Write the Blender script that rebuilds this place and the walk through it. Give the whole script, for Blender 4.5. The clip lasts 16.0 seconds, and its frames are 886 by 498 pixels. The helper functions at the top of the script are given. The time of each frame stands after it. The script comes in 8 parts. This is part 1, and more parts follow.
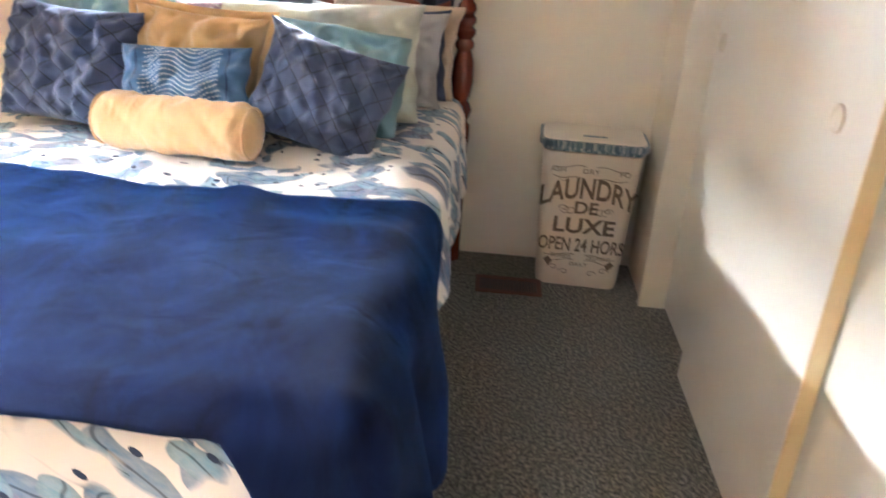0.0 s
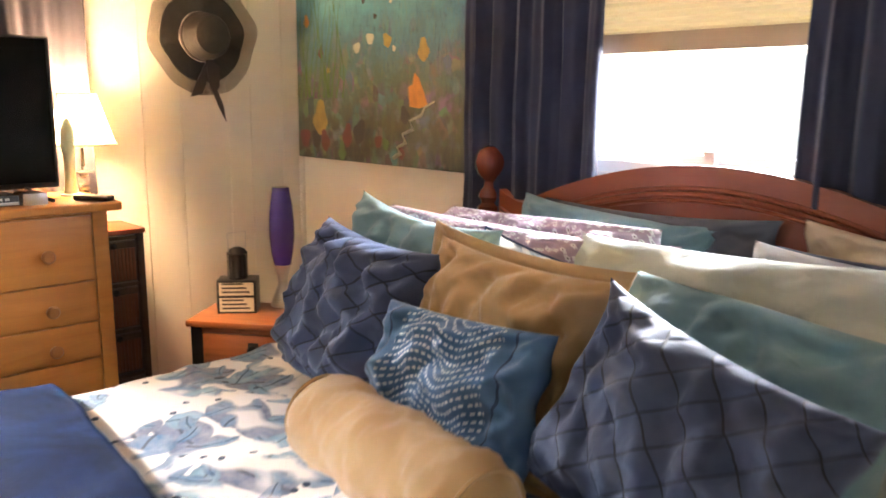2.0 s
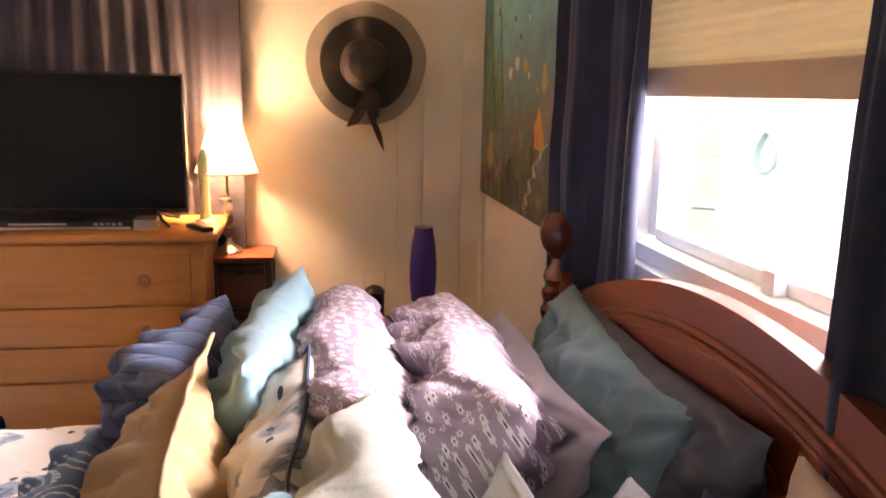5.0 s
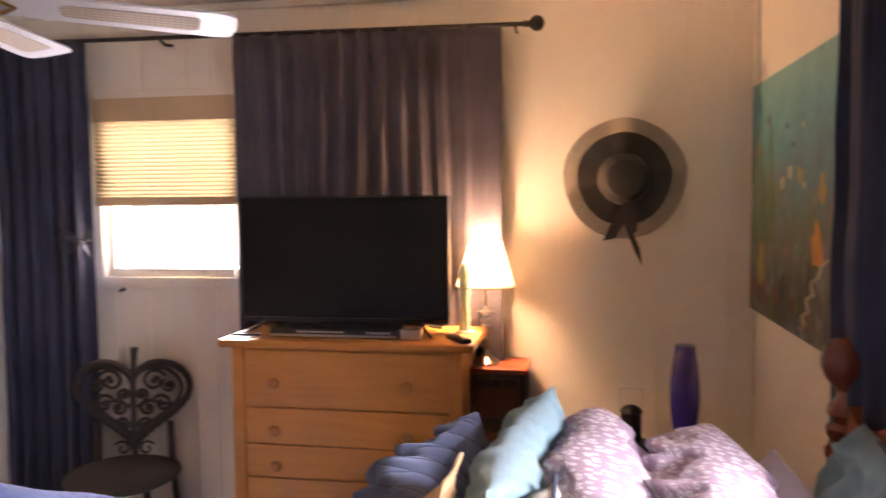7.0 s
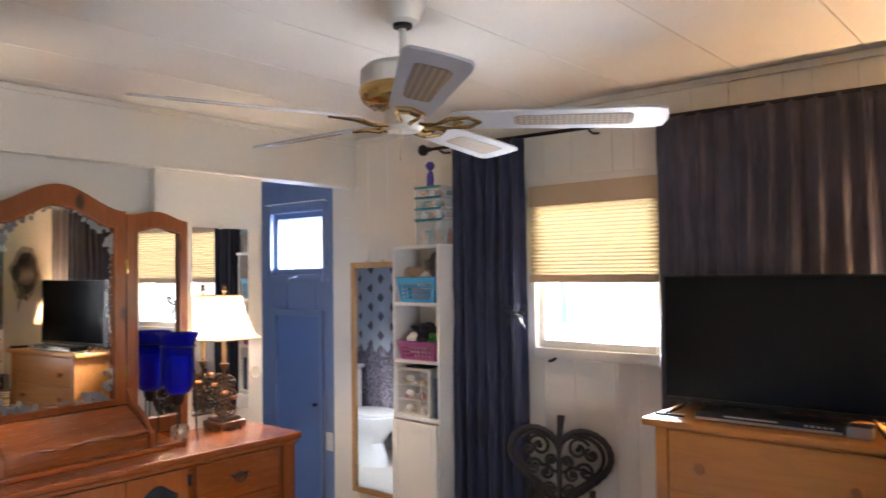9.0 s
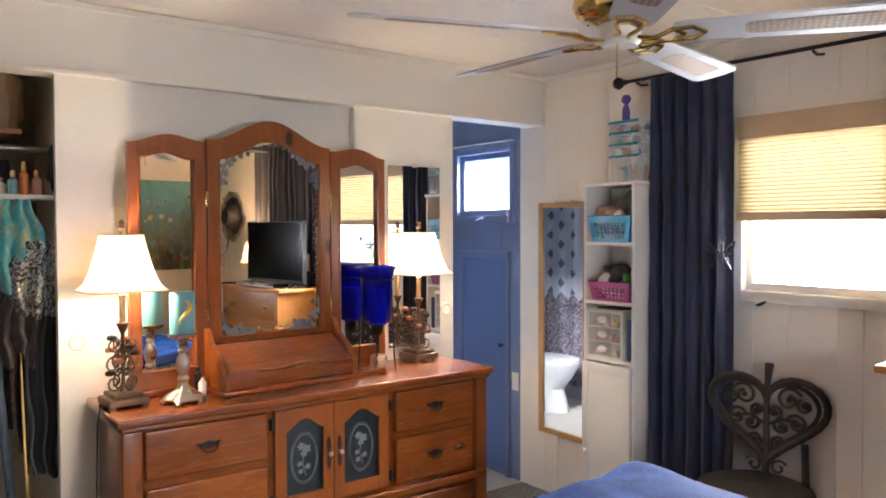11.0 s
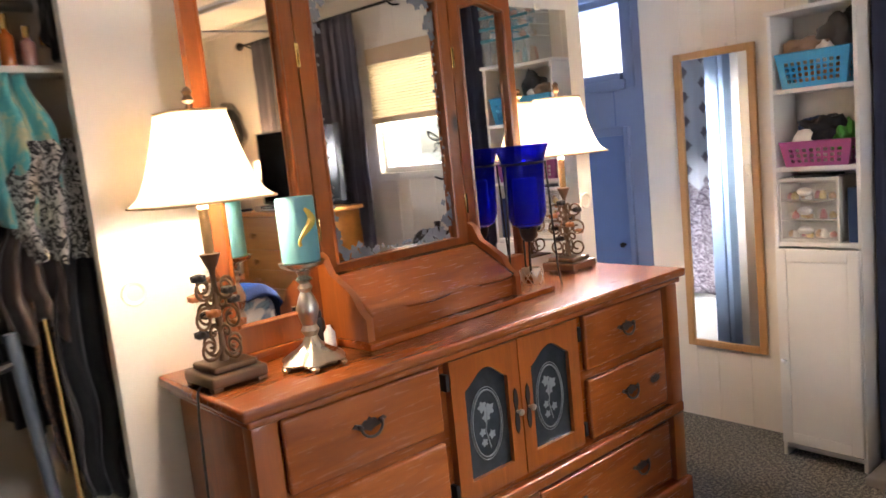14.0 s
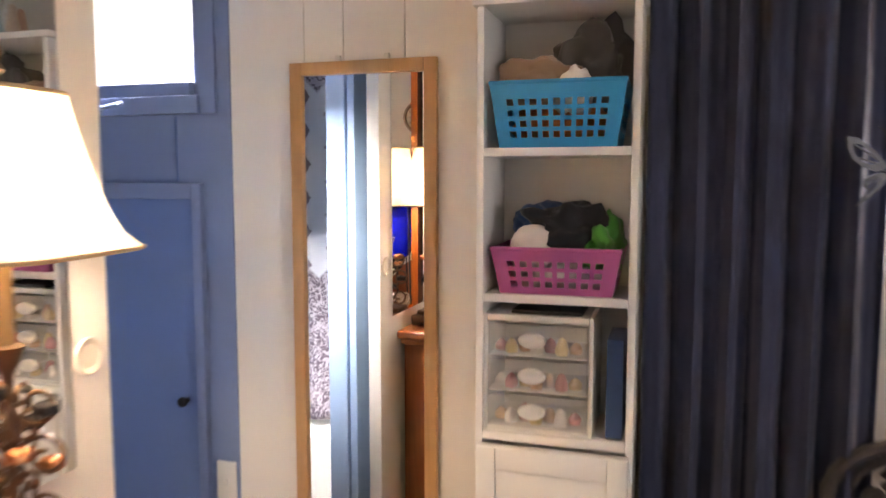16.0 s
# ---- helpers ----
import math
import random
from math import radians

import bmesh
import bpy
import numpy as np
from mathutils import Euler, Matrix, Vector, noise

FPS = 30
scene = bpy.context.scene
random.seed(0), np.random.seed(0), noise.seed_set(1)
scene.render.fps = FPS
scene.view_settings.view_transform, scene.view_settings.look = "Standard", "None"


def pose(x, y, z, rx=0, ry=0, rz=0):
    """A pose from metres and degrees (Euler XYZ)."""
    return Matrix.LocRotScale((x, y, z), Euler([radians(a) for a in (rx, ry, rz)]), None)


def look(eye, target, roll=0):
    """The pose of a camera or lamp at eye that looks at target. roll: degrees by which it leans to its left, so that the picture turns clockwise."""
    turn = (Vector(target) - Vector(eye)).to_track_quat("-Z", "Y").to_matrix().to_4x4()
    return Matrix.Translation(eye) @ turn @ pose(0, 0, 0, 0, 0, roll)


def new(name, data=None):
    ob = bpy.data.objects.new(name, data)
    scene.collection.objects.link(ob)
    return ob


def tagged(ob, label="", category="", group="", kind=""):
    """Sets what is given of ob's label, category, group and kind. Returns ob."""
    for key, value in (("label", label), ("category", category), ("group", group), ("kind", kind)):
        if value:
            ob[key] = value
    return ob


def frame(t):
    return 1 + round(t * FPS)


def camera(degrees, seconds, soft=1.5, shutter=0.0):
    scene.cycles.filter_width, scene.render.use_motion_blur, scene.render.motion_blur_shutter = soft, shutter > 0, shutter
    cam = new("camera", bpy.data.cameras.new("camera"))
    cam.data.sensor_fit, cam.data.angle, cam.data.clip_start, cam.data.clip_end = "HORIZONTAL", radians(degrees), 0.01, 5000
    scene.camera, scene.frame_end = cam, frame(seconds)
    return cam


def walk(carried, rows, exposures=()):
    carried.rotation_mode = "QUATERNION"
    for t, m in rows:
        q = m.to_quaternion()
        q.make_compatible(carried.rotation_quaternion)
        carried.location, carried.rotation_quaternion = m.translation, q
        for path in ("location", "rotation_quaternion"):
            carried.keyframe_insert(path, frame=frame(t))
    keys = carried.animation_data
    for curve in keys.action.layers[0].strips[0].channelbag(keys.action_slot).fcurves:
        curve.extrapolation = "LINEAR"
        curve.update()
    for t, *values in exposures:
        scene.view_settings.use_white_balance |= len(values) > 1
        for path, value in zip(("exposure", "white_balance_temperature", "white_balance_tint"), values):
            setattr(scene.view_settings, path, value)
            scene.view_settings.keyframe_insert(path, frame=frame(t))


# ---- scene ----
cam = camera(61.0, 16.0, shutter=0.5)
PATH = [
    (0, (0.195, 0.875, 1.368), (0.091, 2.705, 0.567), 3.8),
    (0.5, (0.131, 1.03, 1.365), (-0.122, 2.883, 0.656), 3.8),
    (1, (0.137, 1.379, 1.353), (-0.433, 3.218, 0.812), 2.8),
    (1.5, (0.179, 1.772, 1.368), (-0.894, 3.404, 0.938), 2.4),
    (2, (0.16, 2.127, 1.349), (-1.245, 3.498, 0.969), 0.8),
    (2.5, (0.12, 2.55, 1.345), (-1.468, 3.709, 0.976), 0.2),
    (3, (0.102, 2.877, 1.323), (-1.634, 3.74, 0.832), 0.5),
    (5.5, (0.249, 3.373, 1.514), (-1.714, 3.599, 1.203), 0.9),
    (6, (0.22, 3.398, 1.517), (-1.768, 3.486, 1.314), 0.5),
    (6.5, (0.196, 3.385, 1.482), (-1.797, 3.285, 1.343), 0.2),
    (7, (0.218, 3.357, 1.512), (-1.747, 3.01, 1.383), -0.5),
    (7.5, (0.224, 3.358, 1.508), (-1.662, 2.697, 1.444), -0.3),
    (8, (0.214, 3.358, 1.533), (-1.548, 2.41, 1.516), -1.0),
    (8.5, (0.259, 3.344, 1.555), (-1.386, 2.206, 1.585), -0.8),
    (9, (0.275, 3.325, 1.554), (-1.249, 2.032, 1.615), -0.7),
    (9.5, (0.291, 3.285, 1.538), (-1.128, 1.877, 1.602), -0.4),
    (10, (0.31, 3.246, 1.518), (-1.023, 1.756, 1.569), -0.2),
    (12.5, (0.325, 2.994, 1.386), (-0.765, 1.328, 1.196), -1.5),
    (13, (0.313, 2.721, 1.359), (-0.794, 1.067, 1.161), -2.9),
    (13.5, (0.31, 2.392, 1.335), (-0.871, 0.793, 1.112), -4.3),
    (14, (0.316, 1.993, 1.319), (-0.969, 0.484, 1.055), -5.8),
    (14.5, (0.158, 1.614, 1.326), (-1.393, 0.392, 1.006), -5.8),
    (15, (-0.182, 1.329, 1.331), (-1.955, 0.449, 1.049), -4.2),
    (15.5, (-0.602, 1.143, 1.342), (-2.490, 0.525, 1.108), -1.9),
    (16, (-1.038, 1.044, 1.346), (-2.939, 0.451, 1.16), 0.0),
]
EXPOSURES = [(0, 3.7, 5850, 11), (1, 3.62, 6000, 11), (1.5, 3.22, 6150, 12), (2.5, 2.6, 6450, 15), (3, 2.55, 6550, 16), (5.5, 1.9, 7000, 32), (6.5, 1.65, 6700, 32), (7, 1.85, 6700, 32), (7.5, 1.73, 6100, 16), (9, 1.75, 6050, 16), (13, 2.08, 6150, 17), (16, 2.0, 6650, 19)]
walk(cam, [(t, look(eye, target, roll)) for t, eye, target, roll in PATH], EXPOSURES)

# ---- light ----
world = bpy.data.worlds.new("sky")
scene.world = world
world.use_nodes = True
wt = world.node_tree
sky = wt.nodes.new("ShaderNodeTexSky")
sky.sky_type, sky.sun_disc = "NISHITA", False
sky.sun_elevation, sky.sun_rotation = radians(43), radians(225)
wt.nodes["Background"].inputs["Strength"].default_value = 0.09
wt.links.new(sky.outputs["Color"], wt.nodes["Background"].inputs["Color"])
sun = new("sun", bpy.data.lights.new("sun", "SUN"))
sun.data.energy, sun.data.angle, sun.data.color = 2.5, radians(3), (1.0, 0.95, 0.86)
sun.matrix_world = look((1.3, -1.3, 1.7), (0, 0, 0))


def window_light(x, y, z, target, w, h, watts):
    ob = new("window_light", bpy.data.lights.new("window_light", "AREA"))
    ob.data.shape, ob.data.size, ob.data.size_y = "RECTANGLE", w, h
    ob.data.energy, ob.data.color = watts, (0.97, 0.97, 0.97)
    ob.matrix_world = look((x, y, z), target)


window_light(-0.80, 5.0, 1.40, (-0.80, 3.9, 1.30), 2.0, 1.1, 135)
window_light(-3.60, 1.72, 2.00, (-2.5, 1.72, 1.25), 1.1, 0.7, 410)
# added lamp, low and aimed up: stands in for ground bounce onto the ceiling
window_light(-3.50, 1.72, 0.72, (-2.2, 1.72, 1.75), 1.1, 0.6, 62)
window_light(-3.30, -0.33, 2.40, (-2.5, -0.33, 1.6), 0.7, 0.6, 340)


def bulb(x, y, z, watts, radius=0.03, color=(1.0, 0.70, 0.44)):
    ob = new("bulb_light", bpy.data.lights.new("bulb_light", "POINT"))
    ob.data.energy, ob.data.color, ob.data.shadow_soft_size = watts, color, radius
    ob.location = (x, y, z)


# ---- mesh helpers ----
def part(name, bm, material, parent=None, label="", smooth=40, solid=0.0):
    me = bpy.data.meshes.new(name)
    bmesh.ops.recalc_face_normals(bm, faces=bm.faces)
    bm.to_mesh(me)
    bm.free()
    me.materials.append(material)
    if smooth:
        me.polygons.foreach_set("use_smooth", [True] * len(me.polygons))
        me.set_sharp_from_angle(angle=radians(smooth))
    ob = new(name, me)
    if parent is not None:
        ob.parent = parent
    if label:
        ob["label"] = label
    if solid:
        m = ob.modifiers.new("thickness", "SOLIDIFY")
        m.thickness, m.offset = solid, 0
    return ob


def thing(name, label, category, x=0, y=0, z=0, rz=0, rx=0, ry=0, group="", kind=""):
    ob = new(name)
    ob.empty_display_size = 0.05
    ob.matrix_basis = pose(x, y, z, rx, ry, rz)
    return tagged(ob, label, category, group, kind)


def box(bm, x0, x1, y0, y1, z0, z1, bevel=0.0, seg=2, m=None):
    r = bmesh.ops.create_cube(bm, size=1)["verts"]
    mat = Matrix.Translation(((x0 + x1) / 2, (y0 + y1) / 2, (z0 + z1) / 2)) @ Matrix.Diagonal((abs(x1 - x0), abs(y1 - y0), abs(z1 - z0), 1))
    bmesh.ops.transform(bm, verts=r, matrix=(m @ mat) if m else mat)
    if bevel:
        edges = list({e for v in r for e in v.link_edges})
        bmesh.ops.bevel(bm, geom=edges, offset=bevel, segments=seg, affect="EDGES", profile=0.6)
    return bm


def B(*a, **k):
    return box(bmesh.new(), *a, **k)


def lathe(bm, prof, seg=24, m=None, cap=True):
    m = m or Matrix()
    rings = []
    for r, z in prof:
        rings.append([bm.verts.new(m @ Vector((r * math.cos(2 * math.pi * i / seg), r * math.sin(2 * math.pi * i / seg), z))) for i in range(seg)])
    for a, b in zip(rings, rings[1:]):
        for i in range(seg):
            bm.faces.new((a[i], a[(i + 1) % seg], b[(i + 1) % seg], b[i]))
    if cap:
        if prof[0][0] > 1e-4:
            bm.faces.new(rings[0])
        if prof[-1][0] > 1e-4:
            bm.faces.new(rings[-1])
    return bm


def L(*a, **k):
    return lathe(bmesh.new(), *a, **k)


def tube(bm, pts, r, seg=8, closed=False):
    pts = [Vector(p) for p in pts]
    n = len(pts)
    rs = r if isinstance(r, (list, tuple)) else [r] * n
    rings, side = [], None
    for i, p in enumerate(pts):
        a = pts[(i - 1) % n] if closed or i else p
        b = pts[(i + 1) % n] if closed or i < n - 1 else p
        d = (b - a).normalized()
        if side is None:
            side = d.cross(Vector((0, 0, 1)) if abs(d.z) < 0.9 else Vector((1, 0, 0))).normalized()
        side = (side - d * side.dot(d)).normalized()
        up = d.cross(side)
        rings.append([bm.verts.new(p + rs[i] * (math.cos(2 * math.pi * k / seg) * side + math.sin(2 * math.pi * k / seg) * up)) for k in range(seg)])
    pairs = list(zip(rings, rings[1:])) + ([(rings[-1], rings[0])] if closed else [])
    for a, b in pairs:
        for k in range(seg):
            bm.faces.new((a[k], a[(k + 1) % seg], b[(k + 1) % seg], b[k]))
    if not closed:
        bm.faces.new(rings[0])
        bm.faces.new(rings[-1])
    return bm


def T(*a, **k):
    return tube(bmesh.new(), *a, **k)


def sheet(f, nu, nv, bm=None):
    bm = bm or bmesh.new()
    g = [[bm.verts.new(f(i / nu, j / nv)) for j in range(nv + 1)] for i in range(nu + 1)]
    for i in range(nu):
        for j in range(nv):
            bm.faces.new((g[i][j], g[i + 1][j], g[i + 1][j + 1], g[i][j + 1]))
    return bm


def prism(pts, d0, d1, m=None, bm=None):
    """A flat outline in x and z, given depth along y from d0 to d1."""
    bm = bm or bmesh.new()
    m = m or Matrix()
    a = [bm.verts.new(m @ Vector((x, d0, z))) for x, z in pts]
    b = [bm.verts.new(m @ Vector((x, d1, z))) for x, z in pts]
    bm.faces.new(a)
    bm.faces.new(b)
    n = len(pts)
    for i in range(n):
        bm.faces.new((a[i], a[(i + 1) % n], b[(i + 1) % n], b[i]))
    return bm


def ring_prism(outer, inner, d0, d1, m=None):
    """A frame between two outlines with the same number of points."""
    bm = bmesh.new()
    m = m or Matrix()
    n = len(outer)
    v = [[bm.verts.new(m @ Vector((x, d, z))) for x, z in o] for o in (outer, inner) for d in (d0, d1)]
    oa, ob_, ia, ib = v
    for i in range(n):
        j = (i + 1) % n
        bm.faces.new((oa[i], oa[j], ia[j], ia[i]))
        bm.faces.new((ob_[i], ob_[j], ib[j], ib[i]))
        bm.faces.new((oa[i], oa[j], ob_[j], ob_[i]))
        bm.faces.new((ia[i], ia[j], ib[j], ib[i]))
    return bm


def wob(x, y, z=0.0, s=1.0):
    return noise.noise(Vector((x * s, y * s, z)))


# ---- material helpers ----
class Nodes:
    def __init__(self, name):
        self.mat = bpy.data.materials.new(name)
        self.mat.use_nodes = True
        self.t = self.mat.node_tree
        self.b = self.t.nodes["Principled BSDF"]

    def node(self, kind, **kw):
        n = self.t.nodes.new("ShaderNode" + kind)
        for k, v in kw.items():
            if k == "op":
                n.operation = v
            elif k == "feature":
                n.feature = v
            elif k == "wave":
                n.wave_type = v
            elif k == "band":
                n.bands_direction = v
            elif k == "blend":
                n.data_type, n.blend_type = "RGBA", v
        return n

    def put(self, sock, v):
        if isinstance(v, bpy.types.NodeSocket):
            self.t.links.new(v, sock)
        elif isinstance(v, (tuple, list)) and len(v) == 3 and sock.type == "RGBA":
            sock.default_value = (*v, 1)
        else:
            sock.default_value = v

    def coord(self, kind="Object"):
        return self.node("TexCoord").outputs[kind]

    def math(self, op, a, b=0.0, c=0.0):
        n = self.node("Math", op=op)
        for s, v in zip(n.inputs, (a, b, c)):
            self.put(s, v)
        return n.outputs[0]

    def vmath(self, op, a, b=(0, 0, 0)):
        n = self.node("VectorMath", op=op)
        self.put(n.inputs[0], a)
        self.put(n.inputs[1], b)
        return n.outputs["Value"] if op in ("LENGTH", "DOT_PRODUCT", "DISTANCE") else n.outputs[0]

    def scaled(self, v, s):
        n = self.node("Mapping")
        self.put(n.inputs["Vector"], v)
        n.inputs["Scale"].default_value = s if isinstance(s, tuple) else (s, s, s)
        return n.outputs[0]

    def noise(self, v, scale, detail=4, rough=0.6, dist=0.0):
        n = self.node("TexNoise")
        self.put(n.inputs["Vector"], v)
        n.inputs["Scale"].default_value, n.inputs["Detail"].default_value = scale, detail
        n.inputs["Roughness"].default_value, n.inputs["Distortion"].default_value = rough, dist
        return n.outputs["Fac"]

    def ramp(self, f, *stops):
        n = self.node("ValToRGB")
        e = n.color_ramp.elements
        while len(e) < len(stops):
            e.new(0.5)
        for k, (p, c) in zip(e, stops):
            k.position, k.color = p, (*c, 1)
        self.put(n.inputs[0], f)
        return n.outputs["Color"]

    def mix(self, f, a, b, blend="MIX"):
        n = self.node("Mix", blend=blend)
        self.put(n.inputs[0], f)
        self.put(n.inputs[6], a)
        self.put(n.inputs[7], b)
        return n.outputs[2]

    def step(self, v, lo, hi):
        n = self.node("MapRange")
        self.put(n.inputs["Value"], v)
        n.inputs["From Min"].default_value, n.inputs["From Max"].default_value = lo, hi
        return n.outputs[0]

    def xyz(self, v):
        n = self.node("SeparateXYZ")
        self.put(n.inputs[0], v)
        return n.outputs

    def bump(self, h, strength=0.3, dist=0.002):
        n = self.node("Bump")
        n.inputs["Strength"].default_value, n.inputs["Distance"].default_value = strength, dist
        self.put(n.inputs["Height"], h)
        self.put(self.b.inputs["Normal"], n.outputs[0])

    def done(self, color, rough=0.6, metal=0.0, **kw):
        self.put(self.b.inputs["Base Color"], color)
        self.put(self.b.inputs["Roughness"], rough)
        self.put(self.b.inputs["Metallic"], metal)
        for k, v in kw.items():
            self.put(self.b.inputs[k.replace("_", " ")], v)
        return self.mat


def tint(c, k):
    return tuple(min(1, x * k) for x in c)


def plain(name, c, rough=0.5, metal=0.0, var=0.10, scale=6, grain=60, bump=0.08, dist=0.001, **kw):
    n = Nodes(name)
    v = n.coord()
    big, fine = n.noise(v, scale), n.noise(v, grain, 3)
    col = n.mix(n.step(big, 0.3, 0.7), tint(c, 1 - var), tint(c, 1 + var))
    col = n.mix(n.math("MULTIPLY", fine, 0.25), col, tint(c, 1 - 2 * var))
    n.bump(n.math("ADD", big, fine), bump, dist)
    return n.done(col, n.math("MULTIPLY_ADD", big, 0.15, rough - 0.07), metal, **kw)


def cloth(name, c, c2=None, weave=900, var=0.12, sheen=0.2, rough=0.85, wrinkle=0.35):
    n = Nodes(name)
    v = n.coord()
    big, mid, fine = n.noise(v, 4, 5), n.noise(v, 14, 5, 0.6, 0.6), n.noise(v, weave, 2)
    col = n.mix(n.step(big, 0.3, 0.7), tint(c, 1 - var), c2 or tint(c, 1 + var))
    col = n.mix(n.math("MULTIPLY", fine, 0.3), col, tint(c, 0.7))
    n.bump(n.math("MULTIPLY_ADD", fine, 0.12, mid), wrinkle, 0.008)
    return n.done(col, rough, Sheen_Weight=sheen)


def wood(name, dark, light, axis=0, scale=1.0, rough=0.35, knots=0.0, coat=0.0, relief=0.10):
    n = Nodes(name)
    info = n.node("ObjectInfo").outputs["Random"]
    shift = n.node("CombineXYZ")
    for s in shift.inputs:
        n.put(s, n.math("MULTIPLY", info, 7.0))
    v = n.vmath("ADD", n.coord(), shift.outputs[0])
    st = [9.0 * scale] * 3
    st[axis] = 0.9 * scale
    sv = n.scaled(v, tuple(st))
    g = n.noise(sv, 2.2, 6, 0.62, 1.2)
    fine = n.noise(n.scaled(v, tuple(60 if i != axis else 4 for i in range(3))), 3, 3)
    col = n.ramp(g, (0.25, dark), (0.5, tuple((a + b) / 2 for a, b in zip(dark, light))), (0.75, light))
    col = n.mix(n.math("MULTIPLY", fine, 0.14), col, tint(dark, 0.9))
    if knots:
        w = n.node("TexVoronoi")
        n.put(w.inputs["Vector"], n.scaled(v, tuple(4.0 if i != axis else 2.2 for i in range(3))))
        w.inputs["Scale"].default_value = knots
        k = n.step(w.outputs["Distance"], 0.10, 0.045)
        col = n.mix(k, col, tint(dark, 0.22))
    n.bump(n.math("ADD", g, fine), relief, 0.001)
    return n.done(col, n.math("MULTIPLY_ADD", fine, 0.03, rough - 0.015), Coat_Weight=coat, Coat_Roughness=0.26)


def leafy(name, base, inks, scale=4.4, size=0.50, thin=0.70, speck=True):
    """White cloth printed with watercolour leaves in several inks, and small dots."""
    n = Nodes(name)
    v0 = n.coord()
    x, y, z = n.xyz(v0)
    flat = n.node("CombineXYZ")
    n.put(flat.inputs[0], n.math("MULTIPLY_ADD", z, 0.8, x))
    n.put(flat.inputs[1], n.math("MULTIPLY_ADD", z, 0.8, y))
    v = flat.outputs[0]
    mott = n.noise(v, 26, 5, 0.7)
    col = n.mix(n.noise(v, 3), base, tint(base, 0.93))
    for k, (ink, sc, th, off) in enumerate(((inks[0], scale, thin, 0.0), (inks[1], scale * 1.25, thin * 0.8, 3.7), (inks[2], scale * 1.7, thin * 0.9, 8.1), (inks[1], scale * 2.1, thin * 0.6, 5.2))):
        vo = n.node("TexVoronoi")
        vo.voronoi_dimensions = "2D"
        p = n.vmath("ADD", v, (off, off * 0.7, 0))
        warp = n.node("TexNoise")
        n.put(warp.inputs["Vector"], p)
        warp.inputs["Scale"].default_value = 7
        p = n.vmath("ADD", p, n.vmath("MULTIPLY", n.vmath("SUBTRACT", warp.outputs["Color"], (0.5, 0.5, 0.5)), (0.09, 0.09, 0)))
        n.put(vo.inputs["Vector"], p)
        vo.inputs["Scale"].default_value = sc
        local = n.vmath("SUBTRACT", p, vo.outputs["Position"])
        # Position is in the scaled space's original units
        lx, ly, _ = n.xyz(local)
        rnd = n.node("SeparateColor")
        n.put(rnd.inputs[0], vo.outputs["Color"])
        ang = n.math("MULTIPLY", rnd.outputs[0], 6.283)
        ca, sa = n.math("COSINE", ang), n.math("SINE", ang)
        u = n.math("ADD", n.math("MULTIPLY", lx, ca), n.math("MULTIPLY", ly, sa))
        w = n.math("SUBTRACT", n.math("MULTIPLY", ly, ca), n.math("MULTIPLY", lx, sa))
        a = size / sc
        e = n.math("ADD", n.math("POWER", n.math("ABSOLUTE", n.math("DIVIDE", u, a)), 2.0), n.math("POWER", n.math("ABSOLUTE", n.math("DIVIDE", w, a * th)), 1.6))
        inside = n.step(e, 1.0, 0.88)
        keep = n.math("MULTIPLY", n.math("GREATER_THAN", rnd.outputs[1], 0.18), n.step(n.noise(v, 5.0, 2), 0.45, 0.50))
        vein = n.step(n.math("ABSOLUTE", w), a * 0.02, a * 0.07)
        dark = n.mix(n.step(e, 0.35, 1.0), tint(ink, 1.9), ink)
        leaf = n.mix(n.step(mott, 0.35, 0.68), dark, n.mix(0.30, tint(ink, 1.6), base))
        leaf = n.mix(vein, tint(ink, 0.6), leaf)
        col = n.mix(n.math("MULTIPLY", n.math("MULTIPLY", inside, keep), 0.92), col, leaf)
    if speck:
        vo = n.node("TexVoronoi")
        vo.voronoi_dimensions = "2D"
        n.put(vo.inputs["Vector"], v)
        vo.inputs["Scale"].default_value = scale * 4.2
        rnd = n.node("SeparateColor")
        n.put(rnd.inputs[0], vo.outputs["Color"])
        dot = n.math("MULTIPLY", n.math("LESS_THAN", vo.outputs["Distance"], 0.20), n.math("GREATER_THAN", rnd.outputs[0], 0.89))
        col = n.mix(dot, col, tint(inks[0], 0.6))
    fine, mid = n.noise(v0, 700, 2), n.noise(v0, 11, 4, 0.55, 0.5)
    n.bump(n.math("MULTIPLY_ADD", fine, 0.08, mid), 0.45, 0.010)
    return n.done(col, 0.85, Sheen_Weight=0.1)


# ---- materials ----
WALL = plain("cream_wall_paint", (0.78, 0.73, 0.63), 0.55, var=0.03, scale=1.5, grain=180, bump=0.05)
WHITE = plain("white_semigloss_paint", (0.76, 0.72, 0.63), 0.38, var=0.03, scale=2, grain=90, bump=0.05)
DOORWHITE = plain("white_door_paint", (0.78, 0.75, 0.67), 0.32, var=0.03, scale=1.3, grain=45, bump=0.04)
CEIL = plain("white_ceiling_board", (0.76, 0.73, 0.67), 0.7, var=0.03, scale=2, grain=220, bump=0.08)
BLUE = plain("slate_blue_paint", (0.165, 0.215, 0.345), 0.5, var=0.06, scale=2, grain=90)
PALEBLUE = plain("pale_blue_paint", (0.40, 0.55, 0.76), 0.45, var=0.05, scale=2)
RAW = wood("raw_pine_edge", (0.66, 0.50, 0.26), (0.78, 0.62, 0.37), axis=2)
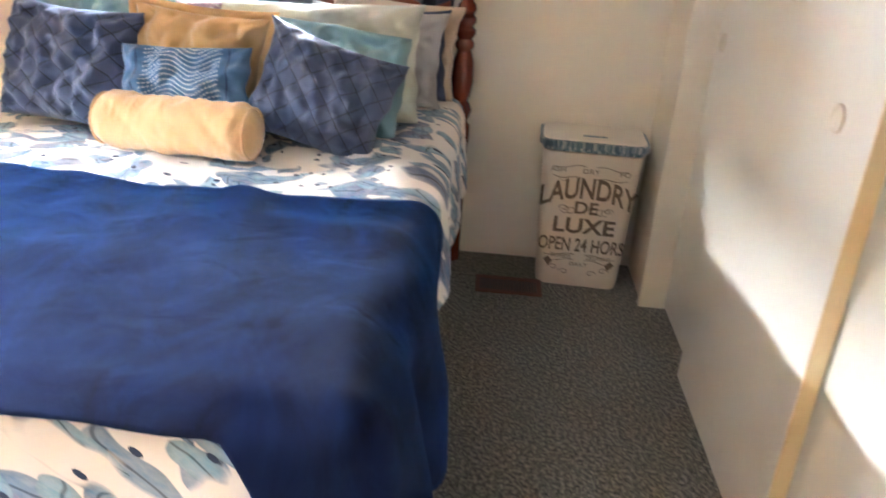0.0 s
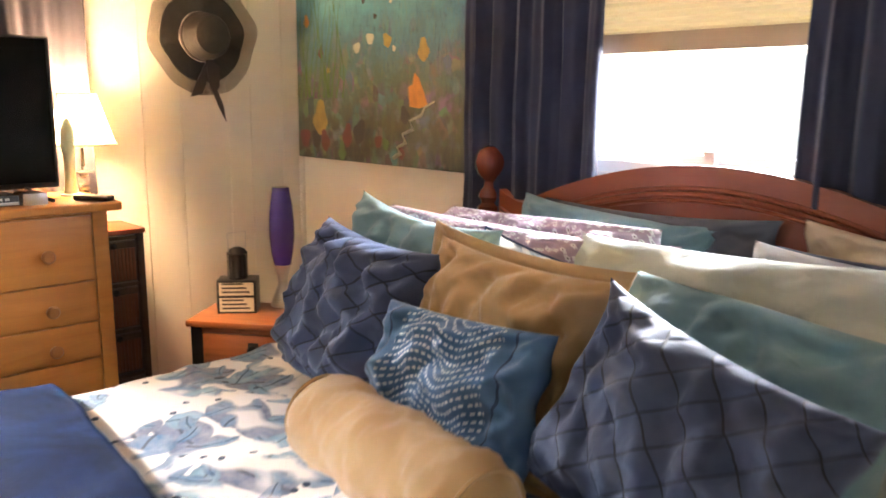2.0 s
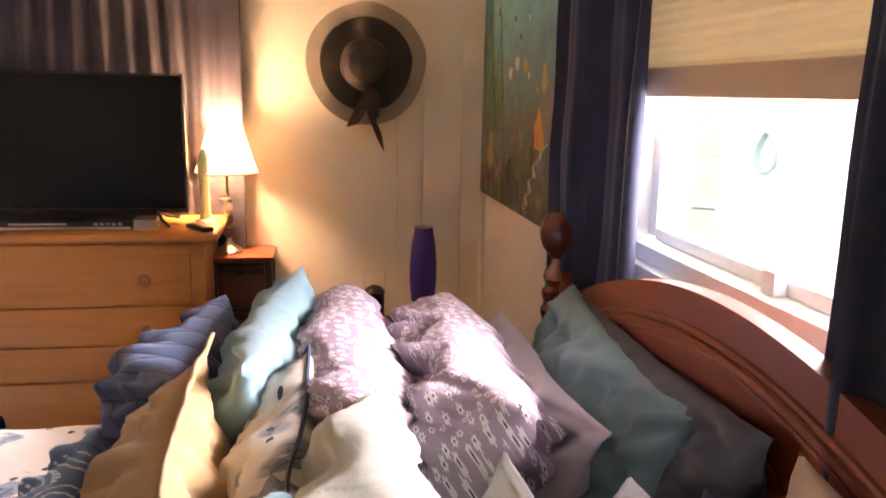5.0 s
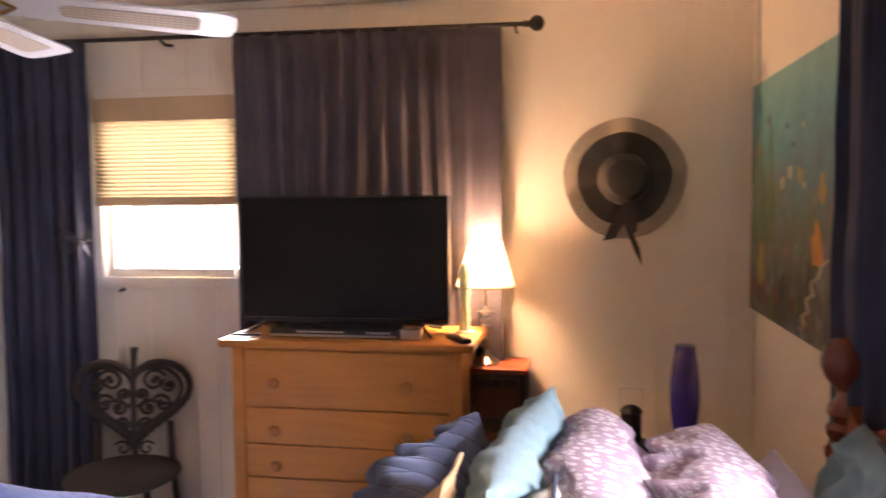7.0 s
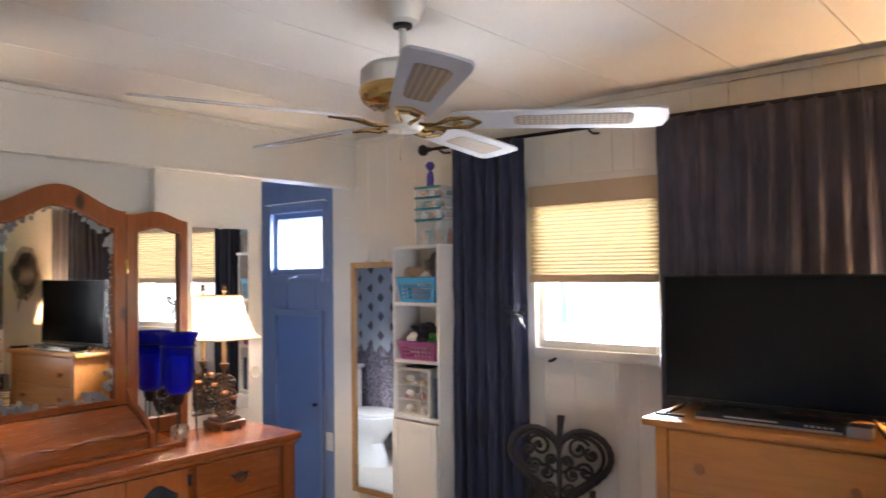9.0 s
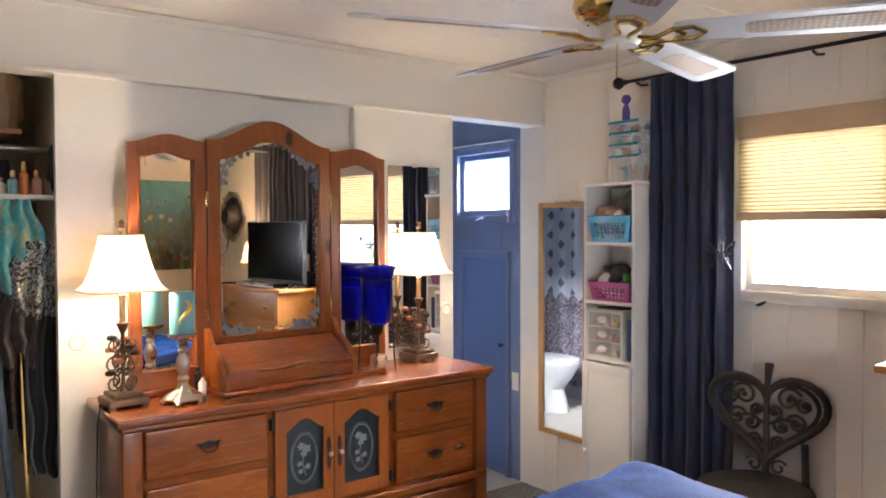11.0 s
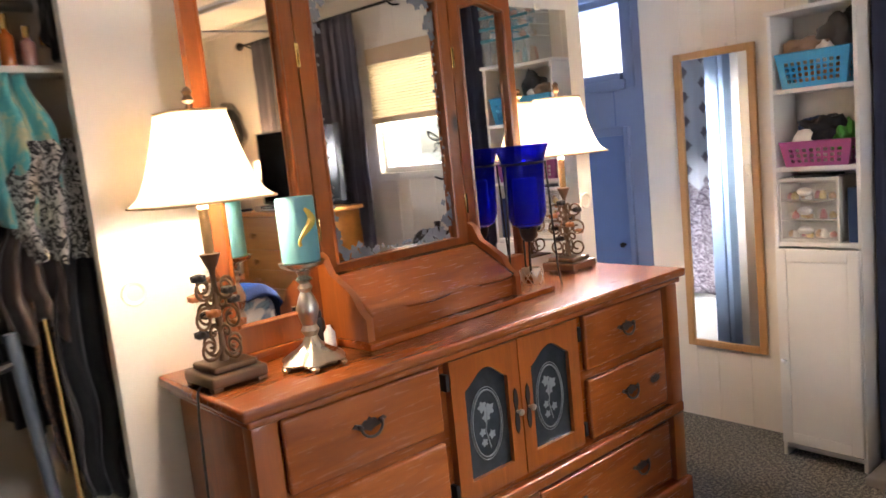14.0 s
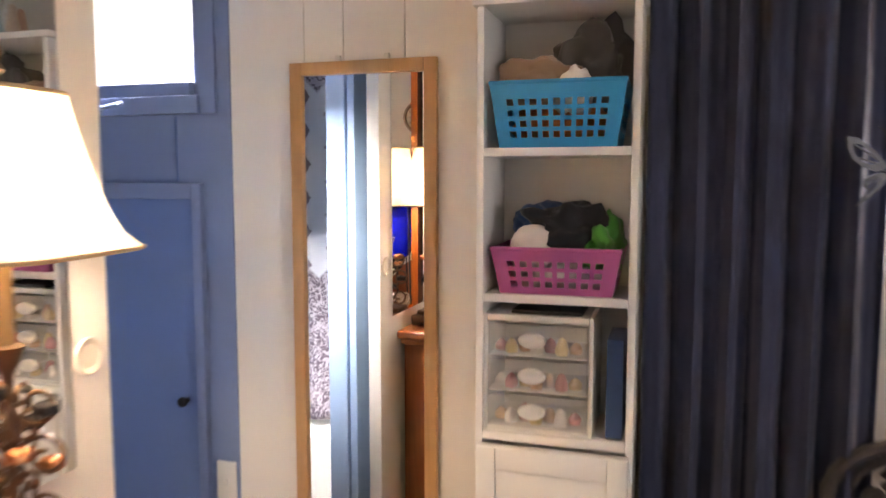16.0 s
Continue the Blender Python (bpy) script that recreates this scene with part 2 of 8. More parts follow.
PINE = wood("honey_pine", (0.185, 0.044, 0.006), (0.315, 0.086, 0.013), axis=0, scale=1.3, rough=0.27, knots=1.0, coat=0.5, relief=0.012)
PINEV = wood("honey_pine_upright", (0.185, 0.046, 0.007), (0.315, 0.086, 0.013), axis=2, scale=1.3, rough=0.29, knots=1.0, coat=0.45, relief=0.012)
CHESTWOOD = wood("blond_maple", (0.47, 0.175, 0.032), (0.61, 0.26, 0.055), axis=1, scale=1.2, rough=0.4, coat=0.15)
CHERRY = wood("cherry_stained_wood", (0.165, 0.032, 0.009), (0.225, 0.047, 0.012), axis=0, scale=0.7, rough=0.48, coat=0.0, relief=0.012)
CHERRYV = wood("cherry_stained_wood_upright", (0.105, 0.017, 0.009), (0.20, 0.038, 0.016), axis=2, scale=1.4, rough=0.22, coat=0.5)
DARKWOOD = wood("espresso_wood", (0.030, 0.014, 0.008), (0.07, 0.032, 0.016), axis=2, rough=0.4)
REDSLAT = wood("red_brown_slats", (0.10, 0.026, 0.012), (0.19, 0.06, 0.025), axis=2, rough=0.45)
OAK = wood("golden_oak", (0.42, 0.22, 0.08), (0.58, 0.34, 0.14), axis=2, rough=0.4)
NAVYCURTAIN = cloth("navy_curtain", (0.015, 0.020, 0.046), (0.034, 0.041, 0.086), weave=500, sheen=0.16, wrinkle=0.2)
BROWNCURTAIN = cloth("faded_plum_curtain", (0.036, 0.033, 0.052), (0.072, 0.063, 0.084), weave=500, sheen=0.25, wrinkle=0.2)
FLORAL = leafy("floral_duvet_cotton", (0.82, 0.79, 0.75), ((0.022, 0.052, 0.125), (0.045, 0.11, 0.20), (0.085, 0.18, 0.26)), scale=6.0)
BLACKPL = plain("black_plastic", (0.012, 0.012, 0.013), 0.35, var=0.2)
STEEL = plain("brushed_steel", (0.55, 0.54, 0.52), 0.3, 1.0)
BRASS = plain("polished_brass", (0.78, 0.56, 0.22), 0.16, 1.0)
BRONZE = plain("aged_bronze", (0.20, 0.13, 0.08), 0.4, 0.8, var=0.35, grain=140)
IRON = plain("black_iron", (0.02, 0.018, 0.017), 0.5, 0.5, var=0.3)
SILVER = plain("tarnished_silver", (0.62, 0.57, 0.47), 0.28, 1.0, var=0.25)
CREAMPLASTIC = plain("cream_plastic", (0.70, 0.66, 0.56), 0.35, var=0.04)


def glass(name, c=(1, 1, 1), rough=0.0, ior=1.45, weight=1.0):
    n = Nodes(name)
    return n.done(c, rough, Transmission_Weight=weight, IOR=ior)


def mirror_mat():
    n = Nodes("mirror_silver")
    return n.done((0.90, 0.91, 0.90), 0.012, 1.0)


MIRROR = mirror_mat()


def pane_mat():
    """Thin clear window pane: mostly straight through, a little gloss."""
    n = Nodes("window_pane_glass")
    clear, gl, mx = n.node("BsdfTransparent"), n.node("BsdfGlossy"), n.node("MixShader")
    gl.inputs["Roughness"].default_value = 0.02
    mx.inputs[0].default_value = 0.06
    n.t.links.new(clear.outputs[0], mx.inputs[1])
    n.t.links.new(gl.outputs[0], mx.inputs[2])
    n.t.links.new(mx.outputs[0], n.t.nodes["Material Output"].inputs["Surface"])
    return n.mat


PANE = pane_mat()


def shade_mat(name, c, glow=0.0, thru=0.5, ridge=0.0):
    """Thin cloth that lets light through."""
    n = Nodes(name)
    d, tr, mx = n.node("BsdfDiffuse"), n.node("BsdfTranslucent"), n.node("MixShader")
    v = n.coord()
    col = n.mix(n.noise(v, 300, 2), tint(c, 0.92), c)
    n.put(d.inputs["Color"], col)
    n.put(tr.inputs["Color"], col)
    mx.inputs[0].default_value = thru
    n.t.links.new(d.outputs[0], mx.inputs[1])
    n.t.links.new(tr.outputs[0], mx.inputs[2])
    n.t.links.new(mx.outputs[0], n.t.nodes["Material Output"].inputs["Surface"])
    return n.mat


LAMPSHADE = shade_mat("cream_lampshade_cloth", (0.86, 0.74, 0.56), thru=0.46)
CELLSHADE = shade_mat("cream_cellular_blind", (0.62, 0.50, 0.29), thru=0.018)


def carpet_mat():
    n = Nodes("charcoal_carpet")
    v = n.coord()
    big, tuft, fine = n.noise(v, 3, 4), n.noise(v, 85, 4, 0.8), n.noise(v, 320, 2)
    col = n.ramp(tuft, (0.42, (0.016, 0.016, 0.013)), (0.5, (0.105, 0.102, 0.082)), (0.57, (0.42, 0.39, 0.31)))
    col = n.mix(n.math("MULTIPLY", big, 0.5), col, (0.05, 0.05, 0.042))
    n.bump(n.math("ADD", tuft, n.math("MULTIPLY", fine, 0.5)), 0.9, 0.012)
    return n.done(col, 0.95, Sheen_Weight=0.2)


CARPET = carpet_mat()
VINYL = plain("pale_vinyl_floor", (0.62, 0.58, 0.50), 0.35, var=0.06)

# ---- setting ----
WX, NY, EX, SY, CZ = -2.65, 4.0, 0.85, 0.15, 2.305


def setting(name, bm, material, label, parent=None, smooth=0):
    return tagged(part(name, bm, material, parent, label, smooth=smooth), label, name.rsplit("_", 1)[0] if name[-1].isdigit() else name.split("_")[0], kind="structure")


setting("floor", B(WX - 0.15, 1.7, 0.02, NY + 0.15, -0.05, 0.0), CARPET, "charcoal grey cut-pile bedroom carpet", smooth=0)
setting("floor_bathroom", B(WX - 0.15, 1.7, -2.1, 0.02, -0.05, -0.004), VINYL, "pale vinyl bathroom floor")
ceil = B(WX - 0.15, 1.7, -2.1, NY + 0.15, CZ + 0.012, CZ + 0.08)
ys = [-2.1, 0.30, 0.71, 1.12, 1.525, 1.93, 2.36, 2.785, 3.20, 3.61, NY + 0.15]
for a, b in zip(ys, ys[1:]):
    box(ceil, WX - 0.15, 1.7, a + 0.0015, b - 0.0015, CZ, CZ + 0.012)
setting("ceiling", ceil, CEIL, "white panelled ceiling with thin seams")


def wall_with_hole(name, label, axis, at, thick, a0, a1, holes, material, z1=CZ):
    """A wall across x or y from a0 to a1 with rectangular holes (h0, h1, z0, z1)."""
    bm = bmesh.new()

    def slab(p0, p1, z0, z2):
        if p1 - p0 < 1e-4 or z2 - z0 < 1e-4:
            return
        if axis == "x":
            box(bm, at, at + thick, p0, p1, z0, z2)
        else:
            box(bm, p0, p1, at, at + thick, z0, z2)
    p = a0
    for h0, h1, z0, z2 in sorted(holes):
        slab(p, h0, 0, z1)
        slab(h0, h1, 0, z0)
        slab(h0, h1, z2, z1)
        p = h1
    slab(p, a1, 0, z1)
    return setting(name, bm, material, label)


WWIN = (1.405, 2.02, 1.205, 1.93)
BWIN = (-0.57, -0.08, 1.55, 1.93)
NWIN = (-1.30, -0.32, 1.16, 2.02)
wall_west = wall_with_hole("wall_west", "cream panelled wall with window", "x", WX - 0.15, 0.142, 0.0, NY + 0.15, [WWIN], WALL)
wall_bath = wall_with_hole("wall_bathroom", "slate blue painted bathroom wall", "x", WX - 0.15, 0.15, -2.1, 0.0, [BWIN], BLUE)
wall_north = wall_with_hole("wall_north", "cream panelled wall behind the bed", "y", NY, 0.15, WX, 1.7, [NWIN], WALL)
setting("wall_east", B(EX, EX + 0.12, 3.64, NY, 0, CZ), WALL, "cream wall return beside the closet")
setting("wall_southeast", B(EX + 0.02, EX + 0.12, -0.75, 1.45, 0, CZ), WALL, "cream plain wall")
setting("wall_closet_back", B(-0.30, EX + 0.12, -0.75, -0.65, 0, CZ), WALL, "warm cream closet back wall")
setting("wall_closet_side", B(-0.32, -0.26, -0.65, 0.06, 0, CZ), WALL, "cream closet side wall")
setting("wall_bathroom_south", B(WX, 0.0, -2.1, -2.0, 0, CZ), BLUE, "blue bathroom end wall")
setting("wall_bathroom_east", B(-0.28, -0.20, -2.0, -0.75, 0, CZ), WALL, "white wall beside the bathtub")
setting("wall_bathroom_partition", B(-1.975, -0.32, -0.04, 0.04, 0, 2.04), PALEBLUE, "pale blue partition behind the sliding doors")
setting("wall_closet_east_back", B(1.5, 1.6, 1.4, 3.7, 0, CZ), WALL, "cream closet interior wall")
setting("trim_jamb", B(-2.02, -1.9755, -0.045, 0.022, 0, 2.04, 0.006), PALEBLUE, "pale blue door jamb")
setting("trim_door_stop", B(-2.02, -1.9755, 0.030, 0.055, 0, 2.04, 0.005), PALEBLUE, "pale blue door stop strip")
setting("trim_header", B(WX + 0.004, EX, 0.06, 0.20, 2.04, CZ - 0.003, 0.004), WHITE, "cream header boxed over the sliding doors")
setting("trim_header_lip", B(WX + 0.006, EX - 0.002, 0.198, 0.212, 2.035, 2.052, 0.003), WHITE, "painted lip along the header")
setting("trim_crown_south", B(WX + 0.006, EX - 0.002, 0.199, 0.215, CZ - 0.030, CZ - 0.004, 0.004), WHITE, "small cream crown moulding")
setting("trim_crown_west", B(WX + 0.001, WX + 0.018, 0.216, NY - 0.002, CZ - 0.03, CZ - 0.002, 0.004), WHITE, "small cream crown moulding")
setting("trim_crown_north", B(WX + 0.02, EX, NY - 0.018, NY - 0.001, CZ - 0.03, CZ - 0.002, 0.004), WHITE, "small cream crown moulding")
setting("trim_corner", B(WX + 0.001, WX + 0.022, NY - 0.020, NY - 0.001, 0, CZ - 0.032, 0.006), WHITE, "quarter-round corner moulding")
setting("trim_closet_jamb", B(EX - 0.016, EX + 0.10, 3.60, 3.64, 0, CZ - 0.004, 0.004), WHITE, "cream closet door casing")
setting("trim_closet_header", B(EX - 0.002, EX + 0.10, 1.45, 3.598, 2.04, CZ - 0.004, 0.004), WHITE, "cream header over the closet doors")


def finger_cup(x, y, z, ry, parent):
    m = pose(x, y, z, *ry)
    bm = lathe(bmesh.new(), [(0.0, 0.0010), (0.020, 0.0012), (0.023, 0.004), (0.029, 0.005), (0.031, 0.002), (0.031, -0.001)], 28, m, cap=False)
    part("finger_pull", bm, CREAMPLASTIC, parent, "round cream recessed finger pull")


def sliding_door(name, x0, x1, y0, y1, cups, label):
    d = setting(name, B(x0, x1, y0, y1, 0.012, 2.05, 0.003), DOORWHITE, label)
    for c in cups:
        finger_cup(*c, d)
    return d


S = (-90, 0, 0)
sliding_door("door_1", -1.0, -0.205, 0.108, 0.15, [(-0.271, 0.151, 1.05, S)], "white flat sliding closet door")
sliding_door("door_2", -1.50, -0.96, 0.060, 0.100, [], "white flat sliding door set back")
d3 = sliding_door("door_3", -2.045, -1.463, 0.108, 0.15, [(-1.997, 0.151, 1.064, S)], "white sliding door carrying a frameless mirror")
E_ = (0, -90, 0)
sliding_door("door_4", 0.935, 0.97, 2.95, 3.60, [(0.934, 3.52, 1.05, E_)], "white flat sliding closet door")
d5 = sliding_door("door_5", 0.885, 0.925, 2.27, 3.09, [(0.884, 2.43, 1.05, E_)], "white sliding closet door with a raw pine edge")
part("edge_strip", B(0.886, 0.924, 2.266, 2.2695, 0.014, 2.048), RAW, d5, "unpainted pine door edge")
sliding_door("door_6", 0.935, 0.97, 1.45, 2.30, [], "white flat sliding closet door")


# ---- windows ----
FRAMEWHITE = plain("white_window_frame", (0.72, 0.76, 0.76), 0.35, var=0.04)


def window(name, label, axis, at, hole, material, depth, mid=None, out=-1):
    """A framed window in a hole; at is the room face of the wall, the wall runs outwards by depth."""
    a0, a1, z0, z1 = hole
    w = tagged(new(name), label, "window", kind="structure")

    def slab(p0, p1, d0, d1, q0, q1, bv=0.003):
        d0, d1 = at + out * d0, at + out * d1
        if axis == "x":
            return B(min(d0, d1), max(d0, d1), p0, p1, q0, q1, bv)
        return B(p0, p1, min(d0, d1), max(d0, d1), q0, q1, bv)
    f = 0.035
    for nm, s in (("window_frame", (a0, a0 + f)), ("window_frame", (a1 - f, a1))):
        part(nm, slab(s[0], s[1], 0.02, depth, z0, z1), material, w)
    part("window_frame", slab(a0 + f, a1 - f, 0.02, depth, z1 - f, z1), material, w)
    part("window_sill", slab(a0 + f, a1 - f, 0.0, depth, z0, z0 + f), material, w)
    if mid:
        part("meeting_rail", slab(a0 + f, a1 - f, 0.05, 0.09, mid - 0.015, mid + 0.015), material, w)
    p = part("pane", slab(a0 + f, a1 - f, 0.075, 0.079, z0 + f, z1 - f, 0), PANE, w, smooth=0)
    p.visible_shadow = False
    # casing on the room side
    c = 0.045
    part("casing", slab(a0 - c, a0 - 0.001, -0.012, 0.0, z0 - c, z1 + c), material, w)
    part("casing", slab(a1 + 0.001, a1 + c, -0.012, 0.0, z0 - c, z1 + c), material, w)
    part("casing", slab(a0 - 0.001, a1 + 0.001, -0.012, 0.0, z1 + 0.001, z1 + c), material, w)
    part("stool", slab(a0 - 0.001, a1 + 0.001, -0.022, 0.0, z0 - c, z0 - 0.001), material, w)
    return w


window("window_1", "white framed window with half-raised cream blind", "x", WX, WWIN, WHITE, 0.14, mid=1.52)
window("window_2", "small blue-framed bathroom window, bright daylight behind", "x", WX, BWIN, BLUE, 0.14)
wn = window("window_3", "white aluminium window behind the headboard", "y", NY, NWIN, FRAMEWHITE, 0.14, out=1)
part("sash", B(-1.262, -1.225, 4.045, 4.07, 1.20, 1.50, 0.004), FRAMEWHITE, wn)
part("sash", B(-1.224, -0.36, 4.045, 4.07, 1.478, 1.502, 0.004), FRAMEWHITE, wn)
part("sash", B(-1.224, -0.36, 4.045, 4.07, 1.196, 1.222, 0.004), FRAMEWHITE, wn)
part("latch", B(-0.80, -0.765, 4.02, 4.044, 1.196, 1.235, 0.005), FRAMEWHITE, wn, "small white window latch")
crank = part("crank", T([(WX + 0.02, 1.50, 1.15), (WX + 0.05, 1.50, 1.15), (WX + 0.06, 1.54, 1.165)], 0.006, 6), IRON, bpy.data.objects["window_1"], "dark window crank handle")
part("crank", T([(WX + 0.012, -0.30, 1.54), (WX + 0.04, -0.30, 1.53), (WX + 0.05, -0.34, 1.52)], 0.006, 6), BLUE, bpy.data.objects["window_2"])


def pleated_blind(name, label, axis, at, a0, a1, z0, z1, sgn, foot=0.036, head=0.036):
    b = thing(name, label, "blind")
    n = int((z1 - z0 - 0.07) / 0.019) * 2
    if axis == "x":
        f = lambda u, v: Vector((at + sgn * (0.006 + 0.010 * (round(v * n) % 2)), a0 + (a1 - a0) * u, z0 + foot - 0.001 + (z1 - z0 - foot - head + 0.002) * v))
    else:
        f = lambda u, v: Vector((a0 + (a1 - a0) * u, at + sgn * (0.006 + 0.010 * (round(v * n) % 2)), z0 + foot - 0.001 + (z1 - z0 - foot - head + 0.002) * v))
    part("pleated_fabric", sheet(f, 2, n), CELLSHADE, b, smooth=0)
    for q0, q1, nm in ((z0, z0 + foot, "bottom_rail"), (z1 - head, z1, "head_rail")):
        if axis == "x":
            part(nm, B(at + min(0, sgn * 0.024), at + max(0, sgn * 0.024), a0, a1, q0, q1, 0.003), BLINDRAIL, b)
        else:
            part(nm, B(a0, a1, at + min(0, sgn * 0.024), at + max(0, sgn * 0.024), q0, q1, 0.003), BLINDRAIL, b)
    return b


BLINDRAIL = plain("tan_blind_rail", (0.55, 0.40, 0.24), 0.5, var=0.05)
pleated_blind("window_blind", "cream pleated blind half lowered over the side window", "x", WX + 0.014, WWIN[0] - 0.01, WWIN[1] + 0.01, 1.50, 1.94, 1, 0.036, 0.095)
pleated_blind("window_blind", "cream pleated blind half lowered behind the bed", "y", NY - 0.014, NWIN[0] + 0.02, NWIN[1] - 0.02, 1.49, 2.05, -1, 0.052)

# ---- outside ----
GRASS = plain("dry_grass_ground", (0.40, 0.40, 0.29), 0.95, var=0.25, scale=0.6, grain=30, bump=0.6, dist=0.02)
PALEWALL = plain("pale_siding", (0.82, 0.82, 0.81), 0.7, var=0.04)
setting("ground", B(-400, 400, -400, 400, -0.65, -0.6), GRASS, "sunlit dry lawn and gravel outside", smooth=0)

# ---- curtains ----
def curtain(name, label, axis, at, a0, a1, z0, z1, material, folds, depth, seed, pocket=0.0, smooth_from=2.0):
    def f(u, v):
        w = v ** 0.35
        env = max(0.12, 1.0 - max(0.0, u - smooth_from) * 4)
        ph = 2 * math.pi * folds * (u + 0.025 * wob(u * 7, v * 1.2, seed))
        d = depth * (0.55 + 0.45 * (1 - v)) * env * (math.sin(ph) * (0.75 + 0.35 * wob(u * 5, v * 2, seed + 3)) + 0.28 * math.sin(2.3 * ph + 1))
        d += 0.010 * wob(u * 6, v * 9, seed + 7)
        p = a0 + (a1 - a0) * (u + 0.008 * wob(v * 4, u * 6, seed + 11))
        z = z0 + (z1 - z0) * v
        return Vector((at + d, p, z)) if axis == "x" else Vector((p, at + d, z))
    c = thing(name, label, "curtain")
    part("drape", sheet(f, max(60, int(folds * 12)), 40), material, c, solid=0.004, smooth=60)
    return c


curtain("curtain", "navy blackout curtain hanging to the floor beside the shelf", "x", WX + 0.085, 0.985, 1.405, 0.03, 2.165, NAVYCURTAIN, 6, 0.032, 1.0)
curtain("curtain", "dark plum-navy curtain hanging behind the television", "x", WX + 0.085, 2.045, 3.09, 0.30, 2.155, BROWNCURTAIN, 13, 0.016, 5.0, smooth_from=0.72)
curtain("curtain", "navy curtain hanging between the painting and the bed window", "y", NY - 0.070, -1.60, -1.07, 0.03, 2.165, NAVYCURTAIN, 6, 0.030, 9.0)
curtain("curtain", "navy curtain hanging behind the headboard", "y", NY - 0.070, -0.525, -0.002, 0.03, 2.165, NAVYCURTAIN, 6, 0.030, 14.0)


def rod(name, label, pts, ends):
    r = thing(name, label, "curtain rod")
    part("pole", T(pts, 0.0085, 10), IRON, r)
    for e, d in ends:
        e, d = Vector(e), Vector(d)
        q = d.to_track_quat("Z", "Y").to_matrix().to_4x4()
        part("finial", lathe(bmesh.new(), [(0.010, 0), (0.014, 0.006), (0.010, 0.012), (0.012, 0.02), (0.024, 0.032), (0.030, 0.048), (0.024, 0.064), (0.010, 0.074), (0.0, 0.076)], 16, Matrix.Translation(e) @ q), IRON, r)
    return r


r = rod("curtain_rod", "dark bronze curtain rod with ball finials", [(WX + 0.085, 0.84, 2.172), (WX + 0.085, 3.17, 2.148)], [((WX + 0.085, 0.84, 2.172), (0, -1, 0)), ((WX + 0.085, 3.17, 2.148), (0, 1, 0))])
for yy, zz in ((0.90, 2.171), (1.74, 2.161), (3.14, 2.148)):
    part("bracket", T([(WX + 0.001, yy, zz - 0.012), (WX + 0.05, yy, zz - 0.02), (WX + 0.085, yy, zz - 0.01)], 0.006, 6), IRON, r)
r = rod("curtain_rod", "dark bronze curtain rod over the bed window", [(-1.70, NY - 0.07, 2.17), (0.10, NY - 0.07, 2.17)], [((-1.70, NY - 0.07, 2.17), (-1, 0, 0)), ((0.10, NY - 0.07, 2.17), (1, 0, 0))])
for xx in (-1.66, 0.06):
    part("bracket", T([(xx, NY - 0.001, 2.155), (xx, NY - 0.07, 2.16)], 0.006, 6), IRON, r)

# ---- bed ----
BX0, BX1, BY0, BY1, BZ = -1.55, 0.045, 1.74, 3.86, 0.72
BC = -0.71
bed = thing("bed", "cherry-stained four-post bed with carved arched headboard", "bed", BC, 3.92, 0)
POST = [(0.040, 0), (0.040, 0.52), (0.044, 0.53), (0.044, 0.60), (0.030, 0.615), (0.040, 0.64), (0.046, 0.665), (0.036, 0.69), (0.027, 0.70), (0.036, 0.72), (0.045, 0.78), (0.040, 0.86), (0.028, 0.90), (0.038, 0.915), (0.038, 0.93), (0.028, 0.945), (0.041, 0.965), (0.041, 0.98), (0.029, 0.993), (0.040, 1.01), (0.040, 1.026), (0.028, 1.038), (0.038, 1.056), (0.034, 1.075), (0.022, 1.088), (0.021, 1.106), (0.031, 1.117), (0.043, 1.133), (0.050, 1.153), (0.0515, 1.170), (0.048, 1.189), (0.038, 1.206), (0.020, 1.218), (0.0, 1.221)]
for sx in (-0.755, 0.765):
    part("post", lathe(bmesh.new(), POST, 28, Matrix.Translation((sx, 0, 0))), CHERRYV, bed, "turned cherry bedpost with ball top")


def arch(k, n=56, w=0.70):
    pts = []
    for i in range(n + 1):
        u = -1 + 2 * i / n
        if abs(u) > 0.86:
            z = 1.052 + 0.034 * ((abs(u) - 0.86) / 0.14) ** 1.6
        else:
            z = 1.052 + 0.153 * math.cos(u / 0.86 * math.pi / 2) ** 0.85
        pts.append((u * w, z - k))
    return pts


a0 = arch(0)
part("headboard", prism(a0 + [(0.70, 0.35), (-0.70, 0.35)], -0.016, 0.018), CHERRY, bed, "arched cherry headboard panel")
for k, yy in ((0.052, -0.022), (0.068, -0.024), (0.082, -0.021)):
    bm = tube(bmesh.new(), [(x * 0.99, yy + 0.006, z - 0.006) for x, z in arch(k)], 0.010 if k == 0.068 else 0.007, 8)
    part("moulding", bm, CHERRY, bed, "raised curved moulding")
for s in (-1, 1):
    for j in range(4):
        bm = bmesh.new()
        pts = []
        for i in range(15):
            a = i / 14 * math.pi * 1.5
            rr = 0.028 * (1 - i / 20)
            pts.append((s * (0.06 + 0.085 * j + rr * math.cos(a)), -0.019, 1.03 - 0.018 * j + rr * math.sin(a) * (1 if j % 2 else -1)))
        tube(bm, pts, 0.0035, 6)
        part("carved_scroll", bm, CHERRY, bed)
bm = bmesh.new()
for i in range(6):
    a = i * math.pi / 3
    tube(bm, [(0, -0.019, 1.04), (0.03 * math.cos(a), -0.019, 1.04 + 0.03 * math.sin(a))], 0.005, 6)
part("rosette", bm, CHERRY, bed, "carved rosette")
part("side_rail", B(-0.74, -0.70, -2.10, -0.04, 0.22, 0.36, 0.006), CHERRY, bed)
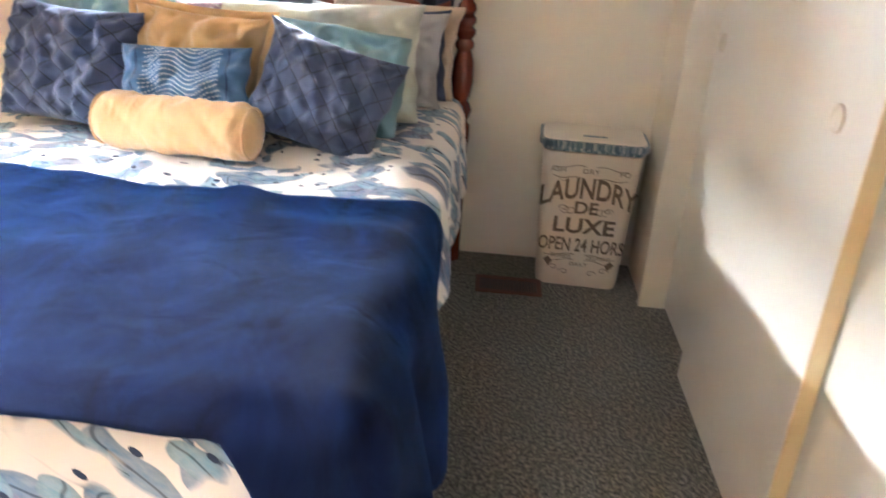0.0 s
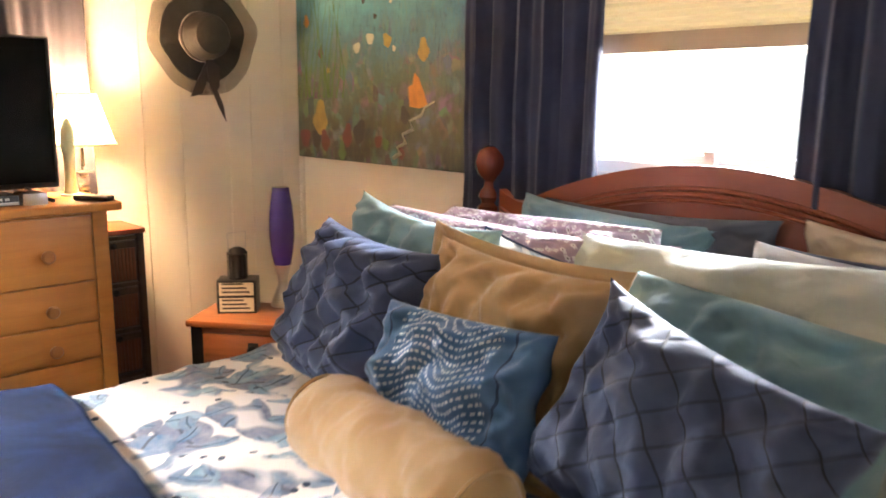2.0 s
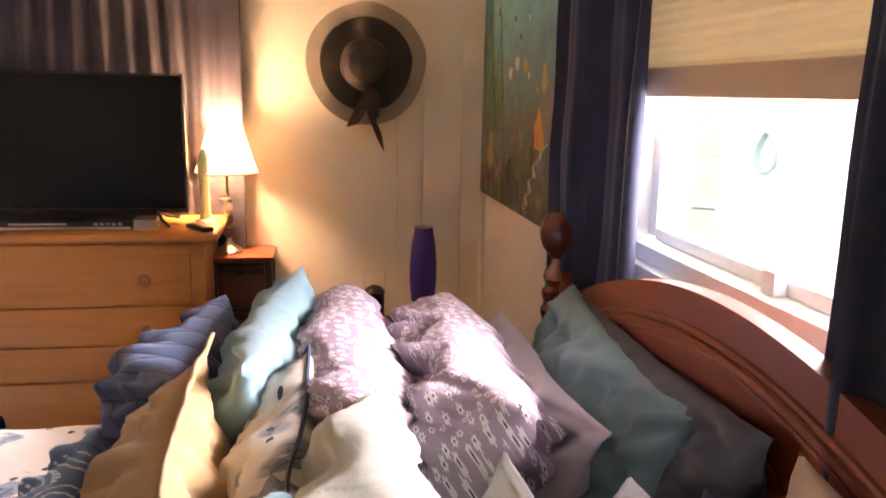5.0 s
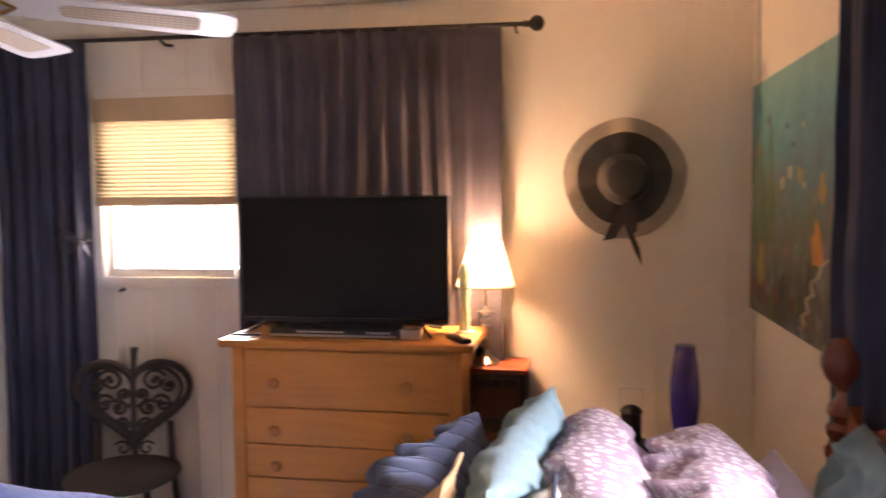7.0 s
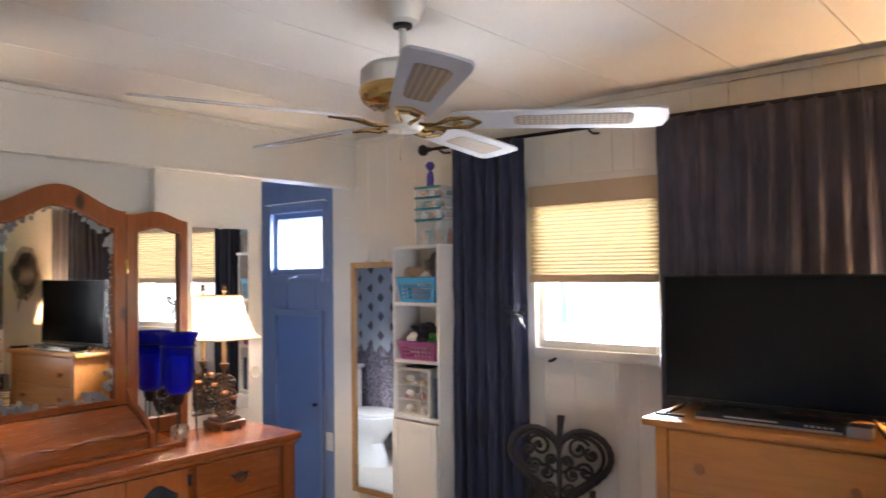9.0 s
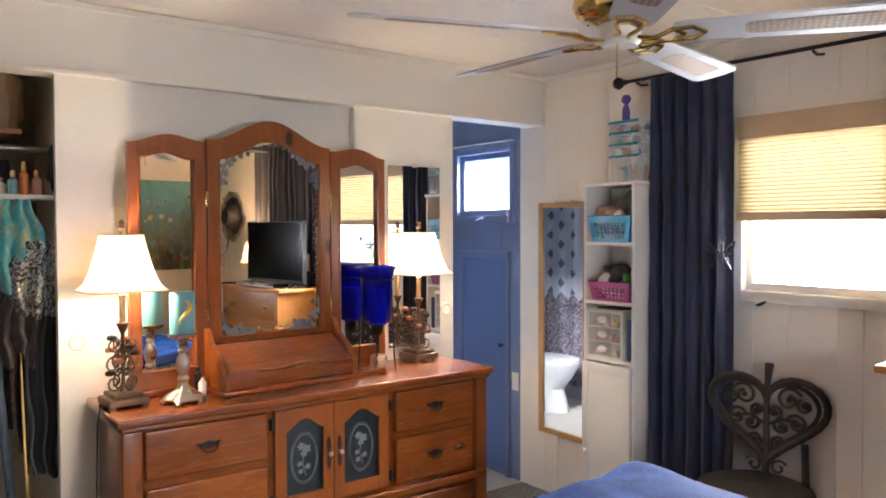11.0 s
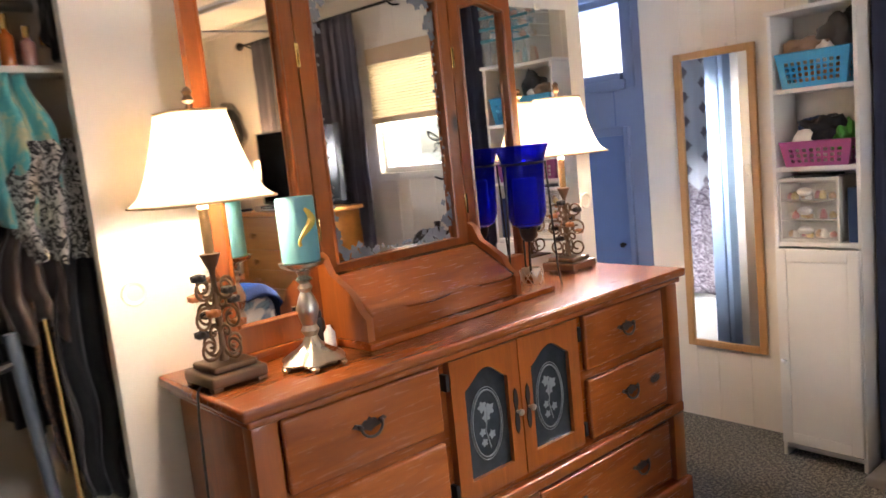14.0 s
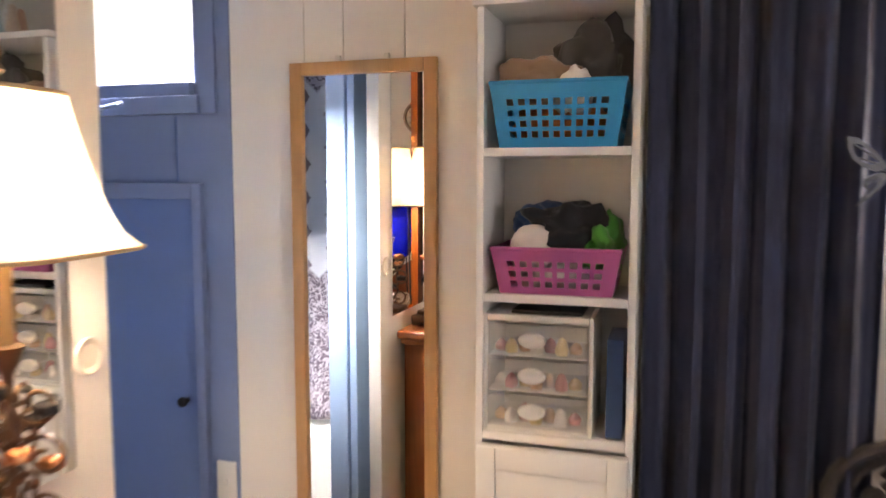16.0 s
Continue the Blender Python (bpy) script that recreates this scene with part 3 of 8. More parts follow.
part("side_rail", B(0.70, 0.74, -2.10, -0.04, 0.22, 0.36, 0.006), CHERRY, bed)
part("foot_rail", B(-0.74, 0.74, -2.14, -2.10, 0.22, 0.36, 0.006), CHERRY, bed)
for sx in (-0.72, 0.72):
    part("leg", B(sx - 0.03, sx + 0.03, -2.14, -2.08, 0, 0.22, 0.006), CHERRYV, bed)
MATT = cloth("mattress_ticking", (0.70, 0.68, 0.64))
part("mattress", B(-0.77, 0.72, -2.10, -0.03, 0.36, 0.685, 0.05, 4), MATT, bed, "white mattress")


def drape_pt(s, t, z, x0, x1, y0, r, wig, seed, amp):
    """A point of cloth laid over the bed: s across, t along; past the edges it hangs down."""
    dx = s - x1 if s > x1 else (s - x0 if s < x0 else 0.0)
    dy = t - y0 if t < y0 else 0.0
    d = math.hypot(dx, dy)
    px, py = min(max(s, x0), x1), max(t, y0)
    pz = z + amp * wob(s * 3.1, t * 3.1, seed) + 0.5 * amp * wob(s * 9, t * 7, seed + 2)
    if d > 0:
        q = min(d / r, math.pi / 2)
        out = r * math.sin(q)
        down = r * (1 - math.cos(q)) + max(0.0, d - r * math.pi / 2)
        along = t if abs(dx) > abs(dy) else s
        k = min(1.0, down / 0.25)
        out += k * wig * (math.sin(along * 13 + seed + 2 * wob(along * 3, 0, seed)) + 0.6 * wob(along * 9, down * 2, seed + 5)) + 0.06 * down
        px += out * dx / d
        py += out * dy / d
        pz -= down
    return Vector((px, py, pz))


def fold(u, v):
    a = 1 - min(1.0, 4 * abs(wob(u * 5 + 0.8 * v, v * 2.2, 31.0)))
    b = 1 - min(1.0, 5 * abs(wob(u * 4, v * 7 - u, 47.0)))
    return 0.016 * a * a + 0.010 * b * b


duvet = thing("duvet", "white duvet printed with blue watercolour leaves", "duvet")
S0, S1, T0 = BX0 - 0.36, BX1 + 0.36, BY0 - 0.40
part("cover", sheet(lambda u, v: drape_pt(S0 + (S1 - S0) * u, T0 + (BY1 - T0) * v, BZ - 0.012, BX0 + 0.05, BX1 - 0.05, BY0 + 0.05, 0.07, 0.012, 1.0, 0.016) + Vector((0, 0, fold(u, v))), 130, 150), FLORAL, duvet, solid=0.012, smooth=80)


def velvet():
    n = Nodes("navy_plush_throw")
    v = n.coord()
    big, fine = n.noise(n.scaled(v, (1.0, 0.45, 0.45)), 7, 5, 0.6, 1.4), n.noise(v, 900, 2)
    col = n.ramp(big, (0.34, (0.0015, 0.003, 0.013)), (0.66, (0.004, 0.014, 0.068)))
    n.bump(n.math("MULTIPLY_ADD", fine, 0.1, n.noise(v, 7, 4, 0.5, 1.2)), 0.5, 0.02)
    return n.done(col, 0.85, Specular_IOR_Level=0.12, Sheen_Weight=0.24, Sheen_Roughness=0.28, Sheen_Tint=(0.02, 0.27, 0.88))


VELVET = velvet()
throw = thing("throw_blanket", "navy plush throw blanket spread over the foot of the bed", "blanket")
H0, H1, H2 = BX0 - 0.30, BX1 + 0.46, BY0 - 0.26


def throw_pt(u, v):
    s = H0 + (H1 - H0) * u
    top = 2.57 + 0.03 * math.sin(s * 3) + 0.02 * wob(s * 4, 0, 3.0)
    k = min(1.0, max(0.0, (s + 0.15) / 0.20))
    k = k * k * (3 - 2 * k)
    lo = 1.68 - 0.36 * k + 0.015 * wob(s * 5, 1.0, 2.0)
    t = lo + (top - lo) * v
    return drape_pt(s, t, BZ + 0.020, BX0 + 0.04, BX1 - 0.04, BY0 + 0.03, 0.085, 0.036, 4.0, 0.013) + Vector((0, 0, 0.012 * max(0, math.sin(9 * s + 4 * t + 3 * wob(s * 2, t * 2, 5.0))) ** 3))


part("fleece", sheet(throw_pt, 110, 80), VELVET, throw, solid=0.012, smooth=80)

# ---- dresser ----
GREYGLASS = plain("smoked_etched_glass", (0.028, 0.034, 0.038), 0.22, var=0.3, scale=20)
ETCH = plain("etched_frost", (0.17, 0.19, 0.195), 0.6, var=0.2)
dresser = thing("dresser", "long honey-pine dresser with glossy top and dark iron pulls", "dresser", -1.108, 0.385, 0)
part("top", B(-0.815, 0.815, -0.228, 0.228, 0.812, 0.840, 0.009, 3), PINE, dresser, "glossy honey-pine top")
part("top_moulding", B(-0.80, 0.80, -0.22, 0.214, 0.792, 0.811, 0.007, 3), PINE, dresser)
part("side_panel", B(-0.775, -0.745, -0.215, 0.195, 0.06, 0.791, 0.003), PINEV, dresser)
part("side_panel", B(0.745, 0.775, -0.215, 0.195, 0.06, 0.791, 0.003), PINEV, dresser)
for s in (-1, 1):
    part("corner_post", B(s * 0.76 - 0.032, s * 0.76 + 0.032, 0.160, 0.204, 0.06, 0.7915, 0.008), PINEV, dresser)
part("carcass", B(-0.744, 0.744, -0.21, 0.178, 0.07, 0.790), PINE, dresser)
part("middle_rail", B(-0.785, 0.785, 0.1785, 0.212, 0.338, 0.378, 0.009, 3), PINE, dresser)
part("base_moulding", B(-0.80, 0.80, -0.215, 0.222, 0.0, 0.105, 0.012, 3), PINE, dresser)
part("centre_stile", B(-0.047, 0.041, 0.1785, 0.196, 0.106, 0.337, 0.003), PINEV, dresser)


PULLM = plain("dark_antique_bronze", (0.055, 0.040, 0.034), 0.42, 0.7, var=0.35)


def iron_pull(x, y, z, parent):
    bm = bmesh.new()
    pts = [(-0.048, 0.007), (-0.040, 0.015), (-0.031, 0.012), (-0.024, 0.008), (-0.014, 0.017), (-0.006, 0.015), (0, 0.023), (0.006, 0.015), (0.014, 0.017), (0.024, 0.008), (0.031, 0.012), (0.040, 0.015), (0.048, 0.007), (0.036, 0.001), (0.026, -0.004), (0.012, -0.006), (0, -0.012), (-0.012, -0.006), (-0.026, -0.004), (-0.036, 0.001)]
    prism(pts, 0, 0.003, Matrix.Translation((x, y, z)), bm)
    for s in (-1, 1):
        lathe(bm, [(0.006, 0), (0.006, 0.010), (0.003, 0.013)], 8, Matrix.Translation((x + s * 0.030, y, z + 0.006)) @ pose(0, 0, 0, -90))
    tube(bm, [(x + 0.030 * math.cos(a), y + 0.010 + 0.004 * math.sin(a), z + 0.004 - 0.026 * math.sin(a)) for a in [math.pi * i / 10 for i in range(11)]], 0.0035, 6)
    part("pull", bm, PULLM, parent, "dark bronze bat-wing pull")


def drawer(x0, x1, z0, z1, pulls):
    d = part("drawer", B(x0, x1, 0.179, 0.200, z0, z1, 0.009, 3), PINE, dresser)
    for px in pulls:
        iron_pull(px, 0.2002, (z0 + z1) / 2 + 0.004, d)


drawer(0.276, 0.717, 0.614, 0.786, [0.50])
drawer(0.276, 0.717, 0.395, 0.585, [0.50])
drawer(-0.708, -0.297, 0.614, 0.786, [-0.50])
drawer(-0.708, -0.297, 0.395, 0.585, [-0.50])
drawer(0.046, 0.717, 0.125, 0.322, [0.20, 0.56])
drawer(-0.708, -0.052, 0.125, 0.322, [-0.20, -0.53])


def arched(x0, x1, z0, z1, rise, n=18):
    pts = [(x0, z0), (x1, z0)]
    for i in range(n + 1):
        u = i / n
        x = x1 + (x0 - x1) * u
        pts.append((x, z1 - rise + rise * (0.5 - 0.5 * math.cos(2 * math.pi * u)) ** 0.7))
    return pts


for x0, x1, s in ((0.0, 0.247, 1), (-0.258, -0.004, -1)):
    outer = [(x0, 0.40), (x1, 0.40)] + [(x1 + (x0 - x1) * i / 18, 0.786) for i in range(19)]
    inner = arched(x0 + 0.045, x1 - 0.045, 0.452, 0.742, 0.045)
    door = part("cabinet_door", ring_prism(outer, inner, 0.179, 0.201), PINEV, dresser, "pine door with arched glass panel")
    part("glass_panel", prism(arched(x0 + 0.040, x1 - 0.040, 0.447, 0.747, 0.045), 0.181, 0.188), GREYGLASS, door, "smoked glass panel etched with a flower")
    cx, cz = (x0 + x1) / 2, 0.585
    bm = bmesh.new()
    tube(bm, [(cx + 0.052 * math.cos(a), 0.189, cz + 0.092 * math.sin(a)) for a in [2 * math.pi * i / 36 for i in range(36)]], 0.0022, 6, closed=True)
    tube(bm, [(cx + 0.058 * math.cos(a), 0.189, cz + 0.10 * math.sin(a)) for a in [2 * math.pi * i / 36 for i in range(36)]], 0.0012, 6, closed=True)
    part("etched_oval", bm, ETCH, door)
    bm = bmesh.new()
    tube(bm, [(cx - 0.008, 0.1885, cz - 0.07), (cx + 0.006, 0.1885, cz - 0.02), (cx - 0.004, 0.1885, cz + 0.03)], 0.0018, 6)
    for k, (dx, dz, rr) in enumerate(((-0.012, 0.035, 0.016), (0.012, 0.048, 0.014), (0.0, 0.018, 0.013), (0.018, -0.02, 0.010), (-0.016, -0.035, 0.011), (0.014, -0.05, 0.010))):
        prism([(cx + dx + rr * math.cos(a) * (1 + 0.25 * math.cos(5 * a)), cz + dz + rr * math.sin(a) * (1 + 0.25 * math.cos(5 * a))) for a in [2 * math.pi * i / 20 for i in range(20)]], 0.188, 0.1888, None, bm)
    part("etched_flower", bm, ETCH, door)
    hx = x0 + 0.022 if s > 0 else x1 - 0.022
    bm = prism([(hx - 0.006, 0.535), (hx, 0.525), (hx + 0.006, 0.535), (hx + 0.009, 0.56), (hx + 0.004, 0.59), (hx + 0.009, 0.62), (hx + 0.006, 0.645), (hx, 0.655), (hx - 0.006, 0.645), (hx - 0.009, 0.62), (hx - 0.004, 0.59), (hx - 0.009, 0.56)], 0.2012, 0.204)
    part("handle_plate", bm, IRON, door)
    part("handle_knob", lathe(bmesh.new(), [(0.004, 0), (0.004, 0.010), (0.009, 0.014), (0.009, 0.020), (0.0, 0.023)], 12, Matrix.Translation((hx, 0.204, 0.59)) @ pose(0, 0, 0, -90)), STEEL, door)
    ex = x1 + 0.010 if s > 0 else x0 - 0.010
    for hz in (0.44, 0.735):
        part("hinge", B(ex - 0.006, ex + 0.006, 0.1786, 0.2035, hz - 0.022, hz + 0.022, 0.003), IRON, door)

# ---- vanity mirror ----
vanity = thing("vanity_mirror", "honey-pine three-panel vanity mirror standing on the dresser", "mirror", -1.0, 0.252, 0.8405, rz=3.5)


def wavy(x0, x1, zt0, zt1, bump, z0, n=20):
    """An outline from the bottom edge, with a wavy top from zt1 at x1 to zt0 at x0."""
    pts = [(x0, z0), (x1, z0)]
    for i in range(n + 1):
        u = i / n
        pts.append((x1 + (x0 - x1) * u, zt1 + (zt0 - zt1) * u + bump * math.sin(math.pi * u) ** 2))
    return pts


def mirror_panel(parent, o, i, gl, label):
    f = part("panel_frame", ring_prism(o, i, -0.012, 0.013), PINEV, parent, label)
    bm = tube(bmesh.new(), [(x, 0.0125, z) for x, z in i], 0.006, 6, closed=True)
    part("inner_moulding", bm, PINEV, f)
    part("mirror_glass", prism(gl, -0.006, -0.002), MIRROR, f, "silvered mirror glass", smooth=0)
    part("backing", prism(gl, -0.011, -0.0065), DARKWOOD, f)
    return f


ctr = mirror_panel(vanity, wavy(-0.28, 0.28, 0.985, 0.985, 0.095, 0.03), wavy(-0.232, 0.232, 0.915, 0.915, 0.085, 0.20), wavy(-0.238, 0.238, 0.92, 0.92, 0.086, 0.195), "centre mirror panel with arched top")
FROST = plain("frosted_etching", (0.22, 0.24, 0.26), 0.7, var=0.15)
random.seed(5)
bm = bmesh.new()
edge = [(-0.215, 0.24 + 0.65 * i / 40) for i in range(41)] + [(0.215, 0.24 + 0.65 * i / 40) for i in range(41)] + [(-0.2 + 0.4 * i / 40, 0.218) for i in range(41)] + [(-0.2 + 0.4 * i / 40, 0.905 + 0.075 * math.sin(math.pi * i / 40)) for i in range(41)]
for x, z in edge:
    corner = min(abs(abs(x) - 0.21) + min(abs(z - 0.22), abs(z - 0.92)), 0.3)
    r0 = 0.019 if corner < 0.12 else 0.008
    for k in range(2 if corner < 0.12 else 1):
        qx, qz = x + random.uniform(-1, 1) * r0 * 1.1, z + random.uniform(-1, 1) * r0
        rr, ph = r0 * random.uniform(0.35, 0.7), random.uniform(0, 6)
        prism([(qx + rr * math.cos(a) * (1 + 0.3 * math.cos(4 * a + ph)), qz + rr * math.sin(a) * (1 + 0.3 * math.cos(4 * a + ph))) for a in [2 * math.pi * i / 12 for i in range(12)]], -0.0018, -0.0012 + 0.0001 * k, None, bm)
tagged(part("etched_border", bm, FROST, ctr, "frosted floral border etched on the glass"), kind="stuff")
for s, a in ((1, 1.0), (-1, 2.0)):
    w = new("wing")
    w.parent = vanity
    w.matrix_basis = pose(s * 0.283, 0, 0, 0, 0, -a * 0 if s > 0 else 1.0)
    xs = lambda u: s * u
    o = wavy(min(xs(0.003), xs(0.300)), max(xs(0.003), xs(0.300)), 0.975 if s > 0 else 0.955, 0.955 if s > 0 else 0.975, 0.028, 0.03)
    i = wavy(min(xs(0.048), xs(0.262)), max(xs(0.048), xs(0.262)), 0.905, 0.905, 0.022, 0.095)
    g = wavy(min(xs(0.043), xs(0.267)), max(xs(0.043), xs(0.267)), 0.91, 0.91, 0.022, 0.09)
    mirror_panel(w, o, i, g, "hinged side mirror panel")
    for hz in (0.30, 0.75):
        part("hinge", B(-0.006, 0.006, 0.0135, 0.017, hz - 0.03, hz + 0.03, 0.001), BRASS, w)
    part("foot", B(min(xs(0.01), xs(0.29)), max(xs(0.01), xs(0.29)), -0.02, 0.03, 0.0, 0.029, 0.005), PINE, w)
part("plinth", B(-0.44, 0.31, 0.0, 0.215, 0.0, 0.018, 0.005), PINE, vanity)
prof = [(0.014, 0.019), (0.195, 0.019), (0.195, 0.075), (0.165, 0.10), (0.145, 0.135), (0.105, 0.16), (0.06, 0.185), (0.035, 0.23), (0.014, 0.24)]
yz = Matrix(((0, 1, 0, 0), (1, 0, 0, 0), (0, 0, 1, 0), (0, 0, 0, 1)))
for sx in (-0.30, 0.278):
    part("cheek", prism(prof, sx, sx + 0.022, yz), PINEV, vanity, "curved pine cheek of the slant-top box")
part("box_front", B(-0.277, 0.277, 0.165, 0.183, 0.019, 0.085, 0.004), PINE, vanity)
lid = sheet(lambda u, v: Vector((-0.276 + 0.552 * u, 0.03 + (0.158 + 0.012 * math.sin(u * 4 * math.pi)) * v, 0.175 - 0.085 * v - 0.01 * v * v)), 40, 10)
part("slant_lid", lid, PINE, vanity, "slanted scallop-edged lid", solid=0.012)
part("box_back", B(-0.277, 0.277, 0.014, 0.03, 0.019, 0.178, 0.003), PINE, vanity)

# ---- lamps ----
def shade_square(bm, zb, zt, rb, rt, n=10, seg=32, flare=0.35):
    rings = []
    for k in range(n + 1):
        v = k / n
        r = rb + (rt - rb) * v ** (1 - flare)
        ring = []
        for i in range(seg):
            a = 2 * math.pi * i / seg + math.pi / 4
            c, s = math.cos(a), math.sin(a)
            q = (abs(c) ** 5 + abs(s) ** 5) ** (-1 / 5)
            ring.append(bm.verts.new((r * q * c, r * q * s, zb + (zt - zb) * v)))
        rings.append(ring)
    for a, b in zip(rings, rings[1:]):
        for i in range(seg):
            bm.faces.new((a[i], a[(i + 1) % seg], b[(i + 1) % seg], b[i]))
    return bm, rings


def scroll(bm, cx, cz, r, turns, start, ang, rad=0.0035, s=1):
    pts = []
    for i in range(26):
        t = i / 25
        a = start + s * turns * 2 * math.pi * t
        rr = r * (1 - 0.75 * t)
        x, z = cx + rr * math.cos(a), cz + rr * math.sin(a)
        pts.append((x * math.cos(ang), x * math.sin(ang), z))
    tube(bm, pts, rad, 6)


BULB = Nodes("bulb_glow")
BULB.put(BULB.b.inputs["Emission Color"], (1.0, 0.72, 0.42))
BULB.b.inputs["Emission Strength"].default_value = 16
BULBM = BULB.done((1, 0.9, 0.75), 0.4)
TRIM = plain("tan_shade_trim", (0.50, 0.36, 0.20), 0.8)
CANDLESLEEVE = plain("dull_gold_sleeve", (0.26, 0.17, 0.075), 0.5, 0.3)


def table_lamp(x, y, z, rz, watts):
    lamp = thing("table_lamp", "lit lamp with square bell shade and bronze scrollwork stem", "table lamp", x, y, z, rz, group="pair of dresser lamps")
    part("base", B(-0.07, 0.07, -0.07, 0.07, 0.008, 0.036, 0.008, 3), BRONZE, lamp)
    part("base_step", B(-0.054, 0.054, -0.054, 0.054, 0.036, 0.052, 0.006, 3), BRONZE, lamp)
    for sx in (-1, 1):
        for sy in (-1, 1):
            part("foot", B(sx * 0.055 - 0.012, sx * 0.055 + 0.012, sy * 0.055 - 0.012, sy * 0.055 + 0.012, 0, 0.010, 0.003), BRONZE, lamp)
    part("stem", L([(0.012, 0.05), (0.008, 0.07), (0.006, 0.12), (0.010, 0.17), (0.006, 0.22), (0.007, 0.26), (0.014, 0.275), (0.020, 0.29), (0.024, 0.297), (0.009, 0.30)], 14), BRONZE, lamp)
    part("sleeve", L([(0.011, 0.299), (0.011, 0.40)], 14), CANDLESLEEVE, lamp)
    for k in range(4):
        ang = k * math.pi / 2 + 0.3
        for cx, cz, rr, tu, sg in ((0.036, 0.086, 0.031, 1.3, 1), (0.040, 0.152, 0.033, 1.3, -1), (0.034, 0.222, 0.029, 1.3, 1), (0.020, 0.120, 0.016, 1.0, -1), (0.020, 0.190, 0.016, 1.0, 1)):
            bm = bmesh.new()
            scroll(bm, cx, cz, rr, tu, math.pi, ang, s=sg)
            part("scroll", bm, BRONZE, lamp, "bronze wire scroll")
    random.seed(9)
    for k in range(9):
        a, h = k * 2.4, 0.115 + 0.016 * k
        bm = bmesh.new()
        c = Vector((0.045 * math.cos(a), 0.045 * math.sin(a), h))
        for p in range(6):
            q = p * math.pi / 3
            lathe(bm, [(0.0, 0), (0.008, 0.005), (0.010, 0.013), (0.0, 0.021)], 8, Matrix.Translation(c) @ pose(0, 0, 0, 55, 0, math.degrees(q)))
        part("flower", bm, COPPER if k % 2 else IRON, lamp, "small metal rose")
    bm, rings = shade_square(bmesh.new(), 0.415, 0.612, 0.136, 0.066, flare=0.45)
    part("shade", bm, LAMPSHADE, lamp, "cream bell shade glowing warm", smooth=50)
    for ring_r, zz in ((0.1365, 0.415), (0.0665, 0.612)):
        pts = []
        for i in range(32):
            a = 2 * math.pi * i / 32 + math.pi / 4
            c, s = math.cos(a), math.sin(a)
            q = (abs(c) ** 5 + abs(s) ** 5) ** (-1 / 5) * ring_r
            pts.append((q * c, q * s, zz))
        part("shade_trim", T(pts, 0.003, 6, closed=True), TRIM, lamp)
    part("harp", T([(0.012, 0, 0.40), (0.034, 0, 0.45), (0.036, 0, 0.53), (0.02, 0, 0.60), (0, 0, 0.615), (-0.02, 0, 0.60), (-0.036, 0, 0.53), (-0.034, 0, 0.45), (-0.012, 0, 0.40)], 0.002, 6), BRASS, lamp)
    part("bulb", L([(0.010, 0.40), (0.012, 0.43), (0.024, 0.46), (0.028, 0.485), (0.020, 0.51), (0, 0.52)], 16), BULBM, lamp).visible_shadow = False
    part("finial", L([(0.006, 0.615), (0.006, 0.63), (0.014, 0.637), (0.008, 0.648), (0.012, 0.657), (0.006, 0.665), (0, 0.668)], 12), BRONZE, lamp)
    bulb(x, y, z + 0.49, watts, color=(1.0, 0.79, 0.57))
    return lamp


COPPER = plain("copper_petals", (0.45, 0.20, 0.09), 0.35, 0.9, var=0.3)
LAMPW = 3.9
table_lamp(-0.375, 0.375, 0.8405, 3, LAMPW)
table_lamp(-1.758, 0.247, 0.8405, 5, LAMPW)
cord = thing("lamp_cord", "thin black lamp cord hanging beside the dresser", "cord")
part("wire", T([(-0.31, 0.38, 0.848), (-0.285, 0.42, 0.848), (-0.272, 0.44, 0.80), (-0.270, 0.43, 0.6), (-0.274, 0.40, 0.42), (-0.268, 0.41, 0.25), (-0.272, 0.36, 0.05), (-0.26, 0.3, 0.006)], 0.003, 6), BLACKPL, cord)

# ---- dresser ornaments ----
TURQ = plain("turquoise_wax", (0.16, 0.42, 0.46), 0.5, var=0.08, Subsurface_Weight=0.1)
YEL = plain("yellow_wax_motif", (0.55, 0.42, 0.06), 0.5)
cs = thing("candlestick", "turquoise pillar candle with seahorse on an ornate silver candlestick", "candle holder", -0.565, 0.445, 0.8405)
bm = lathe(bmesh.new(), [(0.070, 0.010), (0.074, 0.016), (0.060, 0.026), (0.038, 0.040), (0.022, 0.054), (0.015, 0.072), (0.022, 0.086), (0.016, 0.098), (0.023, 0.120), (0.027, 0.140), (0.020, 0.162), (0.012, 0.178), (0.018, 0.188), (0.012, 0.198), (0.021, 0.207), (0.012, 0.216), (0.018, 0.228), (0.05, 0.240), (0.055, 0.250), (0.0, 0.251)], 28)
for v in bm.verts:
    r = math.hypot(v.co.x, v.co.y)
    if v.co.z < 0.06 and r > 0.02:
        k = 1 + 0.13 * math.cos(6 * math.atan2(v.co.y, v.co.x))
        v.co.x *= k
        v.co.y *= k
part("stick", bm, SILVER, cs)
for k in range(6):
    a = k * math.pi / 3
    part("foot", lathe(bmesh.new(), [(0, 0), (0.009, 0.003), (0.011, 0.009), (0.006, 0.014), (0, 0.015)], 10, Matrix.Translation((0.076 * math.cos(a), 0.076 * math.sin(a), 0))), SILVER, cs)
part("candle", L([(0.0, 0.252), (0.044, 0.252), (0.045, 0.256), (0.045, 0.398), (0.042, 0.402), (0.036, 0.396), (0, 0.394)], 28), TURQ, cs, "turquoise pillar candle")
bm = bmesh.new()
pts = []
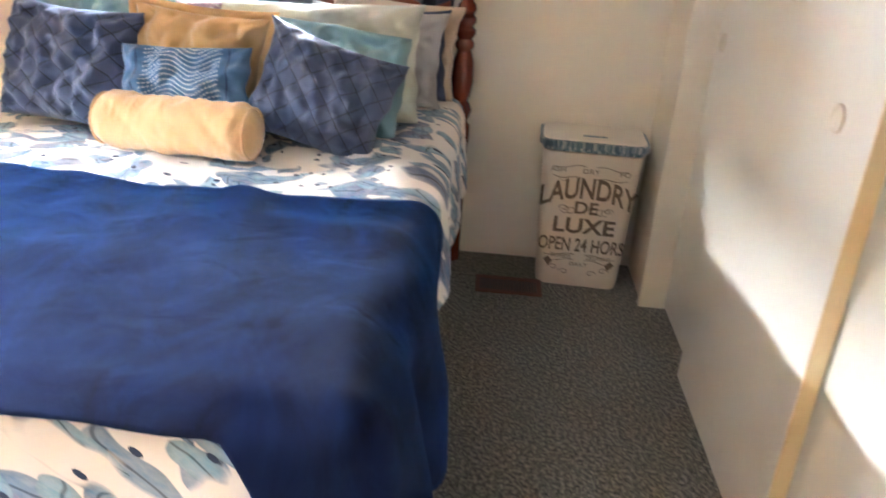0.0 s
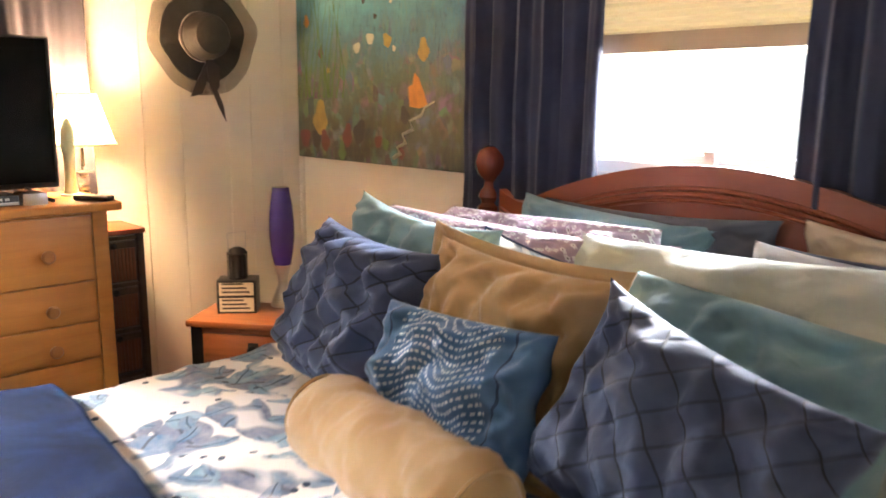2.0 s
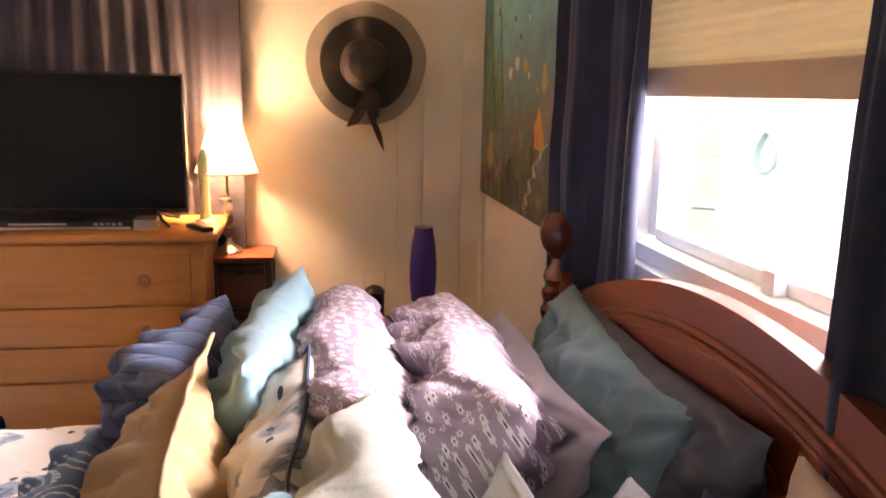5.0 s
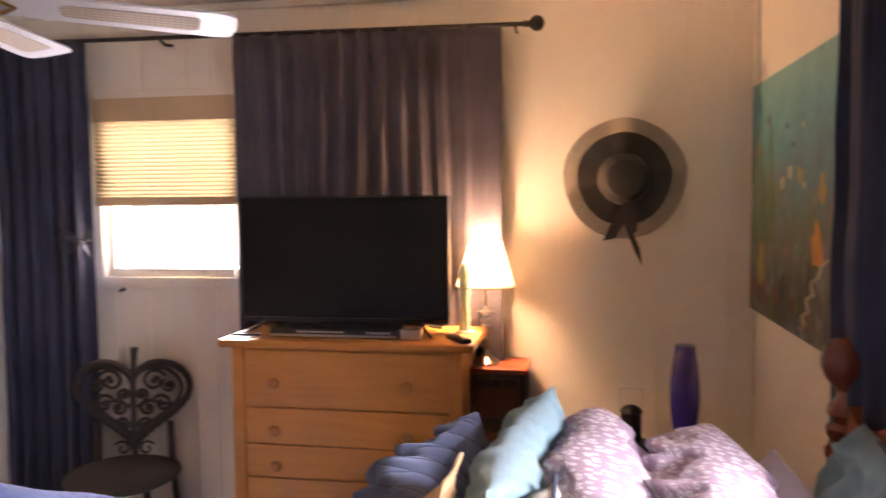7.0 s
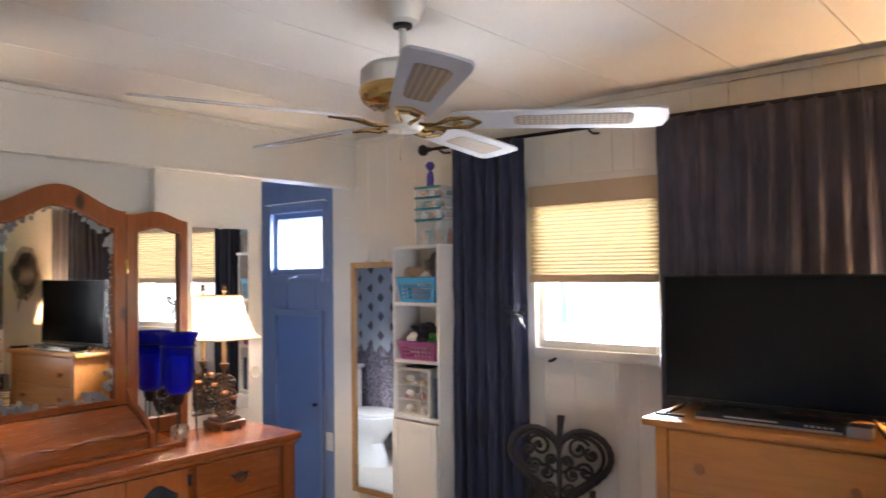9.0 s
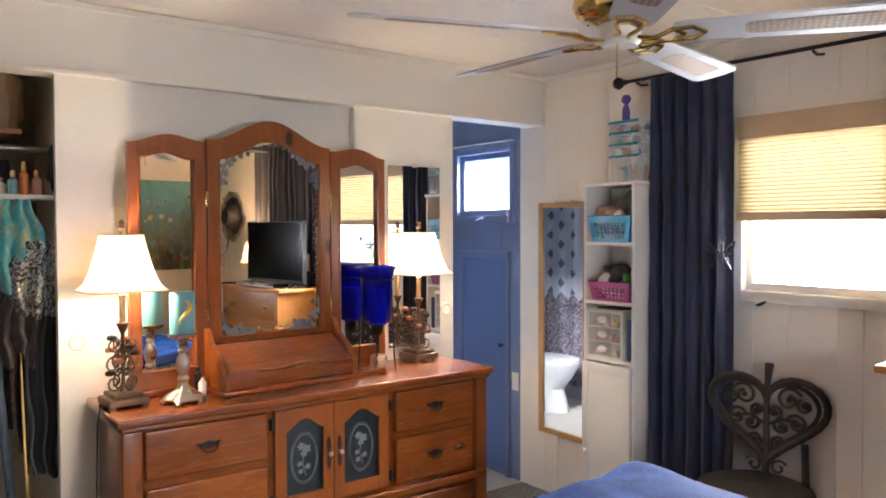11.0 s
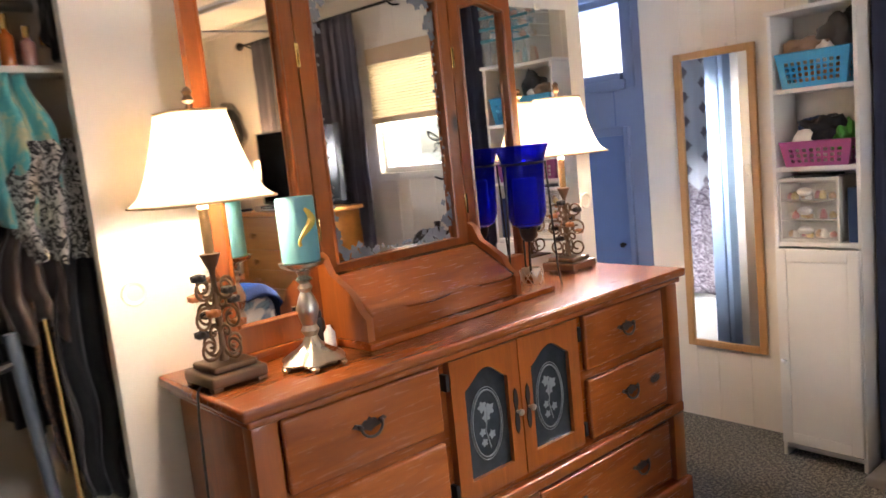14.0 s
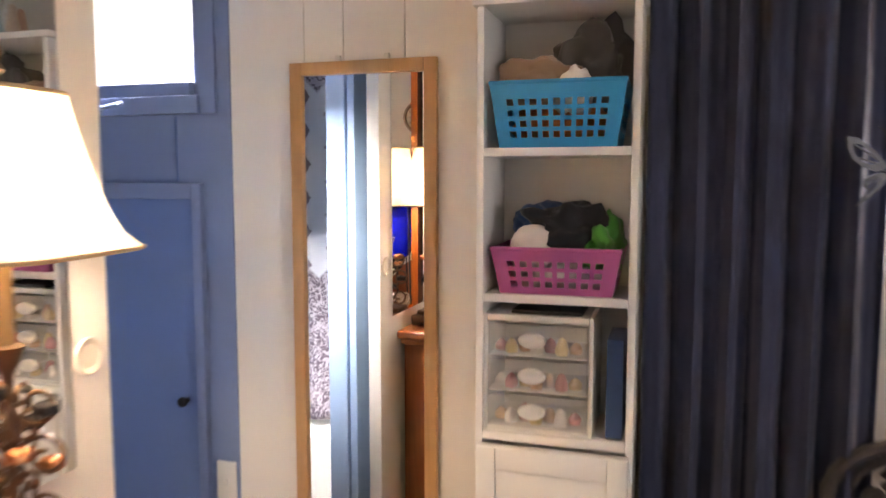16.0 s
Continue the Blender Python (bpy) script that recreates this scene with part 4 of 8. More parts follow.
for i in range(22):
    t = i / 21
    a = 0.6 + 0.35 * math.sin(t * 5.5) - 0.5 * max(0, t - 0.75)
    pts.append((0.046 * math.cos(a + 0.9), 0.046 * math.sin(a + 0.9), 0.375 - 0.085 * t))
tube(bm, pts, [0.004 + 0.006 * math.sin(math.pi * min(1, i / 16)) * (1 if i < 16 else 0.3) for i in range(22)], 8)
part("seahorse_motif", bm, YEL, cs, "raised yellow seahorse motif")

COBALT = Nodes("cobalt_glass").done((0.02, 0.03, 0.55), 0.03, Transmission_Weight=0.85, IOR=1.3)
CANDLEBLUE = plain("blue_wax", (0.03, 0.12, 0.50), 0.5)
hv = thing("hurricane_candle_holder", "cobalt blue glass hurricane vase in a black iron stand", "candle holder", -1.478, 0.322, 0.8405)
part("glass_vase", L([(0.030, 0.195), (0.052, 0.21), (0.064, 0.24), (0.066, 0.34), (0.069, 0.41), (0.081, 0.445), (0.091, 0.462), (0.088, 0.463), (0.078, 0.447), (0.067, 0.41), (0.063, 0.34), (0.061, 0.24), (0.050, 0.214), (0.0, 0.200)], 36), COBALT, hv, "flared cobalt glass").visible_shadow = False
part("candle", L([(0.0, 0.206), (0.040, 0.206), (0.040, 0.355), (0.036, 0.358), (0, 0.356)], 24), CANDLEBLUE, hv, "blue pillar candle inside")
part("ring", T([(0.0745 * math.cos(a), 0.0745 * math.sin(a), 0.405) for a in [2 * math.pi * i / 30 for i in range(30)]], 0.004, 6, closed=True), IRON, hv)
part("cup", L([(0.012, 0.150), (0.018, 0.155), (0.026, 0.170), (0.030, 0.1945), (0.0, 0.195)], 16), IRON, hv)
for k in range(3):
    a = 2.0 + k * 2.094
    part("leg", T([(0.076 * math.cos(a), 0.076 * math.sin(a), 0.405), (0.082 * math.cos(a), 0.082 * math.sin(a), 0.25), (0.090 * math.cos(a), 0.090 * math.sin(a), 0.06), (0.098 * math.cos(a), 0.098 * math.sin(a), 0.003)], 0.0035, 6), IRON, hv)
part("stem", T([(0, 0, 0.152), (0.004, 0, 0.08), (0, 0, 0.0)], 0.004, 6), IRON, hv)

jar = thing("glass_jar", "small cut-glass votive jar with silver lattice", "jar", -1.50, 0.30, 0.8405)
LATT = plain("silver_lattice", (0.6, 0.62, 0.62), 0.3, 0.8)
part("bowl", L([(0.0, 0.0), (0.026, 0.0), (0.036, 0.02), (0.037, 0.04), (0.031, 0.058), (0.028, 0.058), (0.033, 0.04), (0.0, 0.006)], 24), SILVER, jar)
for k in range(8):
    for s in (-1, 1):
        part("lattice", T([(0.0385 * math.cos(2 * math.pi * k / 8 + s * 0.8 * i / 6), 0.0385 * math.sin(2 * math.pi * k / 8 + s * 0.8 * i / 6), 0.008 + 0.045 * i / 6) for i in range(7)], 0.0015, 5), LATT, jar)

WHITEPL = plain("white_plastic", (0.80, 0.80, 0.78), 0.35, var=0.03)
bt = thing("bottle", "small white bottle with black pump cap beside the vanity", "bottle", -0.664, 0.365, 0.8405)
part("body", L([(0.0, 0), (0.014, 0.0), (0.015, 0.006), (0.015, 0.045), (0.006, 0.058), (0.006, 0.064)], 16), WHITEPL, bt)
bt2 = thing("bottle", "small black bottle beside the vanity", "bottle", -0.662, 0.322, 0.8405)
part("body", L([(0.0, 0), (0.015, 0.0), (0.016, 0.006), (0.016, 0.07), (0.010, 0.08)], 16), BLACKPL, bt2)
part("cap", L([(0.0095, 0.081), (0.0095, 0.10), (0.0, 0.101)], 12), BLACKPL, bt2)

wm = thing("wall_mirror", "frameless mirror fixed to the white sliding door", "mirror", -1.80, 0.152, 0.895)
part("mirror_glass", B(-0.155, 0.155, 0.0, 0.005, 0, 0.883), MIRROR, wm, smooth=0)
part("clip", B(-0.012, 0.012, 0.0, 0.009, 0.878, 0.90, 0.002), CREAMPLASTIC, wm)

om = thing("wall_mirror", "tall oak-framed mirror hung on the wall", "mirror", WX + 0.001, 0.352, 0.335)
for nm, a in (("frame_side", (-0.180, -0.150, 0, 1.278)), ("frame_side", (0.150, 0.180, 0, 1.278)), ("frame_rail", (-0.1495, 0.1495, 0, 0.03)), ("frame_rail", (-0.1495, 0.1495, 1.248, 1.278))):
    part(nm, B(0.0, 0.020, a[0], a[1], a[2], a[3], 0.004), OAK, om)
part("mirror_glass", B(0.004, 0.009, -0.1495, 0.1495, 0.0305, 1.2475), MIRROR, om, smooth=0)
for yy in (-0.06, 0.06):
    for zz in (1.278, -0.012):
        part("clip", B(0.0, 0.012, yy - 0.006, yy + 0.006, zz, zz + 0.014, 0.002), CREAMPLASTIC, om)

# ---- shelf unit ----
SHELFW = plain("white_laminate", (0.76, 0.75, 0.71), 0.4, var=0.03)
shelf = thing("shelf_unit", "tall narrow white shelf unit with cupboard below", "shelf", WX + 0.002, 0.822, 0)
D, HW = 0.19, 0.153
part("side_panel", B(0, D, -HW, -HW + 0.014, 0, 1.672, 0.002), SHELFW, shelf)
part("side_panel", B(0, D, HW - 0.014, HW, 0, 1.672, 0.002), SHELFW, shelf)
part("top", B(0, D + 0.008, -HW - 0.008, HW + 0.008, 1.6725, 1.688, 0.003), SHELFW, shelf)
part("back_panel", B(0.0, 0.006, -HW + 0.0145, HW - 0.0145, 0.02, 1.672), SHELFW, shelf)
for zz in (1.405, 1.122, 0.845, 0.05):
    part("shelf_board", B(0.0065, D, -HW + 0.0145, HW - 0.0145, zz - 0.016, zz, 0.001), SHELFW, shelf)
door = part("cupboard_door", B(D + 0.001, D + 0.016, -HW + 0.006, HW - 0.006, 0.06, 0.822, 0.002), SHELFW, shelf)
for a in ((-0.145, -0.108, 0.062, 0.82), (0.108, 0.145, 0.062, 0.82), (-0.1075, 0.1075, 0.062, 0.105), (-0.1075, 0.1075, 0.775, 0.82)):
    part("door_frame", B(D + 0.0165, D + 0.021, a[0], a[1], a[2], a[3], 0.0015), SHELFW, door)
part("knob", lathe(bmesh.new(), [(0.005, 0), (0.005, 0.008), (0.011, 0.016), (0.010, 0.023), (0, 0.026)], 14, Matrix.Translation((D + 0.021, -0.122, 0.39)) @ pose(0, 0, 0, 0, 90)), SHELFW, door)


def basket(x, y, z, label, material, w, d, h, rows, cols):
    """A plastic basket, wider at the rim, with a grid of square holes in its front and sides."""
    b = thing("plastic_basket", label, "basket", x, y, z)

    def side(ax, sgn, half, span, nc):
        bm = bmesh.new()
        us = [0.0]
        for c in range(nc):
            us += [0.09 + 0.82 * (c + 0.2) / nc, 0.09 + 0.82 * (c + 0.8) / nc]
        us.append(1.0)
        vs = [0.0]
        for r_ in range(rows):
            vs += [0.12 + 0.66 * (r_ + 0.2) / rows, 0.12 + 0.66 * (r_ + 0.8) / rows]
        vs.append(1.0)

        def pt(u, v):
            k = 0.86 + 0.14 * v
            a, o = (u - 0.5) * 2 * span * k, sgn * half * k
            return (o, a, h * v) if ax == "x" else (a, o, h * v)
        g = [[bm.verts.new(pt(u, v)) for v in vs] for u in us]
        for i in range(len(us) - 1):
            for j in range(len(vs) - 1):
                if i % 2 == 1 and j % 2 == 1:
                    continue
                bm.faces.new((g[i][j], g[i + 1][j], g[i + 1][j + 1], g[i][j + 1]))
        part("side", bm, material, b, solid=0.003, smooth=0)
    side("x", 1, d, w, cols)
    side("x", -1, d, w, cols)
    side("y", 1, w, d, 4)
    side("y", -1, w, d, 4)
    part("bottom", B(-d * 0.85, d * 0.85, -w * 0.85, w * 0.85, 0.0, 0.004), material, b)
    part("rim", T([(d, w, h), (d, -w, h), (-d, -w, h), (-d, w, h)], 0.005, 6, closed=True), material, b)
    return b


TEALPL = plain("turquoise_plastic", (0.015, 0.25, 0.50), 0.35, var=0.05)
PINKPL = plain("magenta_plastic", (0.36, 0.085, 0.24), 0.35, var=0.05)
basket(WX + 0.105, 0.822, 1.4055, "turquoise plastic basket filled with odds and ends on the shelf", TEALPL, 0.128, 0.084, 0.122, 4, 9)
basket(WX + 0.105, 0.822, 1.1225, "magenta plastic basket filled with caps on the shelf", PINKPL, 0.124, 0.084, 0.088, 3, 8)


def crumple(name, label, category, x, y, z, sx, sy, sz, material, seed, rz=0, lump=0.35):
    """A soft folded cloth thing, flattened below."""
    t = thing(name, label, category, x, y, z, rz)
    bm = bmesh.new()
    bmesh.ops.create_icosphere(bm, subdivisions=4, radius=1)
    for v in bm.verts:
        n = v.co.normalized()
        k = 1 + lump * noise.noise(n * 1.8 + Vector((seed, 0, 0))) + 0.5 * lump * noise.noise(n * 4.5 + Vector((0, seed, 0)))
        v.co = Vector((n.x * sx * k, n.y * sy * k, max(0.0, (n.z * k + 0.75) * sz / 1.75)))
    part("fabric", bm, material, t, smooth=80)
    return t


TAUPE = cloth("taupe_canvas", (0.27, 0.17, 0.10))
CHARC = cloth("charcoal_cloth", (0.10, 0.095, 0.085))
OFFW = cloth("off_white_cloth", (0.75, 0.72, 0.66))
BLACKC = cloth("black_cloth", (0.008, 0.008, 0.010))
GREENC = cloth("bright_green_cloth", (0.06, 0.28, 0.04))
DENIM = cloth("denim_blue_cloth", (0.03, 0.07, 0.18))
ORANGEC = cloth("orange_cloth", (0.55, 0.17, 0.03))
crumple("shoe", "worn taupe lace-up shoe in the basket", "shoe", WX + 0.120, 0.775, 1.485, 0.045, 0.085, 0.10, TAUPE, 2.0, lump=0.28)
crumple("cloth_pouch", "charcoal pouch poking out of the basket", "pouch", WX + 0.09, 0.875, 1.46, 0.035, 0.080, 0.185, CHARC, 5.0, lump=0.5)
crumple("scarf", "white and red cloth in the basket", "cloth", WX + 0.14, 0.845, 1.47, 0.03, 0.04, 0.085, OFFW, 8.0)
crumple("cloth_filling", "mixed small things filling the basket", "cloth", WX + 0.10, 0.82, 1.41, 0.06, 0.10, 0.09, ORANGEC, 12.0, lump=0.15)
crumple("cap", "off-white cap in the magenta basket", "cap", WX + 0.14, 0.775, 1.17, 0.045, 0.05, 0.085, OFFW, 3.0, lump=0.1)
crumple("cap", "black cap lying on the basket", "cap", WX + 0.125, 0.845, 1.205, 0.045, 0.085, 0.090, BLACKC, 6.0, lump=0.5)
crumple("cap", "denim blue cap in the basket", "cap", WX + 0.07, 0.78, 1.20, 0.045, 0.06, 0.10, DENIM, 9.0)
crumple("cap", "bright green cloth in the basket", "cloth", WX + 0.12, 0.905, 1.165, 0.05, 0.042, 0.105, GREENC, 4.0, lump=0.5)
crumple("cloth_filling", "white cloth filling the basket", "cloth", WX + 0.10, 0.82, 1.128, 0.06, 0.10, 0.07, OFFW, 14.0, lump=0.15)

FROSTED = Nodes("frosted_clear_plastic").done((0.74, 0.74, 0.71), 0.22, Alpha=0.20)
FROSTFR = plain("milky_plastic_frame", (0.66, 0.65, 0.60), 0.35, var=0.03)
sd = thing("drawer_box", "milky plastic three-drawer organiser on the shelf", "organizer", WX + 0.10, 0.790, 0.8455)
for a in ((-0.085, 0.083, -0.108, -0.100, 0, 0.235), (-0.085, 0.083, 0.100, 0.108, 0, 0.235), (-0.085, 0.083, -0.0995, 0.0995, 0.222, 0.235), (-0.085, 0.083, -0.0995, 0.0995, 0.0, 0.008)):
    part("frame", B(*a, 0.002), FROSTFR, sd)
random.seed(3)
for k in range(3):
    z0 = 0.010 + 0.071 * k
    d = part("drawer", B(0.078, 0.082, -0.098, 0.098, z0, z0 + 0.066, 0.001), FROSTED, sd, "translucent drawer front")
    d.visible_shadow = False
    part("handle", lathe(bmesh.new(), [(0.0, 0), (0.028, 0.0), (0.026, 0.008), (0.015, 0.013), (0, 0.014)], 20, Matrix.Translation((0.0825, -0.01, z0 + 0.034)) @ pose(0, 0, 0, 0, 90) @ Matrix.Diagonal((0.55, 1, 1, 1))), FROSTFR, d)
    part("divider", B(-0.08, 0.077, -0.098, 0.098, z0 - 0.001, z0 + 0.001), FROSTFR, sd)
    for j in range(7):
        c = [(0.55, 0.30, 0.10), (0.75, 0.72, 0.66), (0.45, 0.08, 0.10), (0.62, 0.45, 0.12)][(j + k) % 4]
        lm = plain("trinket_colour", c, 0.4)
        yy, xx = -0.08 + 0.025 * j, 0.04 + 0.02 * (j % 2)
        part("trinket", lathe(bmesh.new(), [(0, 0), (0.012, 0.002), (0.014, 0.012), (0.008, 0.02 + 0.006 * (j % 3)), (0, 0.026 + 0.006 * (j % 3))], 10, Matrix.Translation((xx, yy, z0 + 0.002))), lm, sd)
bk = thing("book", "dark blue book standing beside the organiser", "book", WX + 0.11, 0.938, 0.8455)
part("cover", B(-0.07, 0.06, -0.016, 0.016, 0, 0.195, 0.002), DENIM, bk)
rm = thing("tray", "dark tray lying on the organiser", "tray", WX + 0.11, 0.80, 1.0805)
part("plate", B(-0.05, 0.06, -0.065, 0.075, 0.0, 0.008, 0.003), IRON, rm)

TEALBOX = plain("teal_plastic", (0.02, 0.16, 0.20), 0.35, var=0.05)
CLEARP = Nodes("clear_plastic").done((0.66, 0.74, 0.74), 0.15, Alpha=0.25)
sb = thing("storage_drawers", "clear and teal stacked craft drawers on top of the shelf", "storage box", WX + 0.10, 0.895, 1.6885)
for k, (z0, z1) in enumerate(((0.0, 0.125), (0.128, 0.18), (0.183, 0.235), (0.238, 0.285))):
    part("tier_frame", B(-0.085, 0.07, -0.085, -0.080, z0, z1, 0.002), CLEARP, sb)
    part("tier_frame", B(-0.085, 0.07, 0.08, 0.085, z0, z1, 0.002), CLEARP, sb)
    part("tier_frame", B(0.0705, 0.075, -0.086, 0.086, z1 - 0.011, z1 + 0.002, 0.001), TEALBOX, sb)
    part("tier_back", B(-0.085, -0.081, -0.079, 0.079, z0, z1, 0.001), WHITEPL, sb)
    f = part("drawer", B(0.066, 0.070, -0.079, 0.079, z0 + 0.003, z1 - 0.005, 0.002), CLEARP, sb, "clear drawer front")
    f.visible_shadow = False
    part("handle", T([(0.0705, -0.018, (z0 + z1) / 2), (0.080, -0.012, (z0 + z1) / 2), (0.080, 0.012, (z0 + z1) / 2), (0.0705, 0.018, (z0 + z1) / 2)], 0.003, 6), TEALBOX, f)
    for j in range(6):
        c = [(0.62, 0.45, 0.32), (0.7, 0.7, 0.7), (0.10, 0.28, 0.34), (0.55, 0.20, 0.10)][(j * 3 + k) % 4]
        part("contents", lathe(bmesh.new(), [(0, 0), (0.015, 0.003), (0.016, 0.018), (0.008, (z1 - z0) * 0.6), (0, (z1 - z0) * 0.65)], 10, Matrix.Translation((0.03 - 0.05 * (j % 2), -0.062 + 0.025 * j, z0 + 0.003))), plain("bead_colour", c, 0.4), sb)
PURPLEG = plain("violet_glass", (0.10, 0.07, 0.30), 0.12, var=0.1)
pb = thing("perfume_bottle", "violet bottle with round stopper on the craft drawers", "bottle", WX + 0.12, 0.868, 1.9765)
part("body", L([(0, 0), (0.018, 0), (0.019, 0.05), (0.013, 0.075)], 16), PURPLEG, pb)
part("stopper", L([(0.006, 0.0755), (0.010, 0.082), (0.022, 0.098), (0.023, 0.110), (0.014, 0.124), (0, 0.128)], 16), PURPLEG, pb)

sp = thing("switch_plate", "cream electric switch plate on the wall edge", "switch", WX + 0.001, -0.035, 0.525)
part("plate", B(0, 0.006, -0.028, 0.028, 0, 0.105, 0.003), CREAMPLASTIC, sp)
part("toggle", B(0.0065, 0.014, -0.005, 0.005, 0.042, 0.06, 0.001), CREAMPLASTIC, sp)

# ---- butterfly ornament ----
BUTTER = plain("dark_butterfly_metal", (0.05, 0.05, 0.055), 0.4, 0.6, var=0.3)
bf = thing("butterfly_ornament", "dark wire butterfly pinned to the curtain edge", "ornament", WX + 0.14, 1.393, 1.36, rz=0)
for s in (-1, 1):
    for o in ([(0.004, 0.006), (0.030, 0.034), (0.062, 0.056), (0.082, 0.058), (0.080, 0.040), (0.070, 0.020), (0.050, 0.006), (0.026, -0.002)], [(0.004, -0.002), (0.028, -0.006), (0.046, -0.014), (0.048, -0.026), (0.040, -0.034), (0.060, -0.062), (0.034, -0.046), (0.014, -0.026)]):
        cy, cz = sum(p[0] for p in o) / 8, sum(p[1] for p in o) / 8
        inner = [(cy + (y - cy) * 0.62, cz + (z - cz) * 0.62) for y, z in o]
        turn = Matrix(((0, 1, 0, 0), (s, 0, 0, 0), (0, 0, 1, 0), (0, 0, 0, 1))) @ Matrix.Rotation(0.35, 4, "Z")
        w = part("wing", ring_prism(o, inner, -0.0012, 0.0012, turn), BUTTER, bf, "pierced dark metal wing")
        bm = bmesh.new()
        for k in (1, 3, 5):
            tube(bm, [turn @ Vector((o[0][0], 0, o[0][1])), turn @ Vector((inner[k][0], 0, inner[k][1]))], 0.0016, 5)
        part("vein", bm, BUTTER, w)
part("body", T([(0, 0, -0.045), (0, 0, 0), (0, 0, 0.04)], [0.002, 0.006, 0.004], 8), BUTTER, bf)
for s in (-1, 1):
    part("antenna", T([(0, 0, 0.04), (0.004, s * 0.012, 0.065), (0.004, s * 0.022, 0.075)], 0.0012, 5), BUTTER, bf)
part("pin", T([(-0.075, 0, 0), (0, 0, 0)], 0.002, 5), BUTTER, bf)

# ---- chest of drawers ----
chest = thing("chest_of_drawers", "blond maple chest of drawers with round wooden knobs", "chest", -2.415, 2.5815, 0)
part("top", B(-0.215, 0.221, -0.450, 0.450, 1.010, 1.037, 0.008, 3), CHESTWOOD, chest)
part("side_panel", B(-0.20, 0.19, -0.405, -0.383, 0.05, 1.0095, 0.003), CHESTWOOD, chest)
part("side_panel", B(-0.20, 0.19, 0.383, 0.405, 0.05, 1.0095, 0.003), CHESTWOOD, chest)
part("back_panel", B(-0.20, -0.19, -0.3825, 0.3825, 0.05, 1.0095), CHESTWOOD, chest)
for s in (-1, 1):
    part("stile", B(0.1905, 0.205, s * 0.385 - 0.022, s * 0.385 + 0.022, 0.0, 1.0095, 0.003), CHESTWOOD, chest)
part("carcass", B(-0.189, 0.186, -0.382, 0.382, 0.06, 1.005), CHESTWOOD, chest)
part("plinth", B(0.1865, 0.200, -0.362, 0.362, 0.0, 0.075, 0.003), CHESTWOOD, chest)
KNOBWOOD = wood("orange_birch_knob", (0.34, 0.13, 0.035), (0.46, 0.20, 0.06), axis=0)
KNOB = [(0.010, 0), (0.008, 0.010), (0.018, 0.016), (0.020, 0.024), (0.014, 0.032), (0, 0.034)]
for z0, z1 in ((0.802, 1.000), (0.672, 0.796), (0.553, 0.666), (0.32, 0.547), (0.082, 0.314)):
    d = part("drawer", B(0.1868, 0.2015, -0.361, 0.361, z0, z1, 0.004), CHESTWOOD, chest)
    for yy in (-0.245, 0.225):
        part("knob", lathe(bmesh.new(), KNOB, 18, Matrix.Translation((0.2015, yy, (z0 + z1) / 2 - 0.012)) @ pose(0, 0, 0, 0, 90)), KNOBWOOD, d)

SCREEN = plain("dark_tv_screen", (0.004, 0.004, 0.005), 0.17, var=0.05, bump=0.0, Specular_IOR_Level=0.3)
tv = thing("television", "flat black television, switched off, standing on the chest", "television", -2.40, 2.522, 1.0375)
part("bezel", ring_prism([(-0.394, 0.035), (0.394, 0.035), (0.394, 0.495), (-0.394, 0.495)], [(-0.386, 0.050), (0.386, 0.050), (0.386, 0.487), (-0.386, 0.487)], -0.03, 0.006, Matrix(((0, 1, 0, 0), (1, 0, 0, 0), (0, 0, 1, 0), (0, 0, 0, 1)))), BLACKPL, tv, smooth=0)
part("screen", B(-0.012, 0.002, -0.386, 0.386, 0.050, 0.487), SCREEN, tv, "glossy black screen", smooth=0)
part("rear_housing", B(-0.065, -0.0305, -0.33, 0.33, 0.06, 0.40, 0.015), BLACKPL, tv)
for s in (-1, 1):
    for d in (-1, 1):
        part("foot", T([(-0.01, s * 0.29, 0.045), (d * 0.045 + 0.0, s * 0.315, 0.018), (d * 0.10, s * 0.345, 0.004)], 0.006, 6), BLACKPL, tv)
dvd = thing("disc_player", "slim silver and black disc player under the television", "disc player", -2.325, 2.52, 1.0375)
part("case", B(-0.06, 0.07, -0.22, 0.24, 0.003, 0.032, 0.003), BLACKPL, dvd)
part("front_strip", B(0.0702, 0.073, -0.219, 0.239, 0.005, 0.014, 0.001), STEEL, dvd)
part("tray_line", B(0.0702, 0.072, -0.12, 0.05, 0.020, 0.026, 0.001), STEEL, dvd)
for k in range(5):
    part("button", B(0.0702, 0.073, 0.13 + 0.018 * k, 0.142 + 0.018 * k, 0.019, 0.026, 0.001), STEEL, dvd)
rc = thing("remote_control", "black remote control on the chest", "remote", -2.26, 2.97, 1.0375, rz=35)
part("body", B(-0.06, 0.06, -0.020, 0.020, 0.001, 0.018, 0.006), BLACKPL, rc)
for k in range(5):
    part("button", B(-0.045 + 0.02 * k, -0.037 + 0.02 * k, -0.006, 0.006, 0.0182, 0.020, 0.001), STEEL, rc)
adp = thing("cable_box", "small grey box with label beside the player", "adapter", -2.30, 2.80, 1.0375, rz=5)
part("body", B(-0.03, 0.045, -0.035, 0.035, 0.0, 0.035, 0.003), STEEL, adp)
pap = thing("papers", "white paper and pen on the chest", "paper", -2.28, 2.20, 1.0375, rz=20)
part("leaf", B(-0.04, 0.05, -0.05, 0.05, 0.0, 0.002), WHITEPL, pap)
part("pen", T([(0.0, -0.05, 0.006), (0.04, 0.05, 0.006)], 0.004, 6), BLACKPL, pap)
